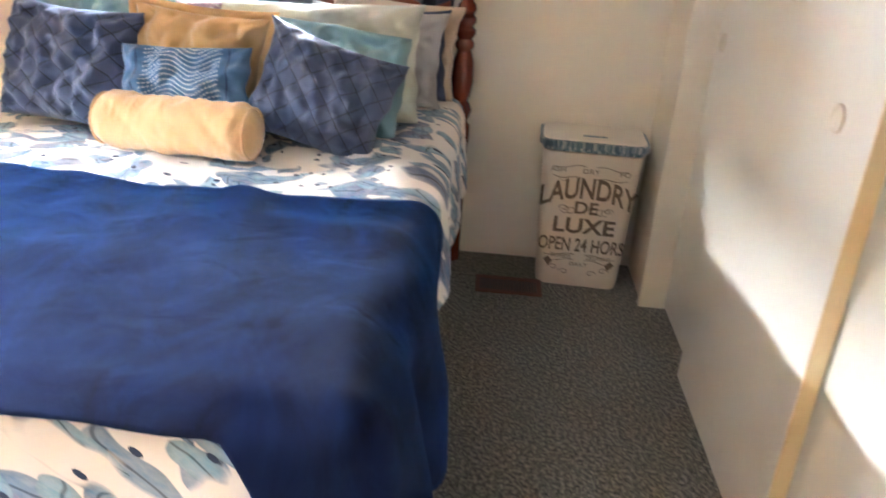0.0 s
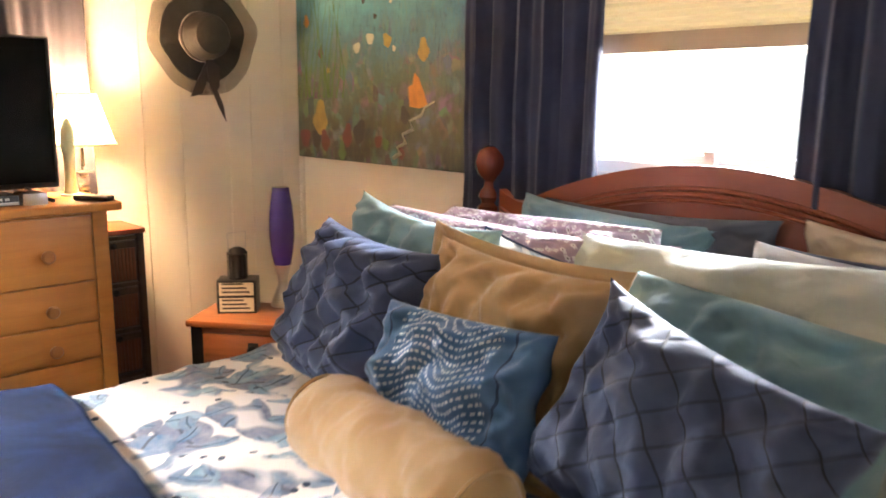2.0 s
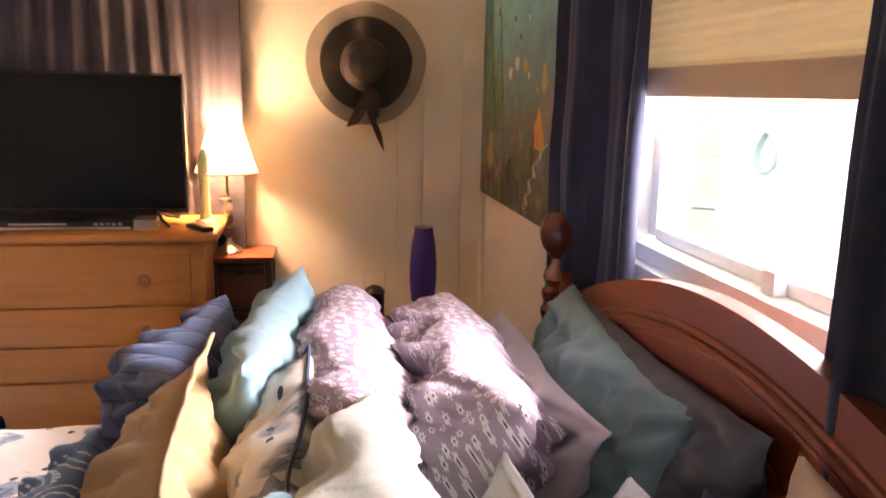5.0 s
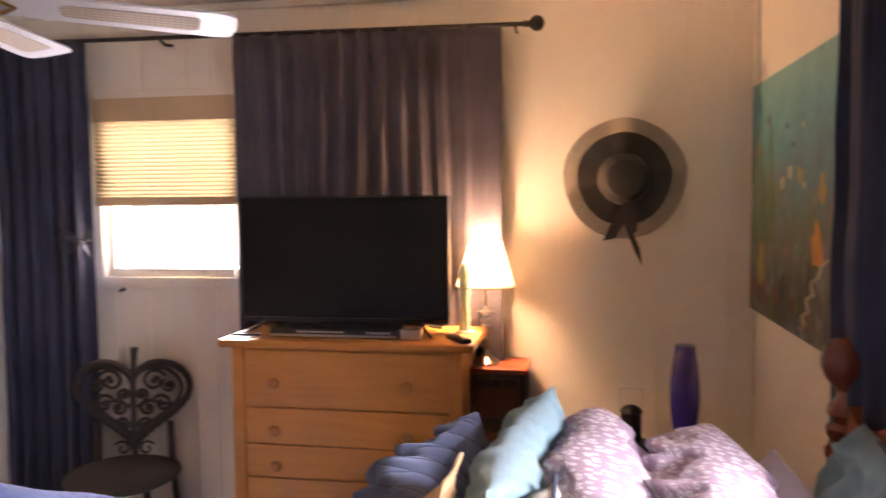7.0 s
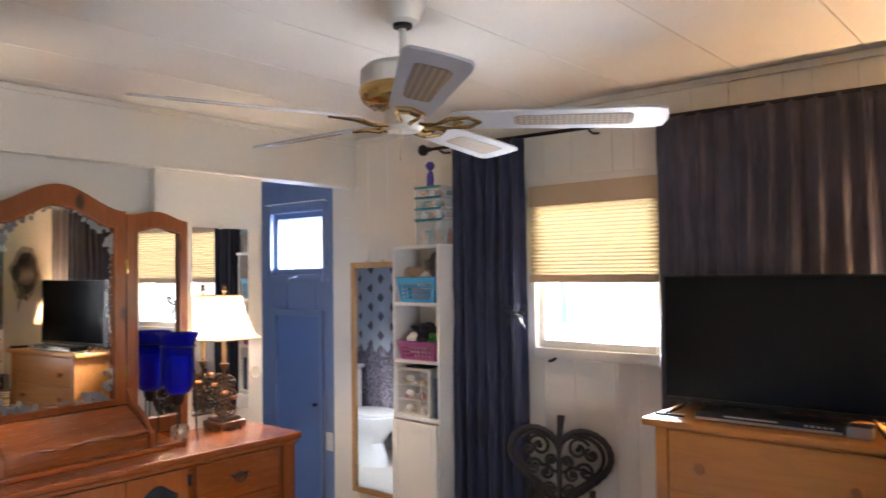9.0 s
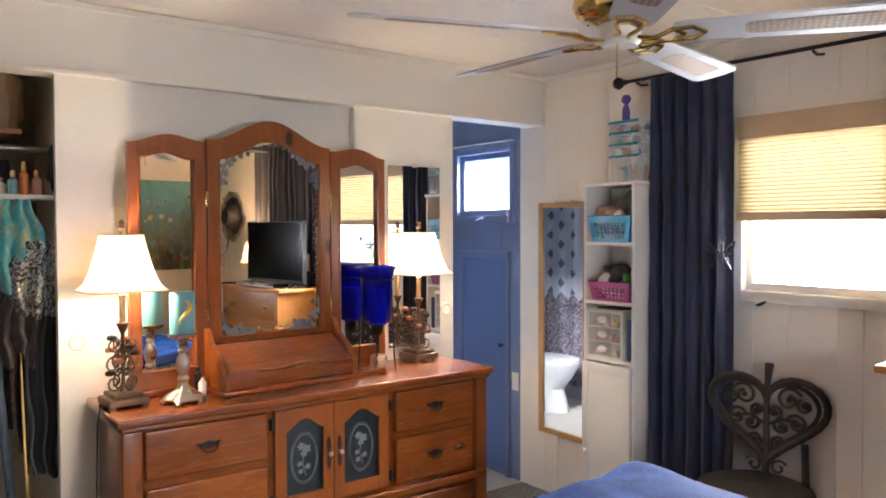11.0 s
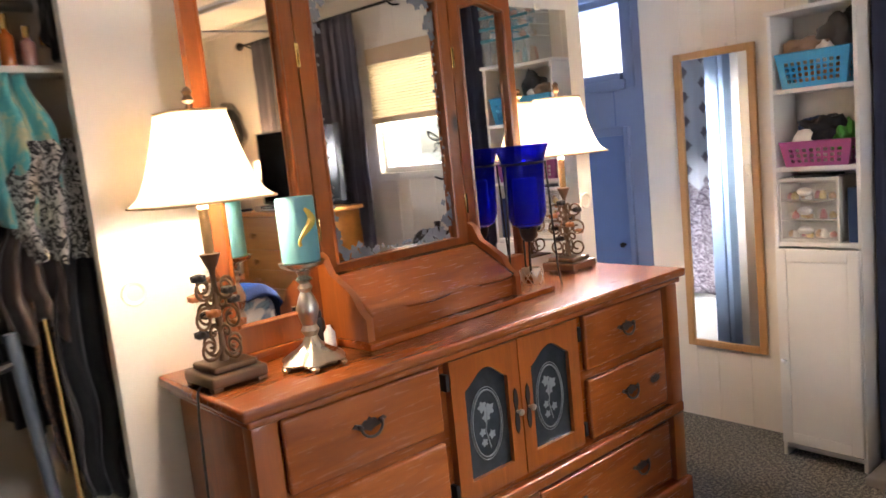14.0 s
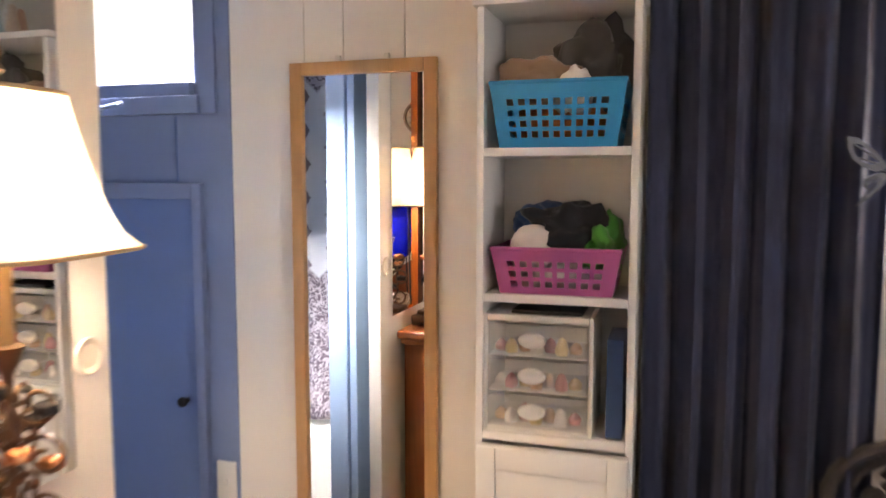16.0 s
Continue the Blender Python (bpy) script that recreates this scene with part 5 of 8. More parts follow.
IVORY = plain("ivory_wax", (0.75, 0.66, 0.46), 0.5, var=0.05)
cd = thing("pillar_candle", "ivory pillar candle on a black scroll holder behind the television", "candle", -2.50, 2.26, 1.0375)
part("wax", L([(0, 0.121), (0.035, 0.121), (0.036, 0.24), (0.03, 0.246), (0, 0.243)], 24), IVORY, cd)
part("plate", L([(0, 0.113), (0.048, 0.114), (0.050, 0.1205), (0, 0.1205)], 20), IRON, cd)
for k in range(3):
    bm = bmesh.new()
    scroll(bm, 0.045, 0.040, 0.036, 1.0, 0.3, k * 2.094, 0.004)
    tube(bm, [(0.01 * math.cos(k * 2.094), 0.01 * math.sin(k * 2.094), 0.112), (0.055 * math.cos(k * 2.094), 0.055 * math.sin(k * 2.094), 0.06), (0.060 * math.cos(k * 2.094), 0.060 * math.sin(k * 2.094), 0.004)], 0.004, 6)
    part("scroll_leg", bm, IRON, cd)
gl = thing("vase", "pale green fluted glass candle tube beside the television", "vase", -2.44, 2.965, 1.0375)
PALEGREEN = plain("pale_green_wax", (0.55, 0.68, 0.50), 0.45)
part("column", L([(0, 0), (0.020, 0.0), (0.022, 0.01), (0.018, 0.03), (0.016, 0.12), (0.022, 0.16), (0.020, 0.21), (0.008, 0.245), (0, 0.25)], 20), PALEGREEN, gl)
part("foot", L([(0.034, 0), (0.034, 0.004), (0.0225, 0.008)], 20), WHITEPL, gl)

# ---- bedside drawer tower and lamp ----
tower = thing("drawer_tower", "narrow espresso drawer tower with red-brown slatted drawers", "drawer tower", -2.528, 3.078, 0)
part("top", B(-0.108, 0.112, -0.110, 0.112, 0.892, 0.910, 0.004), CHERRY, tower)
for sx in (-1, 1):
    for sy in (-1, 1):
        part("leg", B(sx * 0.092 - 0.012, sx * 0.092 + 0.012, sy * 0.095 - 0.012, sy * 0.095 + 0.012, 0, 0.8915, 0.003), DARKWOOD, tower)
part("side_panel", B(-0.079, 0.079, 0.092, 0.1, 0.05, 0.885), DARKWOOD, tower)
part("side_panel", B(-0.079, 0.079, -0.1, -0.092, 0.05, 0.885), DARKWOOD, tower)
part("back_panel", B(-0.1, -0.094, -0.08, 0.08, 0.05, 0.885), DARKWOOD, tower)
for k in range(5):
    z1 = 0.872 - 0.165 * k
    part("rail", B(0.082, 0.100, -0.0825, 0.0825, z1, z1 + 0.014, 0.002), DARKWOOD, tower)
    d = part("drawer", B(-0.07, 0.090, -0.080, 0.080, z1 - 0.148, z1 - 0.004), DARKWOOD, tower)
    for j in range(13):
        part("slat", B(0.0902, 0.0945, -0.079 + 0.0122 * j, -0.0685 + 0.0122 * j, z1 - 0.144, z1 - 0.030, 0.0015), REDSLAT, d)
    part("pull_rail", B(0.0902, 0.097, -0.080, 0.080, z1 - 0.028, z1 - 0.006, 0.002), DARKWOOD, d)
    part("pull", lathe(bmesh.new(), [(0.006, 0), (0.006, 0.006), (0.011, 0.012), (0, 0.018)], 10, Matrix.Translation((0.097, 0, z1 - 0.017)) @ pose(0, 0, 0, 0, 90)), IRON, d)

CRYSTAL = Nodes("crystal").done((0.9, 0.92, 0.92), 0.02, Transmission_Weight=0.9, IOR=1.5)
NICKEL = plain("satin_nickel", (0.42, 0.38, 0.33), 0.28, 1.0)
lamp = thing("table_lamp", "lit bedside lamp with crystal ball stem and cone shade", "table lamp", -2.515, 3.032, 0.9105)
part("base", L([(0.0, 0), (0.050, 0), (0.050, 0.008), (0.040, 0.016), (0.022, 0.026), (0.012, 0.04), (0.010, 0.052)], 28), NICKEL, lamp)
for k in range(3):
    z0 = 0.052 + 0.046 * k
    part("crystal_ball", L([(0.006, z0), (0.016, z0 + 0.008), (0.020, z0 + 0.018), (0.016, z0 + 0.028), (0.006, z0 + 0.036)], 16), CRYSTAL, lamp, "clear crystal ball")
    part("collar", L([(0.014, z0 + 0.0362), (0.015, z0 + 0.041), (0.014, z0 + 0.0458)], 16), NICKEL, lamp)
part("stem", L([(0.030, 0.192), (0.030, 0.195), (0.006, 0.2), (0.006, 0.30), (0.010, 0.305), (0.010, 0.33), (0.0, 0.331)], 16), NICKEL, lamp)
part("shade", L([(0.108, 0.288), (0.056, 0.452)], 40, cap=False), LAMPSHADE, lamp, "cream cone shade glowing warm")
for r_, z_ in ((0.1085, 0.288), (0.0565, 0.452)):
    part("shade_trim", T([(r_ * math.cos(2 * math.pi * i / 36), r_ * math.sin(2 * math.pi * i / 36), z_) for i in range(36)], 0.003, 6, closed=True), TRIM, lamp)
part("bulb", L([(0.011, 0.331), (0.012, 0.365), (0.024, 0.395), (0.026, 0.415), (0.018, 0.435), (0, 0.441)], 16), BULBM, lamp).visible_shadow = False
bulb(-2.515, 3.032, 0.9105 + 0.415, 15.0, radius=0.05, color=(1.0, 0.62, 0.31))

# ---- corner nightstand ----
OLDWOOD = wood("worn_red_oak", (0.20, 0.06, 0.02), (0.38, 0.14, 0.05), axis=0, rough=0.35, coat=0.2)
ns = thing("nightstand", "red-brown wooden nightstand with dark metal corner straps", "nightstand", -2.335, 3.61, 0, rz=38)
part("top", B(-0.26, 0.26, -0.155, 0.15, 0.515, 0.540, 0.005), OLDWOOD, ns)
part("body", B(-0.245, 0.245, -0.135, 0.14, 0.06, 0.5145, 0.003), OLDWOOD, ns)
for sx in (-1, 1):
    part("strap", B(sx * 0.225 - 0.022, sx * 0.225 + 0.022, -0.139, -0.1355, 0.06, 0.512, 0.001), IRON, ns)
    part("foot", B(sx * 0.22 - 0.025, sx * 0.22 + 0.025, -0.13, -0.08, 0, 0.0595, 0.004), OLDWOOD, ns)
    part("foot", B(sx * 0.22 - 0.025, sx * 0.22 + 0.025, 0.085, 0.135, 0, 0.0595, 0.004), OLDWOOD, ns)
for z0, z1 in ((0.375, 0.495), (0.225, 0.36), (0.08, 0.21)):
    d = part("drawer", B(-0.195, 0.195, -0.147, -0.1355, z0, z1, 0.004), OLDWOOD, ns)
    part("strap", B(-0.02, 0.02, -0.150, -0.1472, z0 + 0.03, z1 - 0.03, 0.002), IRON, d)
    part("ring_pull", T([(0.02 * math.cos(a), -0.153, (z0 + z1) / 2 + 0.02 * math.sin(a)) for a in [2 * math.pi * i / 14 for i in range(14)]], 0.003, 5, closed=True), IRON, d)

pbx = thing("gift_box", "black box with cream printed labels on the nightstand", "box", -2.44, 3.55, 0.5405, rz=52)
part("carton", B(-0.075, 0.075, -0.05, 0.05, 0, 0.13, 0.003), BLACKPL, pbx)
LABELC = plain("cream_label", (0.72, 0.66, 0.50), 0.6)
INK = plain("dark_ink", (0.05, 0.04, 0.035), 0.6)
for z0, z1 in ((0.008, 0.062), (0.072, 0.122)):
    lb = part("label", B(-0.065, 0.065, -0.0515, -0.0502, z0, z1), LABELC, pbx)
    for k in range(3):
        zz = z0 + 0.010 + 0.016 * k
        part("print_bar", B(-0.055, 0.05 - 0.012 * k, -0.0521, -0.0516, zz, zz + 0.007), INK, lb)
ln = thing("lantern", "small black metal lantern with wire handle", "lantern", -2.44, 3.55, 0.671)
part("body", L([(0, 0), (0.036, 0), (0.038, 0.008), (0.034, 0.014), (0.034, 0.095), (0.040, 0.10), (0.028, 0.115), (0.012, 0.122), (0, 0.124)], 20), IRON, ln)
for k in range(6):
    a = k * math.pi / 3
    part("guard", T([(0.037 * math.cos(a), 0.037 * math.sin(a), 0.012), (0.037 * math.cos(a), 0.037 * math.sin(a), 0.098)], 0.002, 5), IRON, ln)
part("handle", T([(0, -0.036, 0.10), (0, -0.038, 0.18), (0, 0.038, 0.18), (0, 0.036, 0.10)], 0.0018, 5), STEEL, ln)
PURPLE = Nodes("deep_violet_liquid").done((0.055, 0.030, 0.28), 0.12, Coat_Weight=0.6)
pl = thing("lava_lamp", "violet lava lamp on a chrome hourglass base, unlit", "lava lamp", -2.392, 3.722, 0.5405)
part("base", L([(0, 0), (0.050, 0), (0.050, 0.006), (0.034, 0.05), (0.020, 0.085), (0.018, 0.10), (0.026, 0.14), (0.034, 0.168)], 28), STEEL, pl, "chrome hourglass base")
part("globe", L([(0.034, 0.1685), (0.044, 0.22), (0.050, 0.28), (0.050, 0.34), (0.044, 0.41), (0.034, 0.468)], 28), PURPLE, pl, "violet liquid globe")
part("cap", L([(0.0345, 0.4685), (0.0335, 0.478), (0, 0.479)], 24), PURPLE, pl)
ac = thing("alarm_clock", "small dark digital alarm clock on the nightstand", "clock", -2.19, 3.70, 0.5405, rz=30)
part("body", B(-0.065, 0.065, -0.035, 0.035, 0.004, 0.085, 0.012, 3), BLACKPL, ac)
part("trim", B(-0.070, 0.070, -0.040, 0.040, 0, 0.012, 0.004), STEEL, ac)
part("display", B(-0.045, 0.045, -0.0365, -0.0352, 0.028, 0.068), plain("clock_display", (0.04, 0.05, 0.09), 0.2), ac, "dark display with faint digits")
part("button", L([(0.014, 0.085), (0.014, 0.094), (0, 0.096)], 14), BLACKPL, ac)

# ---- sun hat ----
STRAWB = plain("black_straw", (0.028, 0.024, 0.020), 0.6, var=0.3, scale=40, grain=300, bump=0.7, dist=0.003)


def straw_mesh_mat():
    """Loosely woven straw with small gaps."""
    n = Nodes("sheer_woven_straw")
    v = n.coord()
    x, y, z = n.xyz(v)
    rad = n.vmath("LENGTH", v)
    a = n.math("ARCTAN2", y, z)
    g = n.math("MULTIPLY", n.math("SINE", n.math("MULTIPLY", rad, 900.0)), n.math("SINE", n.math("MULTIPLY", a, 190.0)))
    n.put(n.b.inputs["Alpha"], n.math("GREATER_THAN", g, -0.28))
    return n.done(n.mix(n.noise(v, 60), (0.06, 0.05, 0.04), (0.22, 0.17, 0.12)), 0.6)


STRAWM = straw_mesh_mat()
hat = thing("sun_hat", "wide black straw sun hat with brown ribbon hung on the wall", "hat", WX + 0.012, 3.53, 1.585)


def brim(r0, r1, n=12, seg=72):
    bm = bmesh.new()
    g = []
    for i in range(n + 1):
        r = r0 + (r1 - r0) * i / n
        ring = []
        for k in range(seg):
            a = 2 * math.pi * k / seg
            w = (r / 0.22) ** 2 * (0.012 * math.sin(5 * a + 0.6) + 0.008 * math.sin(9 * a))
            ring.append(bm.verts.new((0.030 + w + 0.02 * (r / 0.22) ** 2, r * math.cos(a) * (1 + 0.02 * math.sin(3 * a)), r * math.sin(a))))
        g.append(ring)
    for p, q in zip(g, g[1:]):
        for k in range(seg):
            bm.faces.new((p[k], p[(k + 1) % seg], q[(k + 1) % seg], q[k]))
    return bm


part("brim", brim(0.08, 0.168), STRAWB, hat, solid=0.002)
part("sheer_edge", brim(0.168, 0.218), STRAWM, hat, "sheer woven straw edge")
part("crown", lathe(bmesh.new(), [(0.092, 0.0), (0.088, 0.03), (0.082, 0.07), (0.066, 0.092), (0.03, 0.100), (0, 0.101)], 36, Matrix.Translation((0.028, 0, 0)) @ pose(0, 0, 0, 0, 90)), STRAWB, hat)
RIBBON = cloth("brown_ribbon", (0.030, 0.017, 0.014), rough=0.5, sheen=0.4)
part("band", lathe(bmesh.new(), [(0.0935, 0.002), (0.0905, 0.024)], 36, Matrix.Translation((0.028, 0, 0)) @ pose(0, 0, 0, 0, 90), cap=False), RIBBON, hat, solid=0.002)
for pts in ([(-0.01, -0.085), (0.035, -0.10), (0.02, -0.17), (0.055, -0.25), (0.065, -0.318), (0.035, -0.26), (0.0, -0.17)], [(-0.005, -0.09), (-0.05, -0.17), (-0.075, -0.225), (-0.03, -0.215), (0.01, -0.14)], [(0.0, -0.075), (0.05, -0.11), (0.045, -0.19), (0.015, -0.21), (-0.02, -0.12)]):
    m = Matrix(((0, 1, 0, 0.056), (1, 0, 0, 0), (0, 0, 1, 0), (0, 0, 0, 1)))
    part("ribbon_tail", prism(pts, 0.002 * len(pts), 0.002 * len(pts) + 0.003, m), RIBBON, hat)
part("hook", T([(-0.011, 0, 0.0), (0.01, 0, 0.0), (0.03, 0, 0.01)], 0.003, 5), IRON, hat)

# ---- paintings ----
def canvas_mat():
    n = Nodes("underwater_painting")
    x, y, z = n.xyz(n.coord())
    v = n.coord()
    h = n.step(n.math("ADD", z, n.math("MULTIPLY", n.math("SUBTRACT", n.noise(v, 6, 5, 0.7), 0.5), 0.55)), 0.0, 0.78)
    col = n.ramp(h, (0.0, (0.025, 0.022, 0.016)), (0.22, (0.07, 0.075, 0.035)), (0.42, (0.075, 0.13, 0.095)), (0.62, (0.07, 0.19, 0.24)), (0.82, (0.11, 0.33, 0.38)), (1.0, (0.17, 0.42, 0.44)))
    vo = n.node("TexVoronoi")
    n.put(vo.inputs["Vector"], n.scaled(v, (1, 1, 0.6)))
    vo.inputs["Scale"].default_value = 26
    hs = n.node("HueSaturation")
    n.put(hs.inputs["Color"], vo.outputs["Color"])
    hs.inputs["Saturation"].default_value, hs.inputs["Value"].default_value = 0.65, 0.28
    m = n.math("MULTIPLY", n.step(n.noise(v, 10, 4), 0.48, 0.62), n.step(h, 0.72, 0.45))
    col = n.mix(n.math("MULTIPLY", m, 0.9), col, hs.outputs[0])
    st = n.noise(n.scaled(v, (40, 1, 5)), 2.0, 4, 0.7, 1.5)
    col = n.mix(n.math("MULTIPLY", n.step(st, 0.52, 0.70), 0.45), col, (0.16, 0.20, 0.07))
    col = n.mix(n.math("MULTIPLY", n.step(st, 0.45, 0.30), 0.6), col, (0.012, 0.016, 0.014))
    n.bump(n.noise(v, 140, 3), 0.35, 0.002)
    return n.done(col, 0.45)


pt = thing("painting", "unframed oil painting of an underwater reef garden", "painting", -2.17, NY - 0.001, 1.115)
part("canvas", B(-0.475, 0.535, -0.020, 0.0, 0, 0.79, 0.002), canvas_mat(), pt, smooth=0)
OR, WH, RD, GR, DK, YW = [plain(nm, c, 0.5, var=0.25, scale=30) for nm, c in (("orange_oil_paint", (0.62, 0.27, 0.04)), ("pale_oil_paint", (0.55, 0.52, 0.38)), ("coral_oil_paint", (0.15, 0.035, 0.025)), ("green_oil_paint", (0.10, 0.18, 0.05)), ("dark_oil_paint", (0.03, 0.022, 0.016)), ("ochre_oil_paint", (0.40, 0.28, 0.06)))]


def blob(x, z, r, sx, material, k, seed=0.0, nm="painted_shape"):
    pts = [(x + r * sx * math.cos(a) * (1 + 0.25 * math.sin(3 * a + seed)), z + r * math.sin(a) * (1 + 0.25 * math.cos(2 * a + seed))) for a in [2 * math.pi * i / 16 for i in range(16)]]
    part(nm, prism(pts, -0.0206 - 0.0003 * k, -0.0198), material, pt)


part("painted_fish", prism([(0.25, 0.22), (0.30, 0.215), (0.345, 0.225), (0.325, 0.27), (0.295, 0.325), (0.275, 0.34), (0.262, 0.30), (0.24, 0.29)], -0.0212, -0.0198), OR, pt)
random.seed(11)
for k in range(9):
    blob(-0.42 + 0.08 * k + random.uniform(-0.03, 0.03), 0.03 + random.uniform(0, 0.09), random.uniform(0.025, 0.05), 0.7, [RD, DK, RD, GR][k % 4], k % 4, k)
for x, z, r_, c in ((-0.40, 0.56, 0.022, OR), (-0.30, 0.43, 0.020, RD), (-0.24, 0.65, 0.016, RD), (-0.06, 0.44, 0.024, WH), (0.02, 0.47, 0.026, WH), (0.12, 0.46, 0.028, YW), (-0.25, 0.36, 0.012, YW), (0.32, 0.42, 0.035, YW), (0.05, 0.55, 0.012, DK), (-0.02, 0.61, 0.012, DK), (0.14, 0.60, 0.010, WH), (0.16, 0.43, 0.011, WH), (-0.31, 0.17, 0.06, YW), (0.22, 0.19, 0.03, DK)):
    blob(x, z, r_, 0.8, c, 1, x * 9)
for k in range(14):
    x = -0.45 + 0.022 * k
    pts = [(x + 0.02 * math.sin(i * 0.7 + k), -0.0203, 0.25 + (0.36 + 0.012 * (k * 7 % 9)) * i / 8) for i in range(9)]
    part("painted_weed", T(pts, [0.004 * (1 - i / 11) for i in range(9)], 4), GR, pt)
zig = [(0.16, 0.03), (0.20, 0.05), (0.18, 0.07), (0.23, 0.09), (0.21, 0.12), (0.27, 0.14), (0.25, 0.17), (0.31, 0.19), (0.33, 0.22), (0.38, 0.24)]
part("painted_stream", T([(x, -0.0205, z) for x, z in zig], [0.009, 0.010, 0.006, 0.008, 0.006, 0.008, 0.005, 0.006, 0.004, 0.003], 4), WH, pt)

DARKPIC = Nodes("dark_picture_print")
v_ = DARKPIC.coord()
x_, y_, z_ = DARKPIC.xyz(v_)
c_ = DARKPIC.ramp(DARKPIC.noise(DARKPIC.scaled(v_, (1, 1, 3)), 7, 5, 0.65), (0.3, (0.010, 0.010, 0.012)), (0.6, (0.045, 0.042, 0.042)), (0.8, (0.11, 0.09, 0.08)))
DARKPIC = DARKPIC.done(c_, 0.4)
pic = thing("picture", "dark unframed picture with an orange boat", "picture", 0.42, NY - 0.001, 1.30)
part("canvas", B(-0.235, 0.235, -0.018, 0, 0, 0.60, 0.002), DARKPIC, pic, smooth=0)
part("boat_shape", prism([(-0.06, 0.12), (-0.03, 0.08), (0.04, 0.075), (0.07, 0.11), (0.03, 0.10), (-0.02, 0.102)], -0.019, -0.0178), RD, pic)

# ---- hamper ----
def hamper_mat():
    n = Nodes("linen_print_hamper")
    v = n.coord()
    col = n.mix(n.noise(v, 8, 4), (0.68, 0.58, 0.47), (0.78, 0.70, 0.60))
    n.bump(n.noise(v, 500, 2), 0.3, 0.002)
    return n.done(n.mix(n.math("MULTIPLY", n.noise(v, 60, 3), 0.3), col, (0.58, 0.47, 0.37)), 0.8)


HAMP = hamper_mat()
hp = thing("laundry_hamper", "cream laundry hamper printed with old-fashioned lettering", "hamper", 0.598, 3.845, 0, rz=-3)
hp.matrix_basis = hp.matrix_basis @ Matrix.Diagonal((1.02, 1.0, 1.07, 1))


def rounded(w, d, r, n=6):
    pts = []
    for cx, cy, a0_ in ((w - r, d - r, 0), (-w + r, d - r, 90), (-w + r, -d + r, 180), (w - r, -d + r, 270)):
        for i in range(n + 1):
            a = math.radians(a0_ + 90 * i / n)
            pts.append((cx + r * math.cos(a), cy + r * math.sin(a)))
    return pts


def loft(levels, caps=True):
    bm = bmesh.new()
    rings = [[bm.verts.new((x, y, z)) for x, y in pts] for pts, z in levels]
    n = len(rings[0])
    for a, b in zip(rings, rings[1:]):
        for i in range(n):
            bm.faces.new((a[i], a[(i + 1) % n], b[(i + 1) % n], b[i]))
    if caps:
        bm.faces.new(rings[0])
        bm.faces.new(rings[-1])
    return bm


part("body", loft([(rounded(0.160, 0.105, 0.04), 0.0), (rounded(0.166, 0.108, 0.04), 0.02), (rounded(0.188, 0.122, 0.045), 0.50), (rounded(0.190, 0.124, 0.045), 0.535)]), HAMP, hp)
def rim_mat():
    n = Nodes("striped_blue_rim")
    v = n.scaled(n.coord(), (1, 1, 0.04))
    f = n.noise(v, 85, 2, 0.5)
    return n.done(n.ramp(f, (0.38, (0.07, 0.12, 0.16)), (0.52, (0.17, 0.25, 0.30)), (0.64, (0.48, 0.49, 0.46))), 0.5)


RIMC = rim_mat()
part("rim", loft([(rounded(0.193, 0.127, 0.045), 0.540), (rounded(0.208, 0.138, 0.05), 0.560), (rounded(0.209, 0.139, 0.05), 0.578), (rounded(0.200, 0.131, 0.047), 0.580)]), RIMC, hp)
lidp = part("lid", loft([(rounded(0.196, 0.127, 0.045), 0.5805), (rounded(0.193, 0.124, 0.043), 0.588), (rounded(0.180, 0.112, 0.035), 0.592)]), plain("cream_hamper_lid", (0.76, 0.71, 0.62), 0.5, var=0.04), hp)
part("lid_slot", B(-0.045, 0.045, -0.092, -0.078, 0.5922, 0.595, 0.003), RIMC, lidp)
HINK = plain("faded_brown_ink", (0.17, 0.125, 0.095), 0.8, var=0.3)


def words(text, size, z, parent, arc=0.0, wide=1.0, material=None, bold=0.0):
    cu = bpy.data.curves.new("lettering", "FONT")
    cu.body, cu.size, cu.align_x, cu.extrude, cu.offset = text, size, "CENTER", 0.0006, bold
    tmp = bpy.data.objects.new("lettering", cu)
    scene.collection.objects.link(tmp)
    bpy.context.view_layer.update()
    me = bpy.data.meshes.new_from_object(tmp.evaluated_get(bpy.context.evaluated_depsgraph_get()))
    bpy.data.objects.remove(tmp)
    for v in me.vertices:
        x, y, d = v.co.x * wide, v.co.y, v.co.z
        zz = z + y * (1 + 0.0 * x) - arc * x * x
        front = -(0.108 + (zz - 0.02) / 0.48 * 0.014) - 0.0012 - d
        v.co = (x, front, zz)
    me.materials.append(material or HINK)
    ob = new("lettering", me)
    ob.parent = parent
    return ob


words("LAUNDRY", 0.110, 0.368, hp, arc=1.3, wide=0.74, bold=0.0024)
words("DE", 0.066, 0.305, hp, wide=1.15, bold=0.0016)
words("LUXE", 0.084, 0.226, hp, wide=1.22, bold=0.0022)
words("OPEN 24 HORS", 0.076, 0.150, hp, wide=0.66, bold=0.0012)
words("DRY", 0.026, 0.462, hp, wide=1.3)
words("ASH", 0.026, 0.462, hp, wide=1.3).location.x = -0.125
words("FO", 0.026, 0.462, hp, wide=1.3).location.x = 0.13
words("DAILY", 0.022, 0.088, hp, wide=1.2)
words("EXPRESS", 0.022, 0.118, hp, arc=-1.0, wide=1.0).location.x = -0.075
words("DELIVERY", 0.022, 0.118, hp, arc=-1.0, wide=1.0).location.x = 0.075
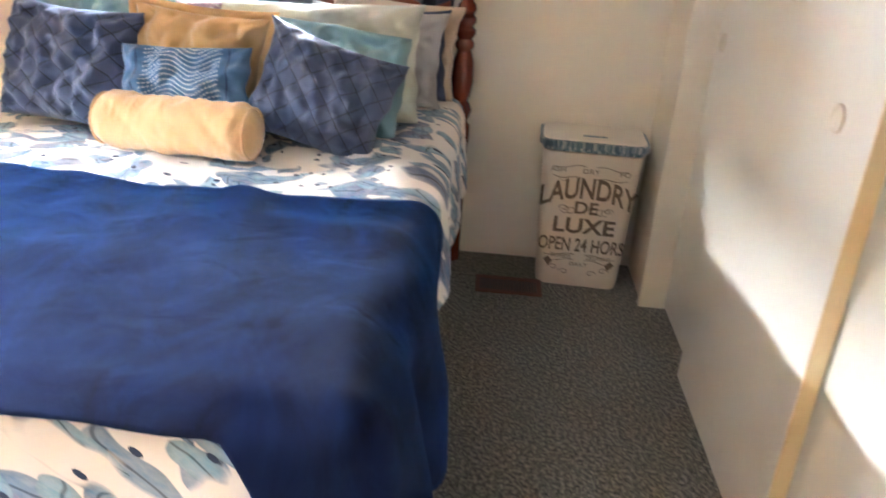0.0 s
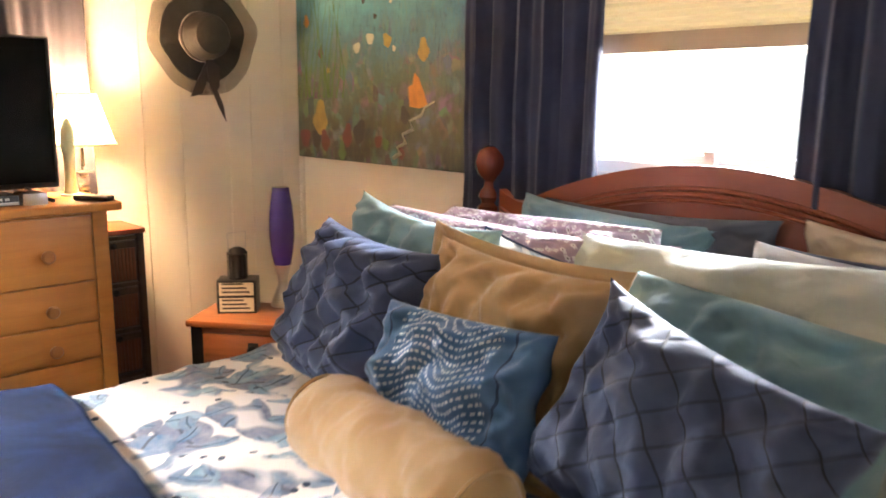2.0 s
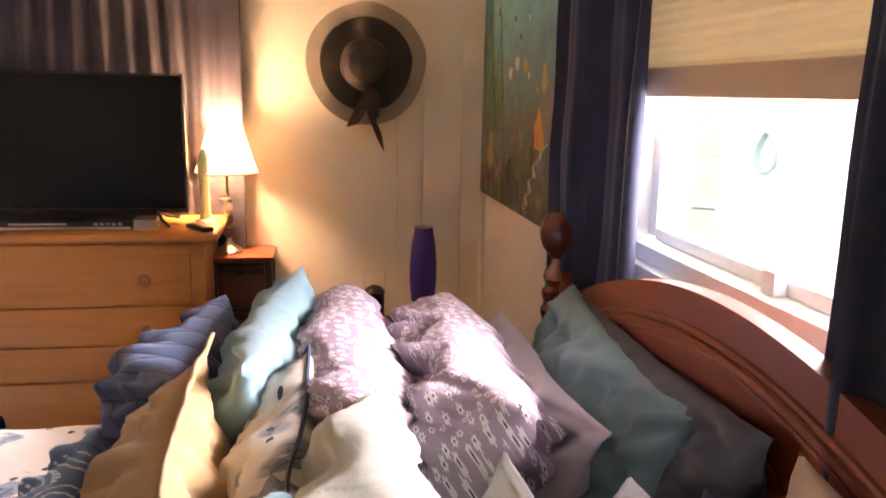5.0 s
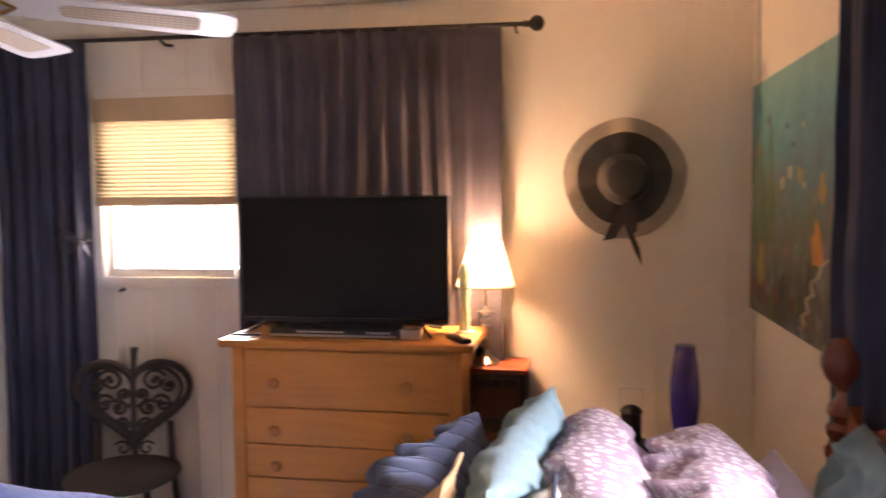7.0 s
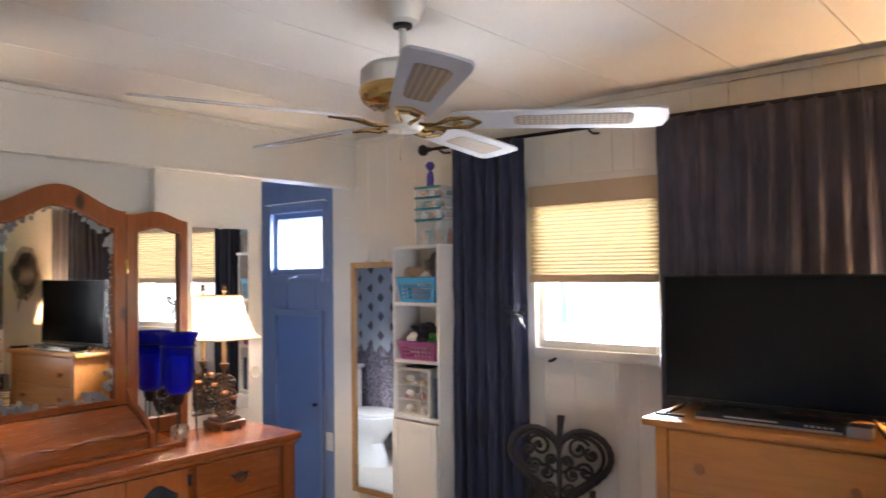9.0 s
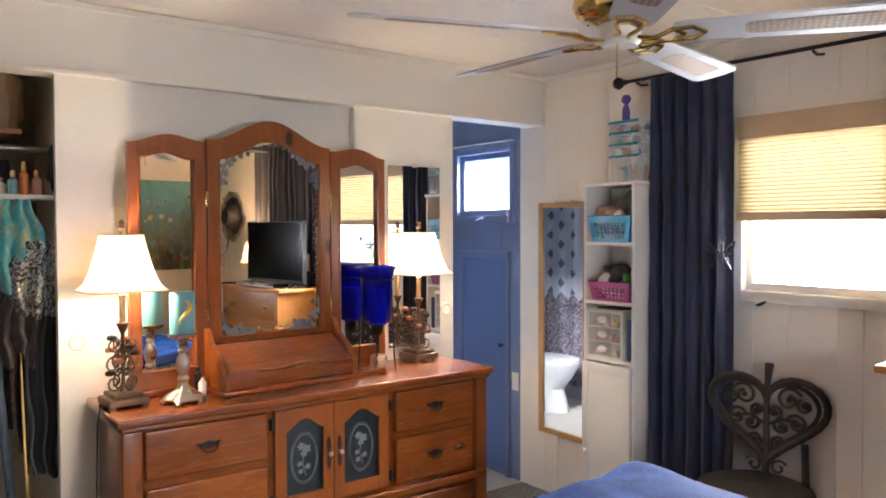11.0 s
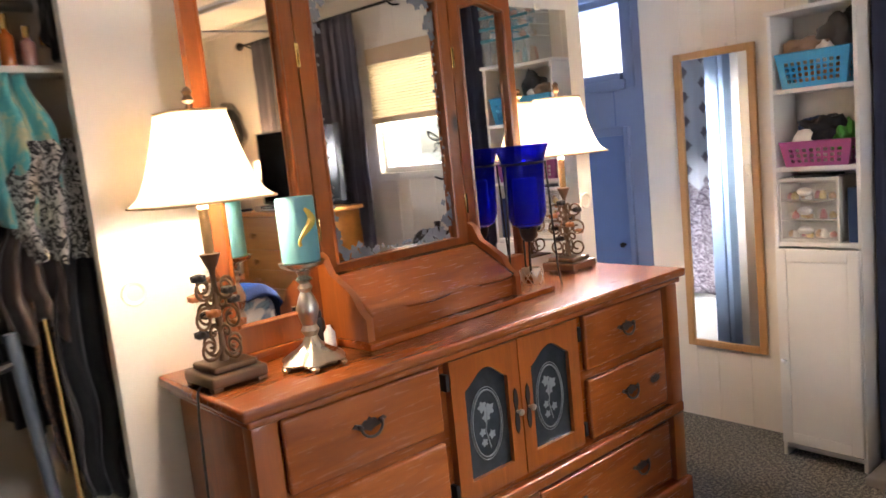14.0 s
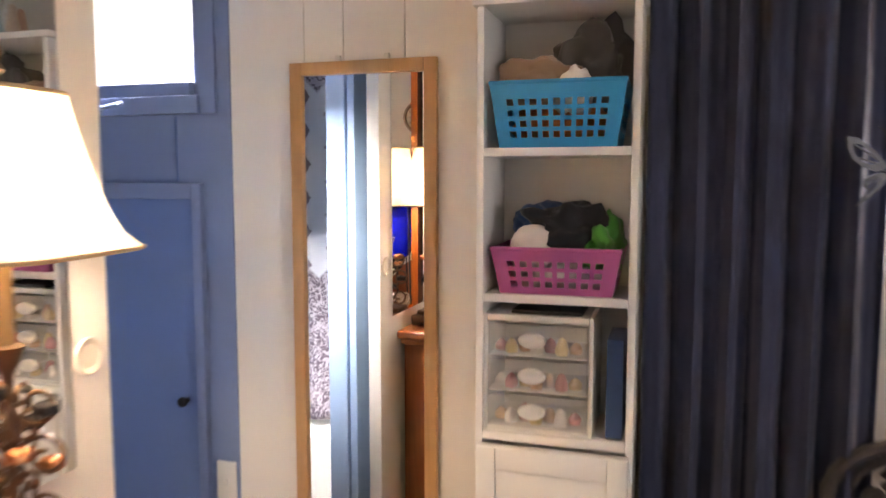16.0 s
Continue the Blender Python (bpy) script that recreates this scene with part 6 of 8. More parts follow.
for s in (-1, 1):
    for k in range(3):
        pts = [(s * (0.06 + 0.02 * k + 0.018 * math.cos(a)), -0.1195, (0.315 if k < 2 else 0.44) + 0.012 * math.sin(a) * s) for a in [i * 0.5 for i in range(11)]]
        part("flourish", T(pts, 0.0012, 4), HINK, hp)
    pts = [(s * 0.12, 0.08), (s * 0.14, 0.105), (s * 0.125, 0.12), (s * 0.105, 0.10)]
    part("banner_end", prism(pts, -0.1135, -0.110), HINK, hp)

for s in (-1, 1):
    for z0, z1 in ((0.135, 0.128), (0.112, 0.104), (0.440, 0.447), (0.488, 0.482)):
        pts = [(s * (0.02 + 0.0135 * i), -0.1085 - (z0 - 0.02) / 0.48 * 0.014 - 0.001, z0 + (z1 - z0) * i / 9 + 0.005 * math.sin(i * 0.7)) for i in range(10)]
        part("ribbon_line", T(pts, 0.0014, 4), HINK, hp)
    for cx, cz in ((0.085, 0.322), (0.10, 0.075), (0.055, 0.06)):
        pts = [(s * (cx + (0.022 - 0.0015 * i) * math.cos(0.55 * i)), -0.1215 if cz > 0.2 else -0.1125, cz + (0.014 - 0.001 * i) * math.sin(0.55 * i)) for i in range(13)]
        part("flourish", T(pts, 0.0014, 4), HINK, hp)

vent = thing("floor_vent", "dark red-brown metal floor register in the carpet", "vent", 0.315, 3.68, 0)
VENTM = plain("red_brown_metal", (0.16, 0.058, 0.038), 0.45, 0.3)
part("frame", ring_prism([(-0.135, -0.075), (0.135, -0.075), (0.135, 0.075), (-0.135, 0.075)], [(-0.115, -0.055), (0.115, -0.055), (0.115, 0.055), (-0.115, 0.055)], 0.0005, 0.007, Matrix(((1, 0, 0, 0), (0, 0, 1, 0), (0, 1, 0, 0), (0, 0, 0, 1)))), VENTM, vent)
# no hole below: a flat black sheet paints the shade under the louvres
part("duct", B(-0.115, 0.115, -0.055, 0.055, 0.0004, 0.0015), BLACKPL, vent)
for k in range(18):
    part("louvre", B(-0.108 + 0.0125 * k, -0.1045 + 0.0125 * k, -0.054, 0.054, 0.0016, 0.006), VENTM, vent)

# ---- ceiling fan ----
FANW = plain("white_fan_enamel", (0.70, 0.69, 0.64), 0.3, var=0.03)
FANBLADE = plain("grey_white_fan_blade", (0.44, 0.45, 0.47), 0.4, var=0.05)


def cane_mat():
    n = Nodes("woven_cane")
    x, y, z = n.xyz(n.coord())
    g = n.math("MULTIPLY", n.math("SINE", n.math("MULTIPLY", x, 420.0)), n.math("SINE", n.math("MULTIPLY", y, 420.0)))
    col = n.mix(n.step(g, -0.3, 0.3), (0.24, 0.17, 0.10), (0.46, 0.35, 0.23))
    col = n.mix(n.step(n.math("SINE", n.math("MULTIPLY", y, 420.0)), -0.2, 0.9), tint((0.26, 0.19, 0.12), 0.8), col)
    n.bump(g, 0.5, 0.002)
    return n.done(col, 0.6)


CANE = cane_mat()
FX, FY, FZ = -1.21, 1.93, 1.985
fan = thing("ceiling_fan", "white and brass ceiling fan with cane-inset blades, at rest", "ceiling fan", FX, FY, CZ)
zb = FZ - CZ
part("canopy", L([(0.0, -0.002), (0.066, -0.002), (0.066, -0.012), (0.060, -0.03), (0.045, -0.066), (0.028, -0.074)], 28), FANW, fan)
part("canopy_ring", L([(0.0275, -0.0745), (0.026, -0.084), (0.011, -0.087)], 20), IRON, fan)
part("downrod", L([(0.010, -0.087), (0.010, zb + 0.134)], 14), FANW, fan)
part("motor_housing", L([(0.012, zb + 0.135), (0.10, zb + 0.130), (0.116, zb + 0.115), (0.118, zb + 0.070), (0.0, zb + 0.068)], 36), FANW, fan)
part("brass_band", L([(0.1182, zb + 0.0695), (0.121, zb + 0.056), (0.112, zb + 0.032), (0.095, zb + 0.02), (0.05, zb + 0.008), (0, zb + 0.008)], 36), BRASS, fan)
part("switch_housing", L([(0.052, zb + 0.006), (0.054, zb - 0.01), (0.052, zb - 0.040), (0.044, zb - 0.048), (0, zb - 0.050)], 28), FANW, fan)
# dark rods laid on the band paint the shade inside vent slots
for k in range(10):
    a = 2 * math.pi * k / 10
    part("vent_slot", T([(0.113 * math.cos(a), 0.113 * math.sin(a), zb + 0.040), (0.085 * math.cos(a), 0.085 * math.sin(a), zb + 0.018)], 0.004, 5), IRON, fan)
for k in range(5):
    m = pose(0, 0, zb - 0.020, -1.7, 0, 0) @ pose(0, 0, 0, 0, 0, 121.0 + 72 * k) @ pose(0.240, 0, 0, -11, 0, 0)
    outline = [(-0.105, -0.042), (-0.09, -0.052), (-0.04, -0.056), (0.40, -0.071), (0.43, -0.067), (0.448, -0.058), (0.456, -0.02), (0.456, 0.02), (0.448, 0.058), (0.43, 0.067), (0.40, 0.071), (-0.04, 0.056), (-0.09, 0.052), (-0.105, 0.042)]
    xy = Matrix(((1, 0, 0, 0), (0, 0, 1, 0), (0, 1, 0, 0), (0, 0, 0, 1)))
    blade = part("blade", prism(outline, -0.003, 0.003, xy), FANBLADE, fan, "grey-white blade with cane inset")
    blade.matrix_basis = m
    ins = [(0.06, -0.020), (0.068, -0.029), (0.08, -0.032), (0.345, -0.040), (0.36, -0.037), (0.368, -0.026), (0.368, 0.026), (0.36, 0.037), (0.345, 0.040), (0.08, 0.032), (0.068, 0.029), (0.06, 0.020)]
    part("cane_inset", prism(ins, -0.0042, 0.0042, xy), CANE, blade, "woven cane inset")
    arm = bmesh.new()
    for s in (-1, 1):
        tube(arm, [(-0.215, s * 0.010, 0.026), (-0.195, s * 0.016, -0.014), (-0.15, s * 0.012, -0.018), (-0.11, s * 0.030, -0.008), (-0.06, s * 0.034, -0.006)], 0.0055, 6)
    tube(arm, [(-0.11, -0.034, -0.007), (-0.08, 0, -0.007), (-0.11, 0.034, -0.007)], 0.005, 6)
    tube(arm, [(-0.06, -0.034, -0.006), (-0.03, 0, -0.006), (-0.06, 0.034, -0.006)], 0.005, 6)
    ar = part("blade_arm", arm, BRASS, fan, "polished brass blade arm")
    ar.matrix_basis = m
part("pull_chain", T([(0.035, 0.02, zb - 0.04), (0.036, 0.02, zb - 0.10), (0.036, 0.02, zb - 0.135)], 0.0018, 5), BRASS, fan)

# ---- pillows ----
def pillow(label, x, y, z, w, h, t, material, lean=15, yaw=0, roll=0, seed=0.0, flange=0.0, pinch=0.10, piping=None, name="pillow", fat=0.52, bunch=0.0):
    """A stuffed pillow on its lower edge, leaning back by lean degrees and turned in its plane by roll."""
    p = thing(name, label, "pillow")
    p.matrix_basis = pose(x, y, z, -lean, 0, yaw) @ pose(0, 0, h / 2, 0, roll, 0)

    def outline(u, v):
        kx = 1 - pinch * (1 - v * v) * abs(u) ** 3
        kz = 1 - pinch * (1 - u * u) * abs(v) ** 3
        return u * w / 2 * kx, v * h / 2 * kz
    bm = bmesh.new()
    n = 56
    for s in (-1, 1):
        g = []
        for i in range(n + 1):
            row = []
            for j in range(n + 1):
                u, v = -1 + 2 * i / n, -1 + 2 * j / n
                e = (max(0.0, 1 - abs(u) ** 2.6) * max(0.0, 1 - abs(v) ** 2.6)) ** fat
                px, pz = outline(u, v)
                sag = 0.03 * h * (1 - v) * (1 - u * u)
                edge = min(1 - abs(u), 1 - abs(v))
                crease = 1 - min(1.0, 5 * abs(wob(u * 2.4 + seed, v * 1.5 + 0.6 * u, seed + 21)))
                wr = (0.026 * t / 0.14 * (wob(u * 2.2 + seed, v * 2.2, seed) + wob(u * 5 + seed, v * 3.5, seed + 4)) - 0.011 * crease) * min(1, edge * 4)
                wr += 0.004 * math.sin(18 * (u + v * s) + 4 * wob(u * 2, v * 2, seed)) * max(0, 1 - edge * 3) * min(1, edge * 8)
                ridge = 1 - min(1.0, 6 * abs(wob(u * 3.5 + seed, v * 2.6 - u, seed + 40)))
                wr += 0.007 * ridge * ridge * min(1, edge * 5)
                cu, cv = 1 - abs(u), 1 - abs(v)
                ang, dist = math.atan2(cv, cu + 0.02), math.hypot(cu, cv)
                gather = math.sin(11 * ang + seed * 1.7 + (1 if u > 0 else 3) + (2 if v > 0 else 5) + 1.5 * wob(u * 2, v * 2, seed + 60))
                wr += 0.0065 * t / 0.13 * gather * max(0.0, 1 - dist / 1.25) * min(1, dist * 4) * min(1, edge * 6)
                if bunch:
                    f1 = 1 - min(1.0, 3.2 * abs(wob(u * 2.0 + seed, v * 1.4 + 0.9 * u, seed + 70)))
                    f2 = 1 - min(1.0, 4.0 * abs(wob(u * 3.4 - v, v * 2.2 + seed, seed + 80)))
                    wr += bunch * (0.045 * f1 * f1 - 0.035 * f2 * f2) * min(1, edge * 3)
                row.append(bm.verts.new((px + 0.012 * wob(v * 3, u, seed + 1), s * (t / 2 * e + wr * (e > 0.05)) + 0.02 * wob(u * 1.3, v * 1.3, seed + 8), pz - sag * 0.4)))
            g.append(row)
        for i in range(n):
            for j in range(n):
                bm.faces.new((g[i][j], g[i + 1][j], g[i + 1][j + 1], g[i][j + 1]))
    bmesh.ops.remove_doubles(bm, verts=bm.verts, dist=0.0008)
    part("cover", bm, material, p, smooth=80)
    if flange:
        rim = []
        for i in range(80):
            q = i / 80 * 4
            u, v = [(-1 + 2 * (q % 1), -1), (1, -1 + 2 * (q % 1)), (1 - 2 * (q % 1), 1), (-1, 1 - 2 * (q % 1))][int(q)]
            rim.append(((u, v), outline(u, v)))
        b2 = bmesh.new()
        inner = [b2.verts.new((a[0] * 0.985, 0.02 * wob(uv[0] * 1.3, uv[1] * 1.3, seed + 8), a[1] * 0.985)) for uv, a in rim]
        outer = [b2.verts.new((a[0] + flange * uv[0], 0.02 * wob(uv[0] * 1.3, uv[1] * 1.3, seed + 8) + 0.006 * wob(uv[0] * 6, uv[1] * 6, seed), a[1] + flange * uv[1])) for uv, a in rim]
        for i in range(80):
            j = (i + 1) % 80
            b2.faces.new((inner[i], inner[j], outer[j], outer[i]))
        part("flange", b2, material, p, solid=0.006, smooth=80)
    if piping is not None:
        pts = []
        for i in range(80):
            q = i / 80 * 4
            u, v = [(-1 + 2 * (q % 1), -1), (1, -1 + 2 * (q % 1)), (1 - 2 * (q % 1), 1), (-1, 1 - 2 * (q % 1))][int(q)]
            ox, oz = outline(u, v)
            pts.append((ox, 0.02 * wob(u * 1.3, v * 1.3, seed + 8), oz))
        part("piping", T(pts, 0.0035, 5, closed=True), piping, p)
    return p


def quilted(name, c, c2):
    """Satin cloth quilted in diamonds."""
    n = Nodes(name)
    v = n.coord()
    x, y, z = n.xyz(v)
    a = n.math("ABSOLUTE", n.math("SINE", n.math("MULTIPLY", n.math("ADD", x, z), 48.0)))
    b = n.math("ABSOLUTE", n.math("SINE", n.math("MULTIPLY", n.math("SUBTRACT", x, z), 48.0)))
    q = n.math("MINIMUM", a, b)
    soft = n.math("POWER", q, 0.5)
    col = n.mix(n.noise(v, 9, 4), c, c2)
    col = n.mix(n.step(q, 0.13, 0.05), col, tint(c, 0.20))
    h = n.math("ADD", soft, n.math("MULTIPLY", n.noise(v, 12, 4, 0.6, 0.8), 0.8))
    n.bump(h, 0.35, 0.010)
    return n.done(col, 0.62, Sheen_Weight=0.3, Sheen_Tint=(0.5, 0.65, 1.0))


def daisy():
    """Lilac cotton with small white daisies that have dark centres."""
    n = Nodes("lilac_daisy_cotton")
    v0 = n.coord()
    x, y, z = n.xyz(v0)
    c3 = n.node("CombineXYZ")
    n.put(c3.inputs[0], x)
    n.put(c3.inputs[1], n.math("ADD", z, n.math("MULTIPLY", y, 0.8)))
    vo = n.node("TexVoronoi")
    vo.voronoi_dimensions = "2D"
    n.put(vo.inputs["Vector"], c3.outputs[0])
    vo.inputs["Scale"].default_value, vo.inputs["Randomness"].default_value = 52, 0.75
    lx, ly, _ = n.xyz(n.vmath("SUBTRACT", c3.outputs[0], vo.outputs["Position"]))
    pet = n.math("MULTIPLY_ADD", n.math("COSINE", n.math("MULTIPLY", n.math("ARCTAN2", ly, lx), 6.0)), 0.06, 0.30)
    col = n.mix(n.noise(v0, 6), (0.36, 0.27, 0.36), (0.45, 0.35, 0.44))
    d = vo.outputs["Distance"]
    col = n.mix(n.math("LESS_THAN", d, pet), col, (0.78, 0.76, 0.78))
    col = n.mix(n.math("LESS_THAN", d, 0.09), col, (0.10, 0.05, 0.08))
    n.bump(n.noise(v0, 13, 5, 0.6, 1.0), 0.7, 0.014)
    return n.done(col, 0.8)


def stitched():
    """Blue cotton with rows of white running stitch in waves across the middle."""
    n = Nodes("blue_stitched_cotton")
    v = n.coord()
    x, y, z = n.xyz(v)
    wave = n.math("ADD", z, n.math("MULTIPLY", n.math("SINE", n.math("MULTIPLY", x, 42.0)), 0.017))
    row = n.math("GREATER_THAN", n.math("SINE", n.math("MULTIPLY", wave, 470.0)), 0.45)
    dash = n.math("GREATER_THAN", n.math("SINE", n.math("ADD", n.math("MULTIPLY", x, 800.0), n.math("MULTIPLY", n.math("FLOOR", n.math("MULTIPLY", wave, 74.8)), 2.0))), -0.35)
    mid = n.math("LESS_THAN", n.math("ABSOLUTE", x), 0.11)
    col = n.mix(n.noise(v, 8), (0.050, 0.12, 0.24), (0.070, 0.16, 0.30))
    col = n.mix(n.math("MULTIPLY", n.math("MULTIPLY", row, dash), mid), col, (0.55, 0.62, 0.66))
    seam = n.math("LESS_THAN", n.math("ABSOLUTE", n.math("SUBTRACT", n.math("ABSOLUTE", x), 0.13)), 0.002)
    col = n.mix(seam, col, (0.02, 0.05, 0.11))
    n.bump(n.noise(v, 500, 2), 0.3, 0.002)
    return n.done(col, 0.8, Sheen_Weight=0.15)


QUILT = quilted("navy_quilted_satin", (0.042, 0.060, 0.12), (0.072, 0.100, 0.185))
TAN = cloth("mustard_tan_velvet", (0.55, 0.34, 0.15), (0.63, 0.41, 0.19), sheen=0.35, wrinkle=0.6)
TEALC = cloth("teal_cotton", (0.19, 0.34, 0.40), (0.23, 0.40, 0.45), wrinkle=0.6)
MINT = cloth("pale_mint_linen", (0.54, 0.58, 0.50), (0.62, 0.64, 0.56), wrinkle=0.75)
SLATE = cloth("slate_grey_cotton", (0.085, 0.095, 0.12))
NAVYC = cloth("navy_cotton", (0.025, 0.045, 0.11))
GREYC = cloth("light_grey_cotton", (0.42, 0.40, 0.40))
BEIGEC = cloth("warm_beige_cotton", (0.58, 0.47, 0.35))
LAVC = cloth("pale_lavender_cotton", (0.60, 0.56, 0.66))
LACE = cloth("white_lace_cotton", (0.72, 0.72, 0.68), wrinkle=0.6)
DAISY = daisy()
FLORAL2 = leafy("floral_cushion_cotton", (0.66, 0.63, 0.55), ((0.035, 0.06, 0.10), (0.07, 0.10, 0.13), (0.10, 0.14, 0.16)), scale=7.0)
PILE = 0.732
pillow("navy diamond-quilted satin pillow leaning on the pile", -1.095, 3.025, PILE, 0.43, 0.36, 0.20, QUILT, 18, -5, 3, 1.3, bunch=0.04)
pillow("navy diamond-quilted satin pillow slumped to one side", -0.305, 2.985, PILE - 0.012, 0.43, 0.335, 0.18, QUILT, 22, 4, 17, 2.7, pinch=0.12, bunch=0.05)
pillow("mustard tan pillow with a flanged edge", -0.715, 3.045, PILE, 0.42, 0.37, 0.15, TAN, 20, 2, 4, 4.1, flange=0.022)
pillow("small blue cushion embroidered with white wave stitching", -0.695, 2.925, PILE, 0.38, 0.280, 0.13, stitched(), 22, 2, -2, 6.0, pinch=0.05, name="cushion")
pillow("white floral cushion with dark piping behind the tan pillow", -0.74, 3.20, PILE, 0.44, 0.35, 0.12, FLORAL2, 20, 0, 7, 7.2, piping=NAVYC, name="cushion")
pillow("teal cotton pillow standing behind the quilted one", -1.10, 3.17, PILE, 0.56, 0.40, 0.15, TEALC, 16, -6, 3, 8.5, pinch=0.14, bunch=0.12)
pillow("teal cotton pillow tucked in front of the mint one", -0.325, 3.165, PILE, 0.46, 0.335, 0.18, TEALC, 24, 2, 6, 9.1, pinch=0.0, fat=0.40, bunch=0.10)
pillow("long pale mint linen pillow", -0.40, 3.31, PILE, 0.69, 0.385, 0.21, MINT, 18, 1, -2, 10.4, flange=0.0, pinch=0.05, fat=0.46, bunch=0.10)
pillow("lilac daisy-print pillow bunched upright", -1.03, 3.35, PILE, 0.64, 0.355, 0.23, DAISY, 10, 2, 1, 11.8, pinch=0.02, fat=0.34, bunch=0.9)
pillow("lilac daisy-print pillow bunched upright", -1.0, 3.505, PILE, 0.66, 0.36, 0.22, DAISY, 18, -3, -2, 12.9, pinch=0.02, fat=0.34, bunch=0.8)
pillow("pale lavender pillow in the pile", -1.0, 3.62, PILE, 0.62, 0.32, 0.12, LAVC, 22, 0, 0, 13.3)
pillow("white lace-edged cotton pillow in the pile", -0.38, 3.50, PILE, 0.54, 0.30, 0.15, LACE, 20, 3, -2, 14.2, flange=0.015, bunch=0.15)
pillow("teal pillow leaning on the headboard", -0.98, 3.72, PILE, 0.64, 0.38, 0.15, TEALC, 26, 0, 3, 15.7, bunch=0.15)
pillow("slate grey pillow against the headboard", -0.86, 3.835, PILE, 0.70, 0.36, 0.10, SLATE, 8, 0, -1, 16.1)
pillow("light grey pillow at the edge of the bed", -0.25, 3.61, PILE, 0.50, 0.345, 0.13, GREYC, 14, 2, 2, 17.4, bunch=0.15)
pillow("navy pillow at the edge of the bed", -0.24, 3.71, PILE, 0.50, 0.335, 0.12, NAVYC, 12, 0, -1, 18.6)
pillow("warm beige pillow against the headboard", -0.22, 3.81, PILE, 0.52, 0.36, 0.13, BEIGEC, 8, -2, 4, 19.9, bunch=0.15)

bl = thing("bolster", "mustard tan velvet bolster with round piped ends", "pillow", -0.66, 2.825, PILE + 0.078, rz=-6)
bm = bmesh.new()
rings = []
for i in range(81):
    u = i / 80
    x = -0.215 + 0.43 * u
    e = min(u, 1 - u)
    rr = 0.080 * min(1.0, 0.86 + 0.14 * min(1, e * 14)) * (1 + 0.03 * math.sin(5 * u * math.pi))
    ring = []
    for k in range(36):
        a = 2 * math.pi * k / 36
        w = 1 - 0.085 * (1 - min(1.0, 5 * abs(wob(u * 5 + 0.9 * math.sin(a), math.cos(a) * 1.6, 9.1)))) ** 2 + 0.05 * (1 - min(1.0, 4 * abs(wob(u * 9 - 0.7 * math.sin(a), math.cos(a) * 1.3, 17.3)))) ** 2 + 0.075 * wob(u * 7 + math.sin(a), math.cos(a) * 1.5, 3.3) + 0.02 * math.sin(26 * u + 3 * a) * wob(u * 4, math.cos(a), 7.0)
        ring.append(bm.verts.new((x, rr * w * math.cos(a), rr * w * 0.97 * math.sin(a))))
    rings.append(ring)
for p, q in zip(rings, rings[1:]):
    for k in range(36):
        bm.faces.new((p[k], p[(k + 1) % 36], q[(k + 1) % 36], q[k]))
for ring, s in ((rings[0], -1), (rings[-1], 1)):
    prev = ring
    for rr, off in ((0.070, 0.010), (0.045, 0.016), (0.015, 0.019)):
        cur = [bm.verts.new((v.co.x * 0 + s * (0.215 + off), v.co.y * rr / 0.084, v.co.z * rr / 0.084)) for v in ring]
        for k in range(36):
            bm.faces.new((prev[k], prev[(k + 1) % 36], cur[(k + 1) % 36], cur[k]))
        prev = cur
    bm.faces.new(prev)
part("cover", bm, TAN, bl, smooth=80)
for s in (-1, 1):
    part("piping", T([(s * 0.216, 0.071 * math.cos(2 * math.pi * k / 36), 0.069 * math.sin(2 * math.pi * k / 36)) for k in range(36)], 0.0035, 5, closed=True), TAN, bl)

# ---- wicker heart chair ----
WICKER = plain("dark_wicker", (0.030, 0.022, 0.018), 0.55, var=0.4, scale=60, grain=250, bump=0.8, dist=0.004)
ch = thing("wicker_chair", "dark wicker chair with heart-shaped scrollwork back", "chair", -2.482, 1.572, 0, rz=10)
ch.matrix_basis = ch.matrix_basis @ Matrix.Diagonal((1, 1.0, 0.95, 1))


def heart(k, x):
    pts = []
    for i in range(96):
        t = 2 * math.pi * i / 96
        hx = 16 * math.sin(t) ** 3 / 16
        hz = (13 * math.cos(t) - 5 * math.cos(2 * t) - 2 * math.cos(3 * t) - math.cos(4 * t)) / 17
        pts.append((x, 0.225 * k * hx, 0.745 + 0.215 * k * hz))
    return pts


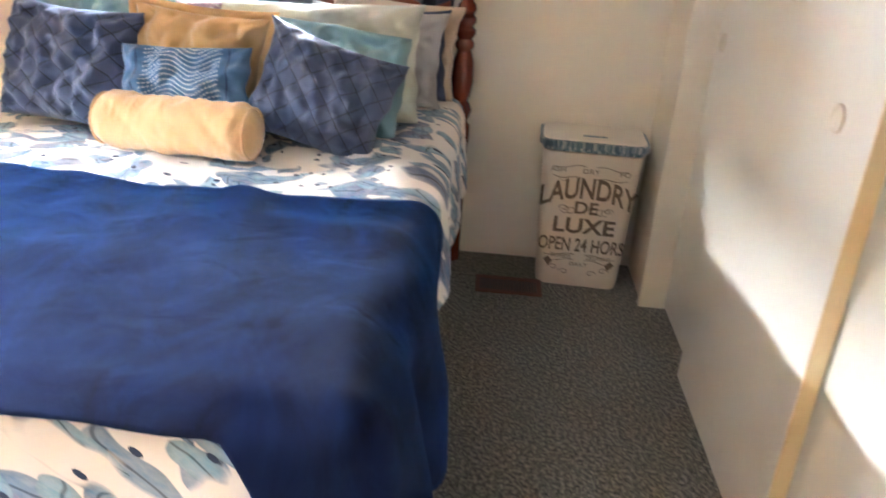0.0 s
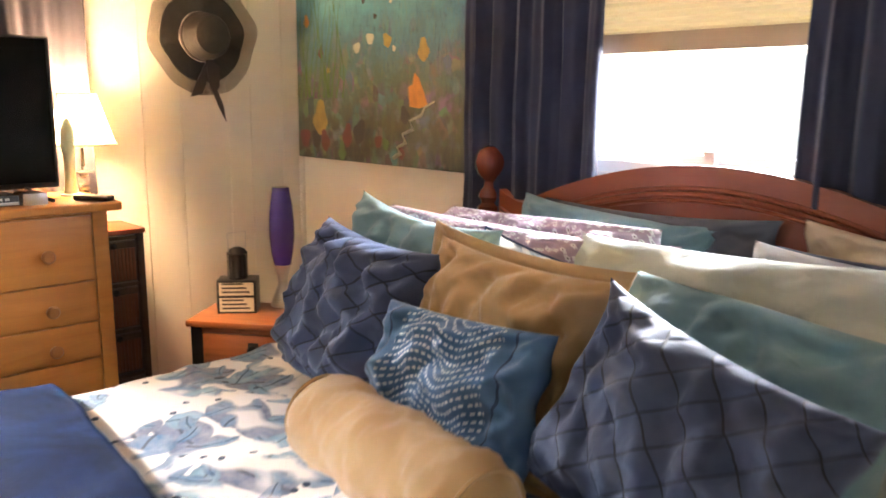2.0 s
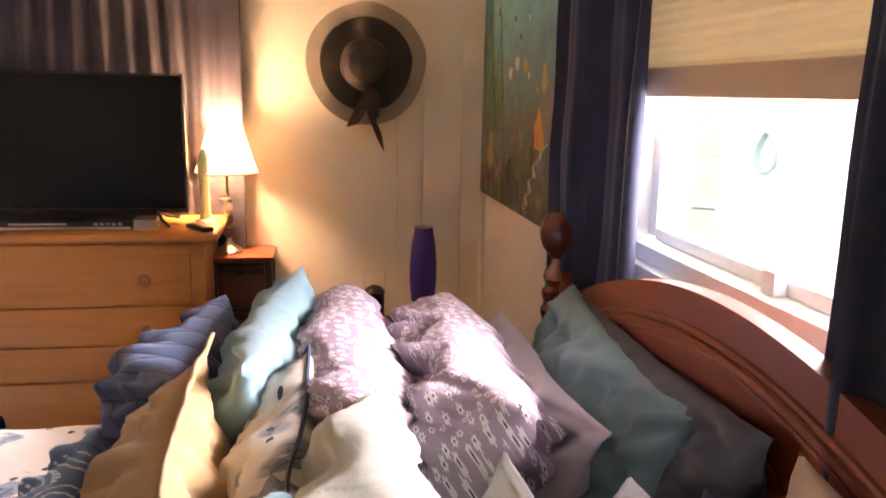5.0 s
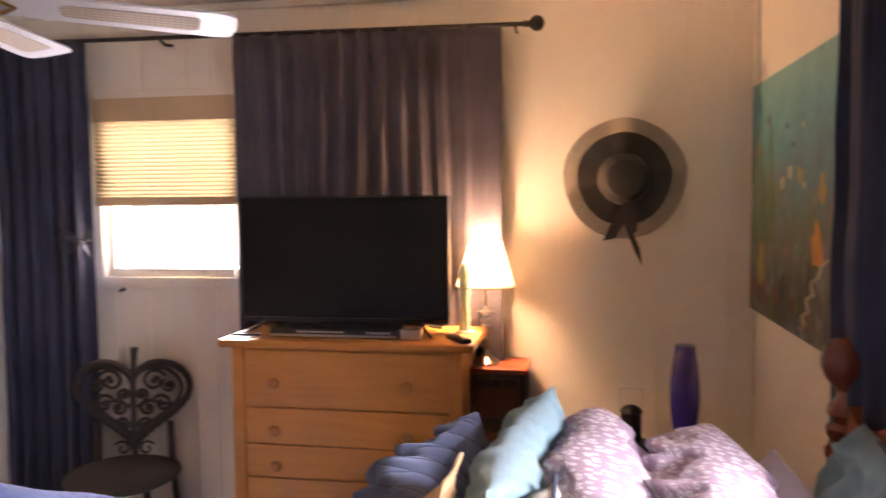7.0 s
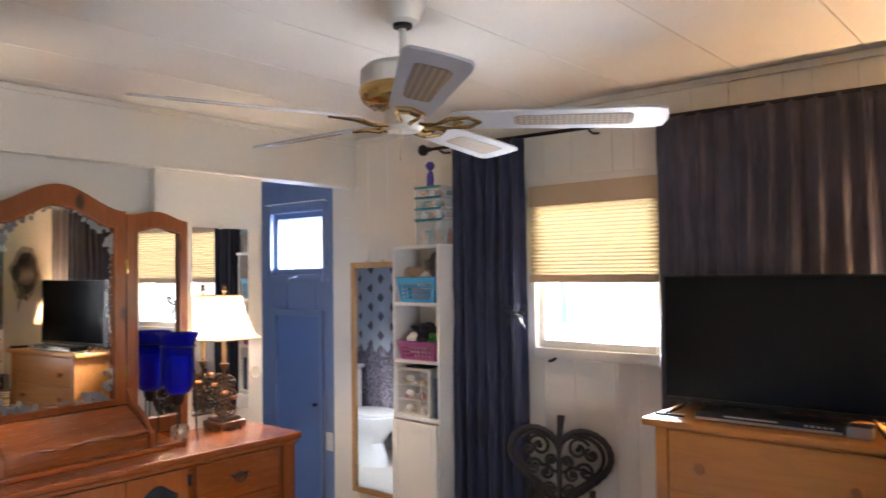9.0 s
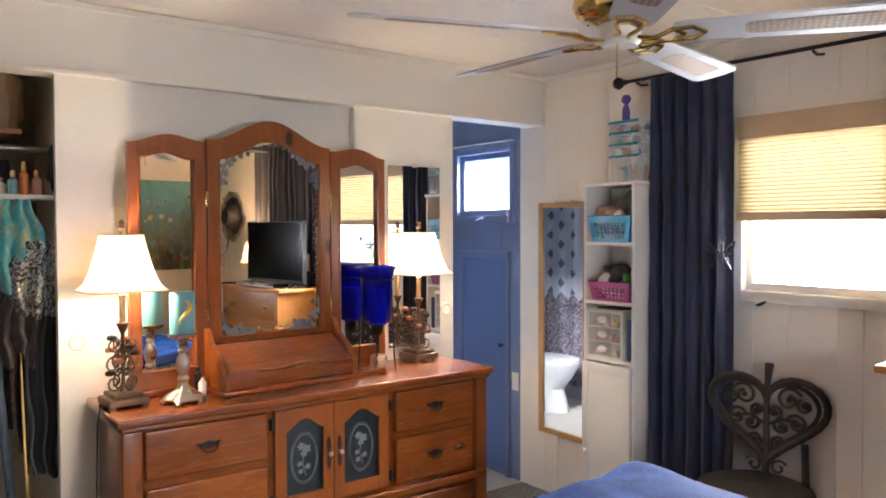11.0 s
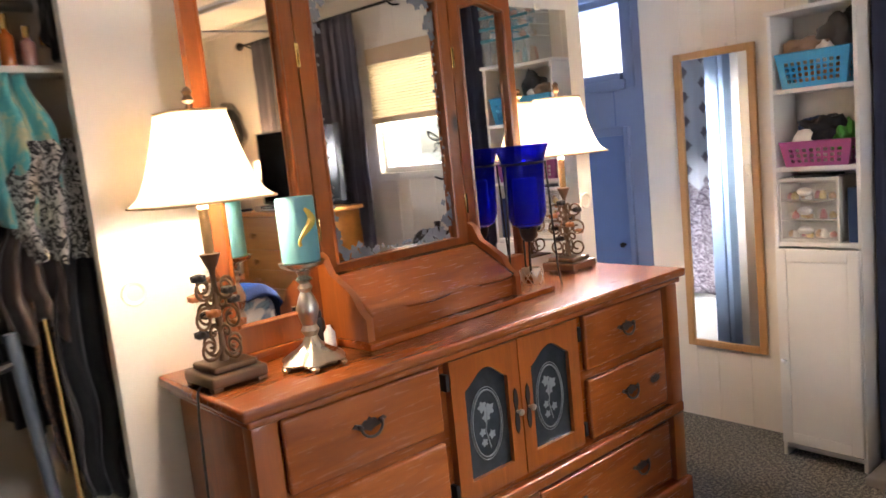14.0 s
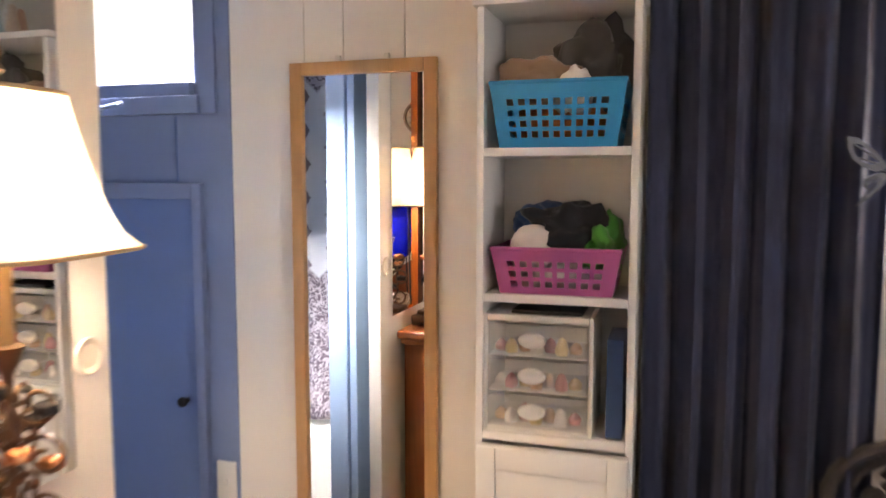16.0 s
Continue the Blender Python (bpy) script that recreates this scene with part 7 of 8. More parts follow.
hb = part("heart_back", T(heart(1.04, -0.10), [0.0165 if i % 2 else 0.0140 for i in range(96)], 8, closed=True), WICKER, ch, "thick wound wicker heart frame")
part("inner_heart", T(heart(0.90, -0.10), 0.0095, 6, closed=True), WICKER, hb)
part("stem", T([(-0.10, 0, 0.44), (-0.10, 0, 0.6), (-0.10, 0, 0.80), (-0.105, 0.004, 0.90), (-0.11, 0.008, 0.965)], [0.014, 0.014, 0.012, 0.014, 0.019], 8), WICKER, hb)
for s in (-1, 1):
    for (cy, cz, r_, st, dr) in ((0.09, 0.82, 0.052, 0.4, 1), (0.12, 0.72, 0.042, 3.0, -1), (0.06, 0.70, 0.036, 1.0, 1), (0.05, 0.63, 0.030, 4.0, -1), (0.15, 0.80, 0.030, 2.0, 1), (0.035, 0.76, 0.028, 5.0, 1)):
        pts = []
        for i in range(24):
            t = i / 23
            a = st + dr * 2.4 * math.pi * t
            rr = r_ * (1 - 0.7 * t)
            pts.append((-0.10, s * (cy + rr * math.cos(a)), cz + rr * math.sin(a)))
        part("scroll", T(pts, 0.0075, 6), WICKER, hb)
        part("curl_bead", L([(0.0, -0.012), (0.011, -0.006), (0.013, 0.0), (0.011, 0.006), (0.0, 0.012)], 10, Matrix.Translation((-0.10, s * cy, cz)) @ pose(0, 0, 0, 0, 90)), WICKER, hb)
    part("cross_vine", T([(-0.10, 0, 0.70), (-0.098, s * 0.07, 0.735), (-0.10, s * 0.16, 0.715), (-0.10, s * 0.20, 0.74)], 0.007, 6), WICKER, hb)
    part("back_post", T([(-0.10, s * 0.15, 0.64), (-0.095, s * 0.155, 0.5), (-0.11, s * 0.17, 0.2), (-0.13, s * 0.18, 0.004)], 0.015, 8), WICKER, ch)
    part("front_leg", T([(0.12, s * 0.13, 0.44), (0.135, s * 0.15, 0.2), (0.14, s * 0.155, 0.004)], 0.015, 8), WICKER, ch)
    bm = bmesh.new()
    scroll(bm, 0.05, 0.52, 0.035, 1.1, 0.5, math.pi / 2 * s, 0.005)
    part("lower_scroll", bm, WICKER, ch).location = (-0.10, 0, 0)
part("seat", lathe(bmesh.new(), [(0.0, 0.425), (0.19, 0.425), (0.205, 0.44), (0.205, 0.458), (0.19, 0.47), (0.0, 0.482)], 40, Matrix.Translation((0.02, 0, 0))), WICKER, ch, "round woven seat")
part("seat_rim", T([(0.02 + 0.207 * math.cos(2 * math.pi * i / 40), 0.207 * math.sin(2 * math.pi * i / 40), 0.45) for i in range(40)], 0.014, 8, closed=True), WICKER, ch)
part("stretcher", T([(0.02 + 0.13 * math.cos(2 * math.pi * i / 30), 0.13 * math.sin(2 * math.pi * i / 30), 0.2) for i in range(30)], 0.008, 6, closed=True), WICKER, ch)
bs = thing("doormat", "folded grey-beige mat on the carpet under the curtain", "mat", -2.47, 1.10, 0)
part("pad", B(-0.14, 0.12, -0.10, 0.10, 0.002, 0.035, 0.012, 3), cloth("grey_beige_felt", (0.22, 0.20, 0.17)), bs)

# ---- closet ----
CLPINE = wood("amber_pine_closet_chest", (0.24, 0.080, 0.015), (0.40, 0.155, 0.035), axis=0, rough=0.35, coat=0.2)
cc = thing("closet_chest", "tall amber pine chest of drawers inside the closet", "chest", 0.475, -0.355, 0)
part("body", B(-0.365, 0.36, -0.24, 0.23, 0.10, 1.53, 0.004), CLPINE, cc)
part("top", B(-0.375, 0.37, -0.25, 0.262, 1.5305, 1.565, 0.008), CLPINE, cc)
part("base", B(-0.375, 0.37, -0.25, 0.262, 0.0, 0.0995, 0.012), CLPINE, cc)
for k in range(6):
    z0 = 0.125 + 0.232 * k
    d = part("drawer", B(-0.335, 0.33, 0.2305, 0.248, z0, z0 + 0.215, 0.006), CLPINE, cc)
    for xx in (-0.2, 0.2):
        part("pull", T([(xx - 0.03, 0.2485, z0 + 0.12), (xx - 0.02, 0.265, z0 + 0.105), (xx + 0.02, 0.265, z0 + 0.105), (xx + 0.03, 0.2485, z0 + 0.12)], 0.004, 6), BRASS, d)
cshelf = thing("closet_shelf", "wooden closet shelf board", "shelf", 0.35, -0.42, 1.855)
part("board", B(-0.50, 0.495, -0.225, 0.20, 0, 0.02, 0.003), CLPINE, cshelf)
crod = thing("closet_rod", "metal closet hanging rod", "rod", 0.3, -0.26, 1.80)
part("bar", T([(-0.555, 0, 0), (0.565, 0, 0)], 0.014, 10), STEEL, crod)
random.seed(21)
for k, (lab, mt, x) in enumerate((("tan fur trimmed bag on the closet shelf", cloth("tan_fur", (0.46, 0.30, 0.17), wrinkle=0.9), -0.05), ("tan leather handbag on the closet shelf", cloth("tan_leather", (0.58, 0.32, 0.13)), -0.10), ("black folded bag on the closet shelf", BLACKC, 0.05), ("striped folded scarf on the closet shelf", ORANGEC, 0.10), ("grey folded cloth on the closet shelf", GREYC, 0.18))):
    crumple("handbag" if k < 3 else "folded_cloth", lab, "bag" if k < 3 else "cloth", x, -0.36 - 0.05 * (k % 2), 1.8755, 0.075 + 0.012 * k, 0.11, 0.33 - 0.03 * k, mt, 3.0 * k, lump=0.3)


def garment(x, y, z1, z0, w, label, material, seed, name="coat"):
    """A garment on a hanger, hanging edge on."""
    g = thing(name, label, "clothes", x, y, 0)

    def f(u, v):
        a = 2 * math.pi * u
        z = z0 + (z1 - z0) * v
        sh = min(1.0, (1 - v) * 7 + 0.12)
        rx, ry = 0.046 * (0.6 + 0.5 * sh), w * (0.35 + 0.65 * sh)
        k = 1 + 0.22 * math.sin(7 * a + seed + 2 * wob(v * 3, u, seed)) * (1.2 - v) + 0.30 * wob(u * 6, v * 5, seed) + 0.10 * wob(u * 15, v * 9, seed + 3)
        return Vector((rx * k * math.cos(a), ry * k * math.sin(a), z))
    bm = sheet(f, 72, 40)
    bmesh.ops.remove_doubles(bm, verts=bm.verts, dist=0.0005)
    part("cloth", bm, material, g, smooth=80)
    part("hanger", T([(0, 0, z1 - 0.005), (0, 0, z1 + 0.03), (0, 0.014, z1 + 0.048), (0, 0.0, z1 + 0.066), (0, -0.012, z1 + 0.055)], 0.0025, 6), STEEL, g)
    return g


CORD = cloth("brown_plum_corduroy", (0.055, 0.036, 0.036), (0.085, 0.058, 0.055))
garment(0.055, -0.24, 1.75, 0.80, 0.16, "brown corduroy coat on a hanger", CORD, 1.0)
garment(-0.02, -0.28, 1.75, 0.95, 0.15, "charcoal coat on a hanger", CHARC, 2.0)
garment(0.14, -0.27, 1.75, 0.9, 0.15, "dark plum jacket on a hanger", cloth("plum_cloth", (0.04, 0.02, 0.03)), 3.0)
garment(-0.09, -0.30, 1.75, 0.7, 0.14, "black coat on a hanger", BLACKC, 4.0)
pshelf = thing("perfume_shelf", "small cream corner shelf holding perfume bottles", "shelf", -0.26, 0.0, 1.585)
part("board", B(0.001, 0.235, -0.06, 0.05, 0, 0.018, 0.006), CREAMPLASTIC, pshelf)
for k, (x, h, c, lab) in enumerate(((0.21, 0.05, (0.72, 0.62, 0.48), "cream perfume bottle"), (0.175, 0.07, (0.15, 0.35, 0.38), "teal perfume bottle"), (0.135, 0.10, (0.60, 0.16, 0.03), "amber perfume bottle with gold cap"), (0.095, 0.075, (0.42, 0.20, 0.16), "rose perfume bottle"), (0.055, 0.06, (0.5, 0.4, 0.3), "tan perfume bottle"))):
    b = thing("perfume_bottle", lab + " on the small shelf", "bottle", -0.26 + x, -0.01 + 0.02 * (k % 2), 1.6035)
    part("flask", L([(0, 0), (0.016, 0), (0.017, 0.004), (0.017, h * 0.75), (0.007, h * 0.85), (0.007, h * 0.9)], 14), plain("perfume_colour", c, 0.12, var=0.05), b)
    part("cap", L([(0.009, h * 0.905), (0.009, h * 1.25), (0, h * 1.26)], 12), BRASS, b)


def hanging(label, x, y, z1, z0, w, material, seed, name="scarf"):
    s_ = thing(name, label, "scarf", x, y, z0)

    def f(u, v):
        ww = w * (0.38 + 0.75 * math.sin(math.pi * min(0.80, (1 - v) * 0.72 + 0.10))) * (1 + 0.07 * wob(v * 4, 0, seed))
        hem = 0.05 * wob(u * 3, 0, seed + 6) * (1 - v)
        return Vector(((u - 0.5) * ww + 0.018 * wob(v * 4, 1, seed), 0.026 * math.sin(7 * math.pi * u + seed + 2 * wob(v * 2, u, seed)) * (1.15 - v * 0.5) + 0.014 * wob(u * 5, v * 4, seed), (z1 - z0) * v + hem))
    part("cloth", sheet(f, 48, 36), material, s_, solid=0.006, smooth=80)
    part("loop", T([(0, 0, z1 - z0 - 0.01), (0, -0.03, z1 - z0 + 0.012), (0, -0.06, z1 - z0 + 0.012)], 0.003, 5), IRON, s_)


def tie_dye():
    n = Nodes("turquoise_yellow_scarf")
    v = n.coord()
    col = n.ramp(n.noise(n.scaled(v, (2, 1, 1)), 9, 4, 0.6, 1.0), (0.30, (0.03, 0.30, 0.36)), (0.48, (0.10, 0.42, 0.44)), (0.60, (0.50, 0.52, 0.32)), (0.75, (0.60, 0.58, 0.50)))
    return n.done(col, 0.7, Sheen_Weight=0.2)


def damask(name, a, b, sc):
    n = Nodes(name)
    v = n.coord()
    col = n.mix(n.step(n.noise(v, sc, 3, 0.6, 2.5), 0.48, 0.53), a, b)
    return n.done(col, 0.8)


hanging("turquoise and yellow tie-dyed scarf hanging from the shelf", -0.075, 0.045, 1.584, 1.24, 0.19, tie_dye(), 1.0)
hanging("black and white patterned bag hanging in the closet", -0.165, 0.062, 1.43, 1.15, 0.19, damask("black_white_swirl", (0.03, 0.03, 0.03), (0.55, 0.54, 0.50), 38), 2.0, "patterned_bag")
hanging("dark brown leather bag hanging in the closet", -0.10, 0.02, 1.25, 0.98, 0.15, cloth("dark_brown_leather", (0.035, 0.020, 0.014), rough=0.45), 3.0, "leather_bag")
hanging("black scarf hanging at the closet edge", -0.20, 0.03, 1.20, 0.55, 0.16, BLACKC, 4.0)
hanging("leopard dark scarf hanging in the closet", -0.15, -0.02, 1.22, 0.62, 0.14, damask("dark_leopard", (0.02, 0.014, 0.01), (0.13, 0.075, 0.04), 60), 5.0)
BLUEGREY = plain("blue_grey_metal", (0.09, 0.12, 0.16), 0.4, 0.5)
cane = thing("crutch", "blue-grey metal crutch leaning in the closet", "crutch", -0.045, 0.055, 0)
part("shaft", T([(0.03, 0.0, 1.0), (0.0, 0.005, 0.6), (-0.06, 0.02, 0.01)], 0.016, 10), BLUEGREY, cane)
part("grip", T([(0.03, 0.0, 0.93), (0.09, 0.01, 0.92)], 0.012, 8), BLACKPL, cane)
part("tip", T([(-0.06, 0.02, 0.0), (-0.058, 0.02, 0.05)], 0.020, 10), BLACKPL, cane)
rail = thing("metal_pole", "thin brass pole leaning in the closet", "pole", -0.10, 0.0, 0)
part("tube", T([(0.0, 0, 1.15), (-0.03, 0.02, 0.0)], 0.009, 8), BRASS, rail)
for k, (x, mt, lab) in enumerate(((0.02, OFFW, "white shoe on the closet floor"), (-0.05, TAUPE, "tan shoe on the closet floor"), (-0.12, NAVYC, "teal shoe on the closet floor"), (-0.18, BLACKC, "black shoe on the closet floor"))):
    crumple("shoe", lab, "shoe", x, -0.06 - 0.03 * (k % 2), 0.0, 0.04, 0.11, 0.11 + 0.02 * k, mt, k * 2.0, lump=0.2)
BLUEBOX = plain("bright_blue_plastic", (0.03, 0.07, 0.32), 0.35)
bb = thing("plastic_tub", "bright blue plastic tub on the closet chest", "tub", 0.20, -0.22, 1.5655)
part("tub", loft([(rounded(0.055, 0.05, 0.015), 0.0), (rounded(0.065, 0.06, 0.015), 0.10)]), BLUEBOX, bb)

# ---- bathroom ----
lowd = thing("cupboard_door", "low blue painted door with a small dark knob", "door", WX + 0.001, -0.31, 0)
part("panel", B(0.0, 0.004, -0.205, 0.205, 0.03, 1.295), plain("slate_blue_door", (0.12, 0.185, 0.36), 0.5, var=0.06, scale=2, grain=90), lowd)
for nm, a in (("casing", (-0.245, -0.206, 0.0, 1.335)), ("casing", (0.206, 0.232, 0.0, 1.335)), ("casing", (-0.2055, 0.2055, 1.296, 1.335))):
    part(nm, B(0.0, 0.022, a[0], a[1], a[2], a[3], 0.004), BLUE, lowd)
part("knob", lathe(bmesh.new(), [(0.007, 0), (0.006, 0.012), (0.013, 0.018), (0.012, 0.026), (0, 0.03)], 14, Matrix.Translation((0.004, 0.165, 0.78)) @ pose(0, 0, 0, 0, 90)), IRON, lowd)
# thin darker blue strips paint the shadow line of the panel seams
for yy in (-0.42, -0.155):
    setting("trim_batten", B(WX + 0.001, WX + 0.003, yy - 0.002, yy + 0.002, 1.34, 1.50), plain("batten_shadow_blue", (0.09, 0.14, 0.28), 0.6), "thin panel seam drawn as a darker blue shadow line")
crod2 = thing("cafe_rod", "thin white rod over the bathroom window", "rod", WX + 0.03, -0.3, 1.985)
part("bar", T([(0, -0.30, 0), (0, 0.27, 0.0)], 0.004, 6), CREAMPLASTIC, crod2)
for yy in (-0.28, 0.25):
    part("bracket", T([(-0.029, yy, -0.004), (0, yy, 0)], 0.004, 6), CREAMPLASTIC, crod2)
PORC = plain("white_porcelain", (0.80, 0.80, 0.78), 0.12, var=0.02)
wc = thing("toilet", "white porcelain toilet with lid down", "toilet", -1.22, -1.16, -0.004)
part("tank", B(-0.20, 0.20, -0.47, -0.29, 0.38, 0.74, 0.03, 3), PORC, wc)
part("tank_lid", B(-0.215, 0.215, -0.485, -0.275, 0.741, 0.775, 0.012, 3), PORC, wc)


def oval(w, d, cy):
    return [(w * math.cos(a), cy + d * math.sin(a) * (1.12 if math.sin(a) > 0 else 0.95)) for a in [2 * math.pi * i / 32 for i in range(32)]]


part("pedestal", loft([(oval(0.12, 0.24, -0.08), 0.0), (oval(0.115, 0.23, -0.08), 0.06), (oval(0.10, 0.17, -0.06), 0.18), (oval(0.14, 0.21, -0.02), 0.28), (oval(0.185, 0.235, 0.0), 0.37), (oval(0.19, 0.24, 0.0), 0.39)]), PORC, wc)
part("seat", loft([(oval(0.195, 0.245, 0.0), 0.392), (oval(0.198, 0.248, 0.0), 0.405), (oval(0.195, 0.245, 0.0), 0.412)]), PORC, wc)
part("lid", loft([(oval(0.192, 0.243, 0.0), 0.414), (oval(0.192, 0.243, 0.0), 0.428), (oval(0.16, 0.21, 0.0), 0.434)]), PORC, wc)
tubt = thing("bathtub", "white bathtub behind the shower curtain", "bathtub", -0.55, -1.10, -0.004)
part("shell", ring_prism([(-0.24, -0.85), (0.24, -0.85), (0.24, 0.85), (-0.24, 0.85)], [(-0.20, -0.80), (0.20, -0.80), (0.20, 0.80), (-0.20, 0.80)], 0.0, 0.42, Matrix(((1, 0, 0, 0), (0, 0, 1, 0), (0, 1, 0, 0), (0, 0, 0, 1)))), PORC, tubt)
part("floor", B(-0.20, 0.20, -0.80, 0.80, 0.02, 0.06), PORC, tubt)


def shower_mat():
    n = Nodes("medallion_shower_curtain")
    v = n.coord()
    x, y, z = n.xyz(v)
    fy = n.math("SUBTRACT", n.math("FRACT", n.math("MULTIPLY", y, 7.5)), 0.5)
    odd = n.math("MULTIPLY", n.math("MODULO", n.math("FLOOR", n.math("ADD", n.math("MULTIPLY", y, 7.5), 100.0)), 2.0), 0.5)
    fz = n.math("SUBTRACT", n.math("FRACT", n.math("ADD", n.math("MULTIPLY", z, 6.0), odd)), 0.5)
    d = n.math("ADD", n.math("MULTIPLY", n.math("ABSOLUTE", fy), 1.1), n.math("ABSOLUTE", fz))
    d = n.math("ADD", d, n.math("MULTIPLY", n.math("SUBTRACT", n.noise(v, 60), 0.5), 0.25))
    col = n.mix(n.step(d, 0.30, 0.24), (0.68, 0.70, 0.74), (0.20, 0.17, 0.20))
    dam = n.mix(n.step(n.noise(v, 30, 4, 0.6, 2.5), 0.46, 0.54), (0.10, 0.075, 0.10), (0.42, 0.38, 0.42))
    edge = n.math("ADD", z, n.math("MULTIPLY", n.math("ABSOLUTE", fy), 0.14))
    col = n.mix(n.step(edge, 0.93, 0.91), col, dam)
    col = n.mix(n.step(edge, 1.83, 1.85), col, dam)
    return n.done(col, 0.7)


sc = curtain("shower_curtain", "white shower curtain with grey medallions and damask hem", "x", -0.84, -1.92, -0.30, 0.12, 1.93, shower_mat(), 9, 0.018, 22.0)
sr = thing("shower_rod", "white shower curtain rod", "rod", -0.84, -1.0, 1.95)
part("bar", T([(0, -1.0, 0), (0, 0.958, 0)], 0.012, 10), STEEL, sr)

# ---- clock on the far wall ----
ck = thing("wall_clock", "round pale wall clock in an ornate dark frame", "clock", EX + 0.019, 1.04, 1.78)
part("frame", lathe(bmesh.new(), [(0.0, 0.0), (0.115, 0.0), (0.118, 0.012), (0.10, 0.02), (0.092, 0.014)], 36, pose(0, 0, 0, 0, -90)), BRONZE, ck)
part("dial", lathe(bmesh.new(), [(0.0, 0.015), (0.0915, 0.0145)], 36, pose(0, 0, 0, 0, -90)), plain("cream_dial", (0.62, 0.56, 0.42), 0.5), ck)
part("hour_hand", B(-0.0175, -0.016, -0.003, 0.003, 0.0, 0.045), IRON, ck)
part("minute_hand", B(-0.0195, -0.018, 0.0, 0.065, -0.0025, 0.0025), IRON, ck)
for k in range(12):
    a = k * math.pi / 6
    part("hour_mark", B(-0.0172, -0.0152, -0.002, 0.002, 0.068, 0.082, m=Matrix.Rotation(a, 4, "X")), IRON, ck)
for s in (-1, 1):
    bm = bmesh.new()
    scroll(bm, 0.0, 0.15 * s, 0.05, 1.3, 0, math.pi / 2, 0.006)
    part("frame_scroll", bm, BRONZE, ck).location = (-0.008, 0, 0)

# ---- outside ----
LEAF = plain("sunlit_leaves", (0.07, 0.12, 0.035), 0.6, var=0.3)
BARK = plain("grey_bark", (0.13, 0.10, 0.07), 0.9, var=0.3)


def tree(x, y, h, seed):
    t = thing("tree", "leafy garden tree in sunlight", "tree", x, y, -0.6)
    random.seed(seed)
    bm = T([(0, 0, 0), (0.05, 0.03, h * 0.25), (0.0, 0.08, h * 0.5), (0.05, 0, h * 0.8)], [0.16, 0.12, 0.08, 0.03], 8)
    ends = []
    for k in range(9):
        a, z = k * 2.4, h * (0.35 + 0.05 * k)
        e = Vector((math.cos(a) * h * 0.28, math.sin(a) * h * 0.28, z + h * 0.18))
        tube(bm, [(0.02, 0.03, z), tuple(e * 0.5 + Vector((0, 0, z * 0.5))), tuple(e)], [0.05, 0.035, 0.012], 6)
        ends.append(e)
    part("trunk", bm, BARK, t)
    bm = bmesh.new()
    for e in ends + [Vector((0.05, 0, h * 0.85))]:
        for k in range(150):
            c = e + Vector([random.gauss(0, h * 0.075) for _ in range(3)])
            s = random.uniform(0.05, 0.11)
            m = Matrix.Translation(c) @ Euler([random.uniform(0, 6) for _ in range(3)]).to_matrix().to_4x4()
            bm.faces.new([bm.verts.new(m @ Vector(p)) for p in ((-s, 0, 0), (0, -s * 0.5, 0.01), (s, 0, 0), (0, s * 0.5, 0.01))])
    tagged(part("crown", bm, LEAF, t, smooth=0), kind="stuff")


tree(-2.2, 13.5, 5.0, 1)
tree(1.4, 12.0, 4.4, 2)
tree(-14.0, 15.5, 5.5, 3)


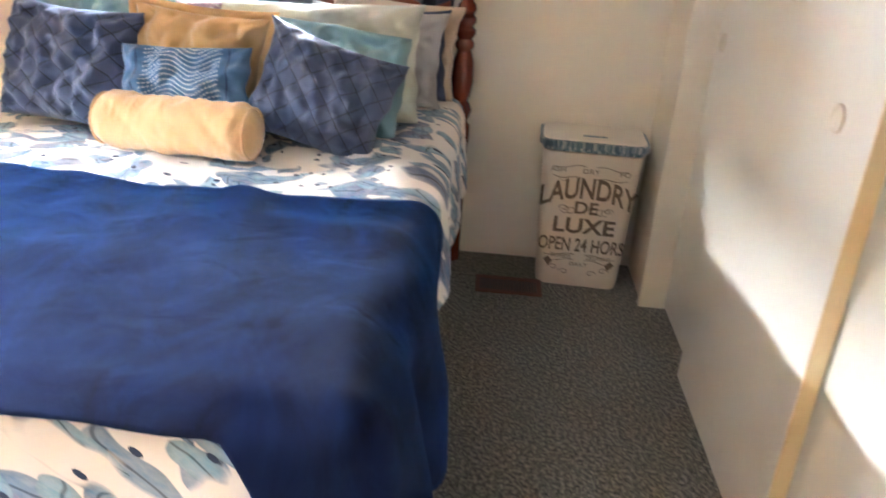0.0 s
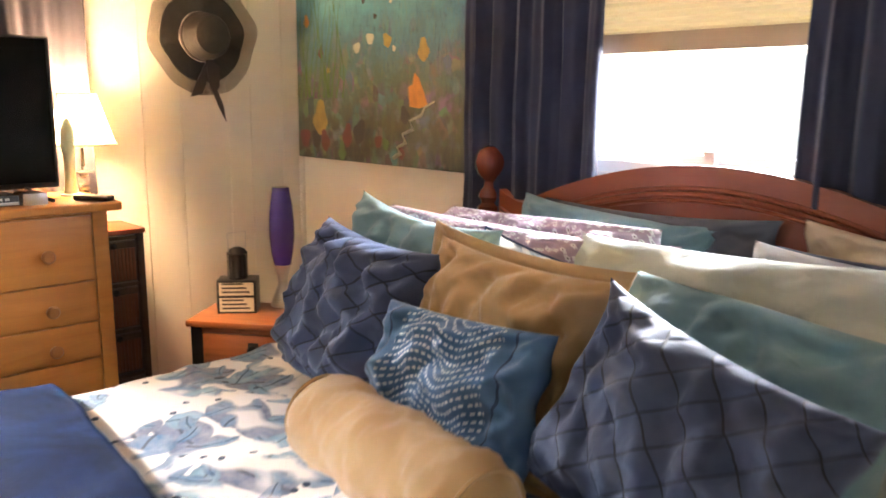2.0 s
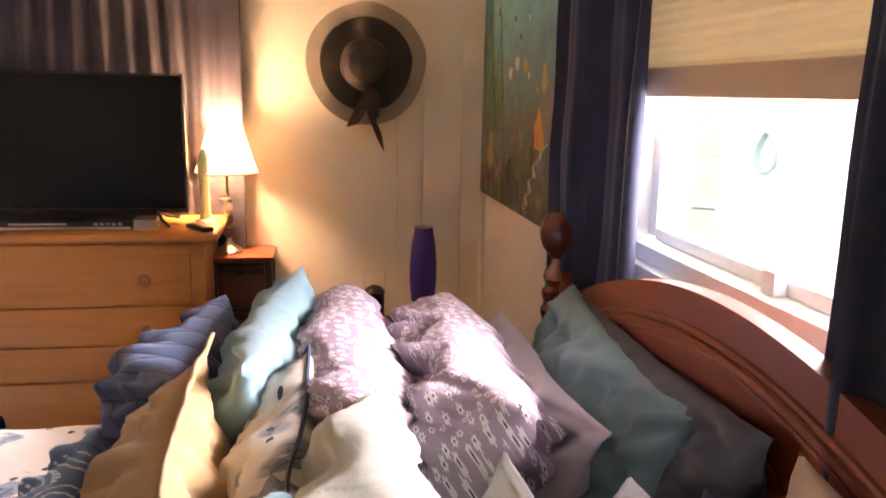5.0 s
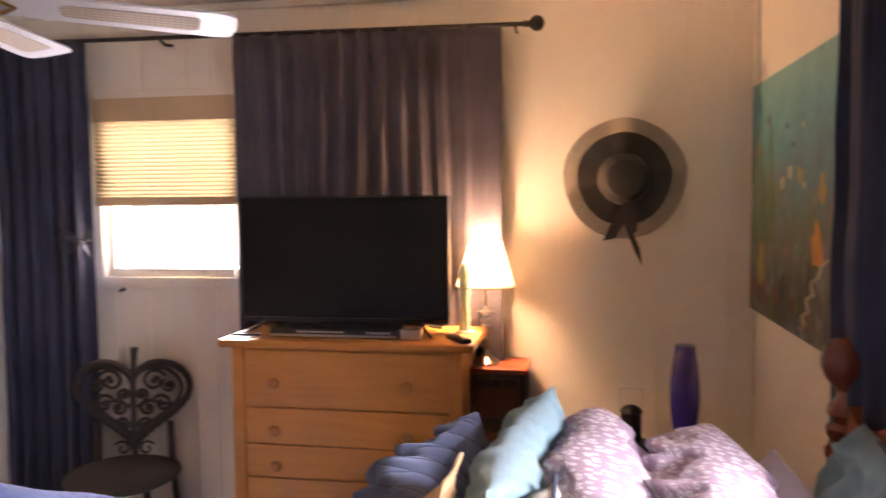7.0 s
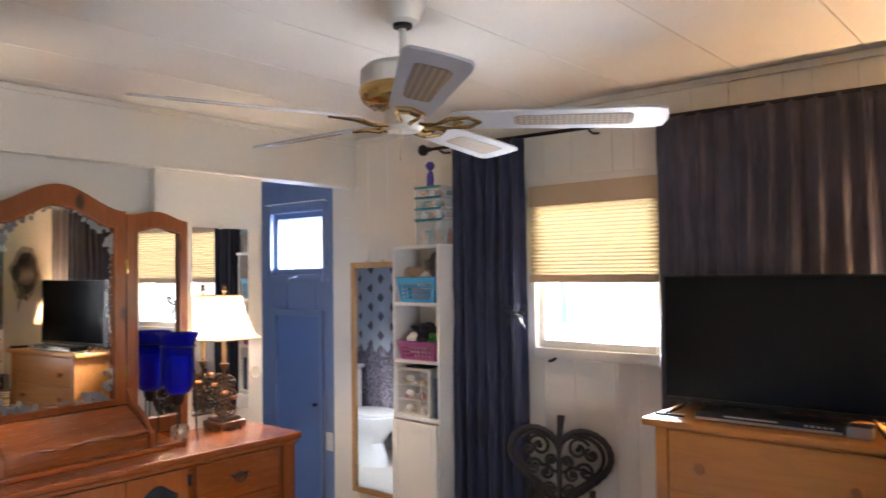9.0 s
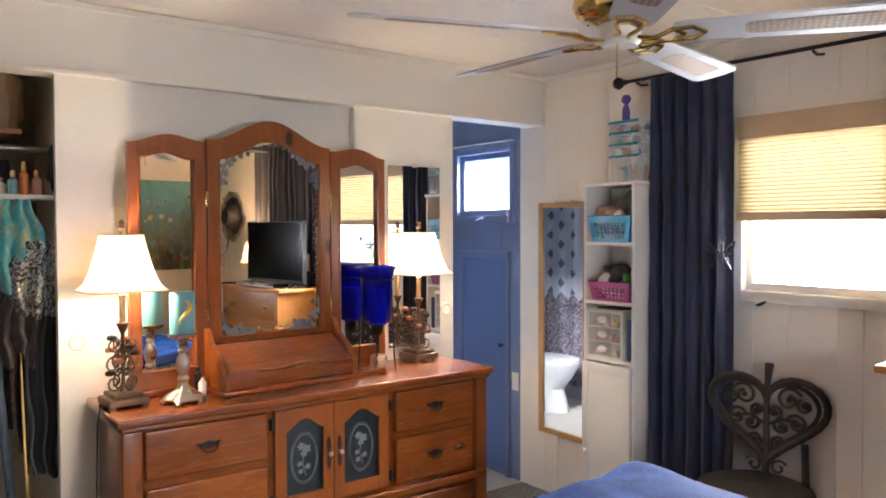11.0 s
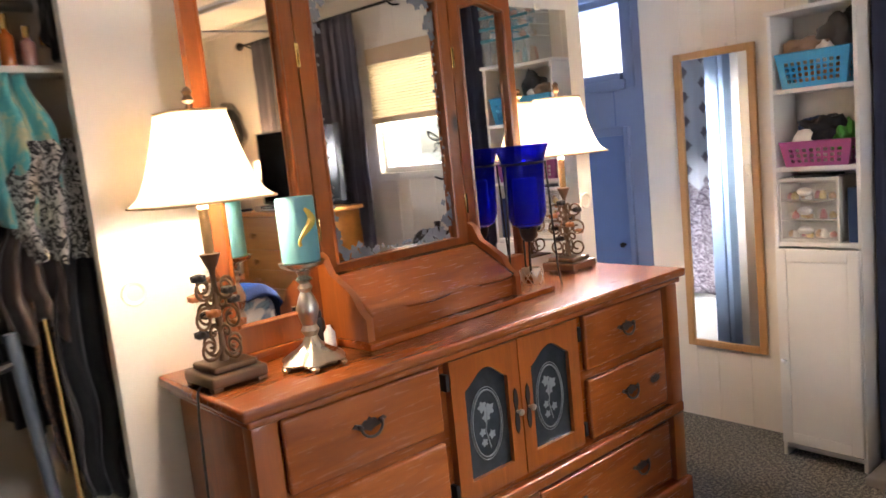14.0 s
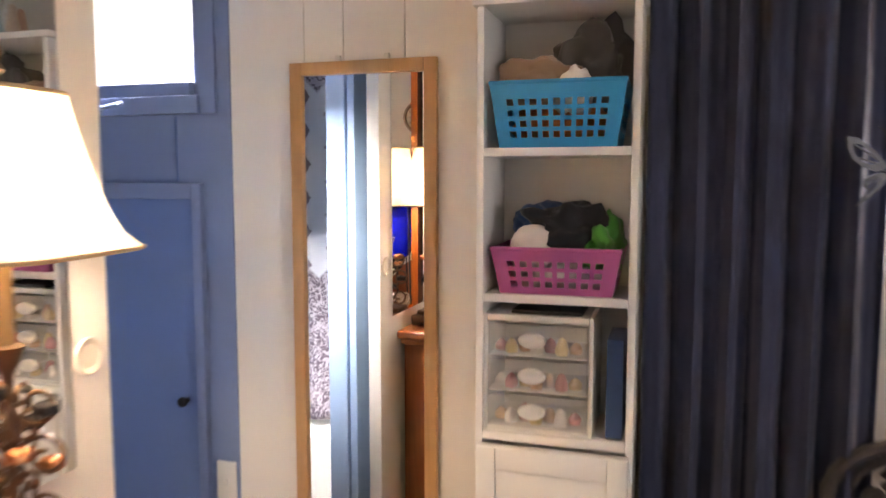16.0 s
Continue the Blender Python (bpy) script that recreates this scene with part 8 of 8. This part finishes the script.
def outbuilding(name, label, x0, x1, y0, y1, h, wins):
    o = thing(name, label, "building", (x0 + x1) / 2, (y0 + y1) / 2, -0.6)
    w, d = (x1 - x0) / 2, (y1 - y0) / 2
    part("wall", B(-w, w, -d, d, 0, h), PALEWALL, o)
    part("roof", prism([(-w - 0.3, h), (w + 0.3, h), (0, h + 1.1)], -d - 0.3, d + 0.3), plain("grey_roof", (0.16, 0.16, 0.17), 0.9), o)
    for ax, p, z in wins:
        if ax == "s":
            b = B(p - 0.5, p + 0.5, -d - 0.03, -d - 0.002, z, z + 0.9)
        else:
            b = B(w + 0.002, w + 0.03, p - 0.5, p + 0.5, z, z + 0.7)
        part("window", b, plain("pale_blue_window", (0.25, 0.38, 0.48), 0.15), o)
    return o


gar = outbuilding("garage", "pale siding outbuilding with grey roof and a slanted prop", -11.4, -5.5, 10.0, 14.0, 3.0, [])
outbuilding("neighbour_house", "pale house seen through the side window", -14.0, -8.5, -9.5, 4.0, 4.6, [("e", 0.3, 1.45), ("e", -2.5, 1.45)])
part("prop", T([(-4.85, -2.08, 0.35), (-3.0, -2.08, 1.75)], 0.10, 8), PALEWALL, gar, "white slanted prop against the wall")
hose = thing("garden_hose", "coiled green garden hose hanging outside", "hose", -10.0, 9.97, 0.72)
for k in range(4):
    part("coil", T([(0.21 * (1 + 0.05 * k) * math.cos(2 * math.pi * i / 28) * (1 - 0.30 * math.sin(2 * math.pi * i / 28)), -0.02 - 0.02 * k, 0.27 * (1 + 0.04 * k) * math.sin(2 * math.pi * i / 28)) for i in range(28)], 0.018, 6, closed=True), plain("hose_green", (0.16, 0.30, 0.24), 0.5), hose)

# ---- wall boards of the west wall ----
random.seed(31)
yb, widths = 0.002, [0.20, 0.10, 0.15, 0.20, 0.10, 0.25, 0.15]
k = 0
while yb < NY - 0.03:
    y1 = min(yb + widths[k % 7], NY - 0.001)
    spans = [(0.0, CZ - 0.004)]
    if y1 > WWIN[0] and yb < WWIN[1]:
        spans = [(0.0, WWIN[2]), (WWIN[3], CZ - 0.004)]
        a, b = (yb, min(y1, WWIN[0])), (max(yb, WWIN[1]), y1)
        for q0, q1 in (a, b):
            if q1 - q0 > 0.01:
                part("board", B(WX - 0.0079, WX, q0 + 0.0011, q1 - 0.0011, WWIN[2], WWIN[3]), WALL, wall_west, smooth=0)
    for z0, z1 in spans:
        part("board", B(WX - 0.0079, WX, yb + 0.0011, y1 - 0.0011, z0, z1), WALL, wall_west, smooth=0)
    yb, k = y1, k + 1
crumple("hat", "black crumpled hat hanging at the closet edge", "hat", -0.235, 0.0, 1.62, 0.035, 0.05, 0.17, BLACKC, 31.0, lump=0.5)
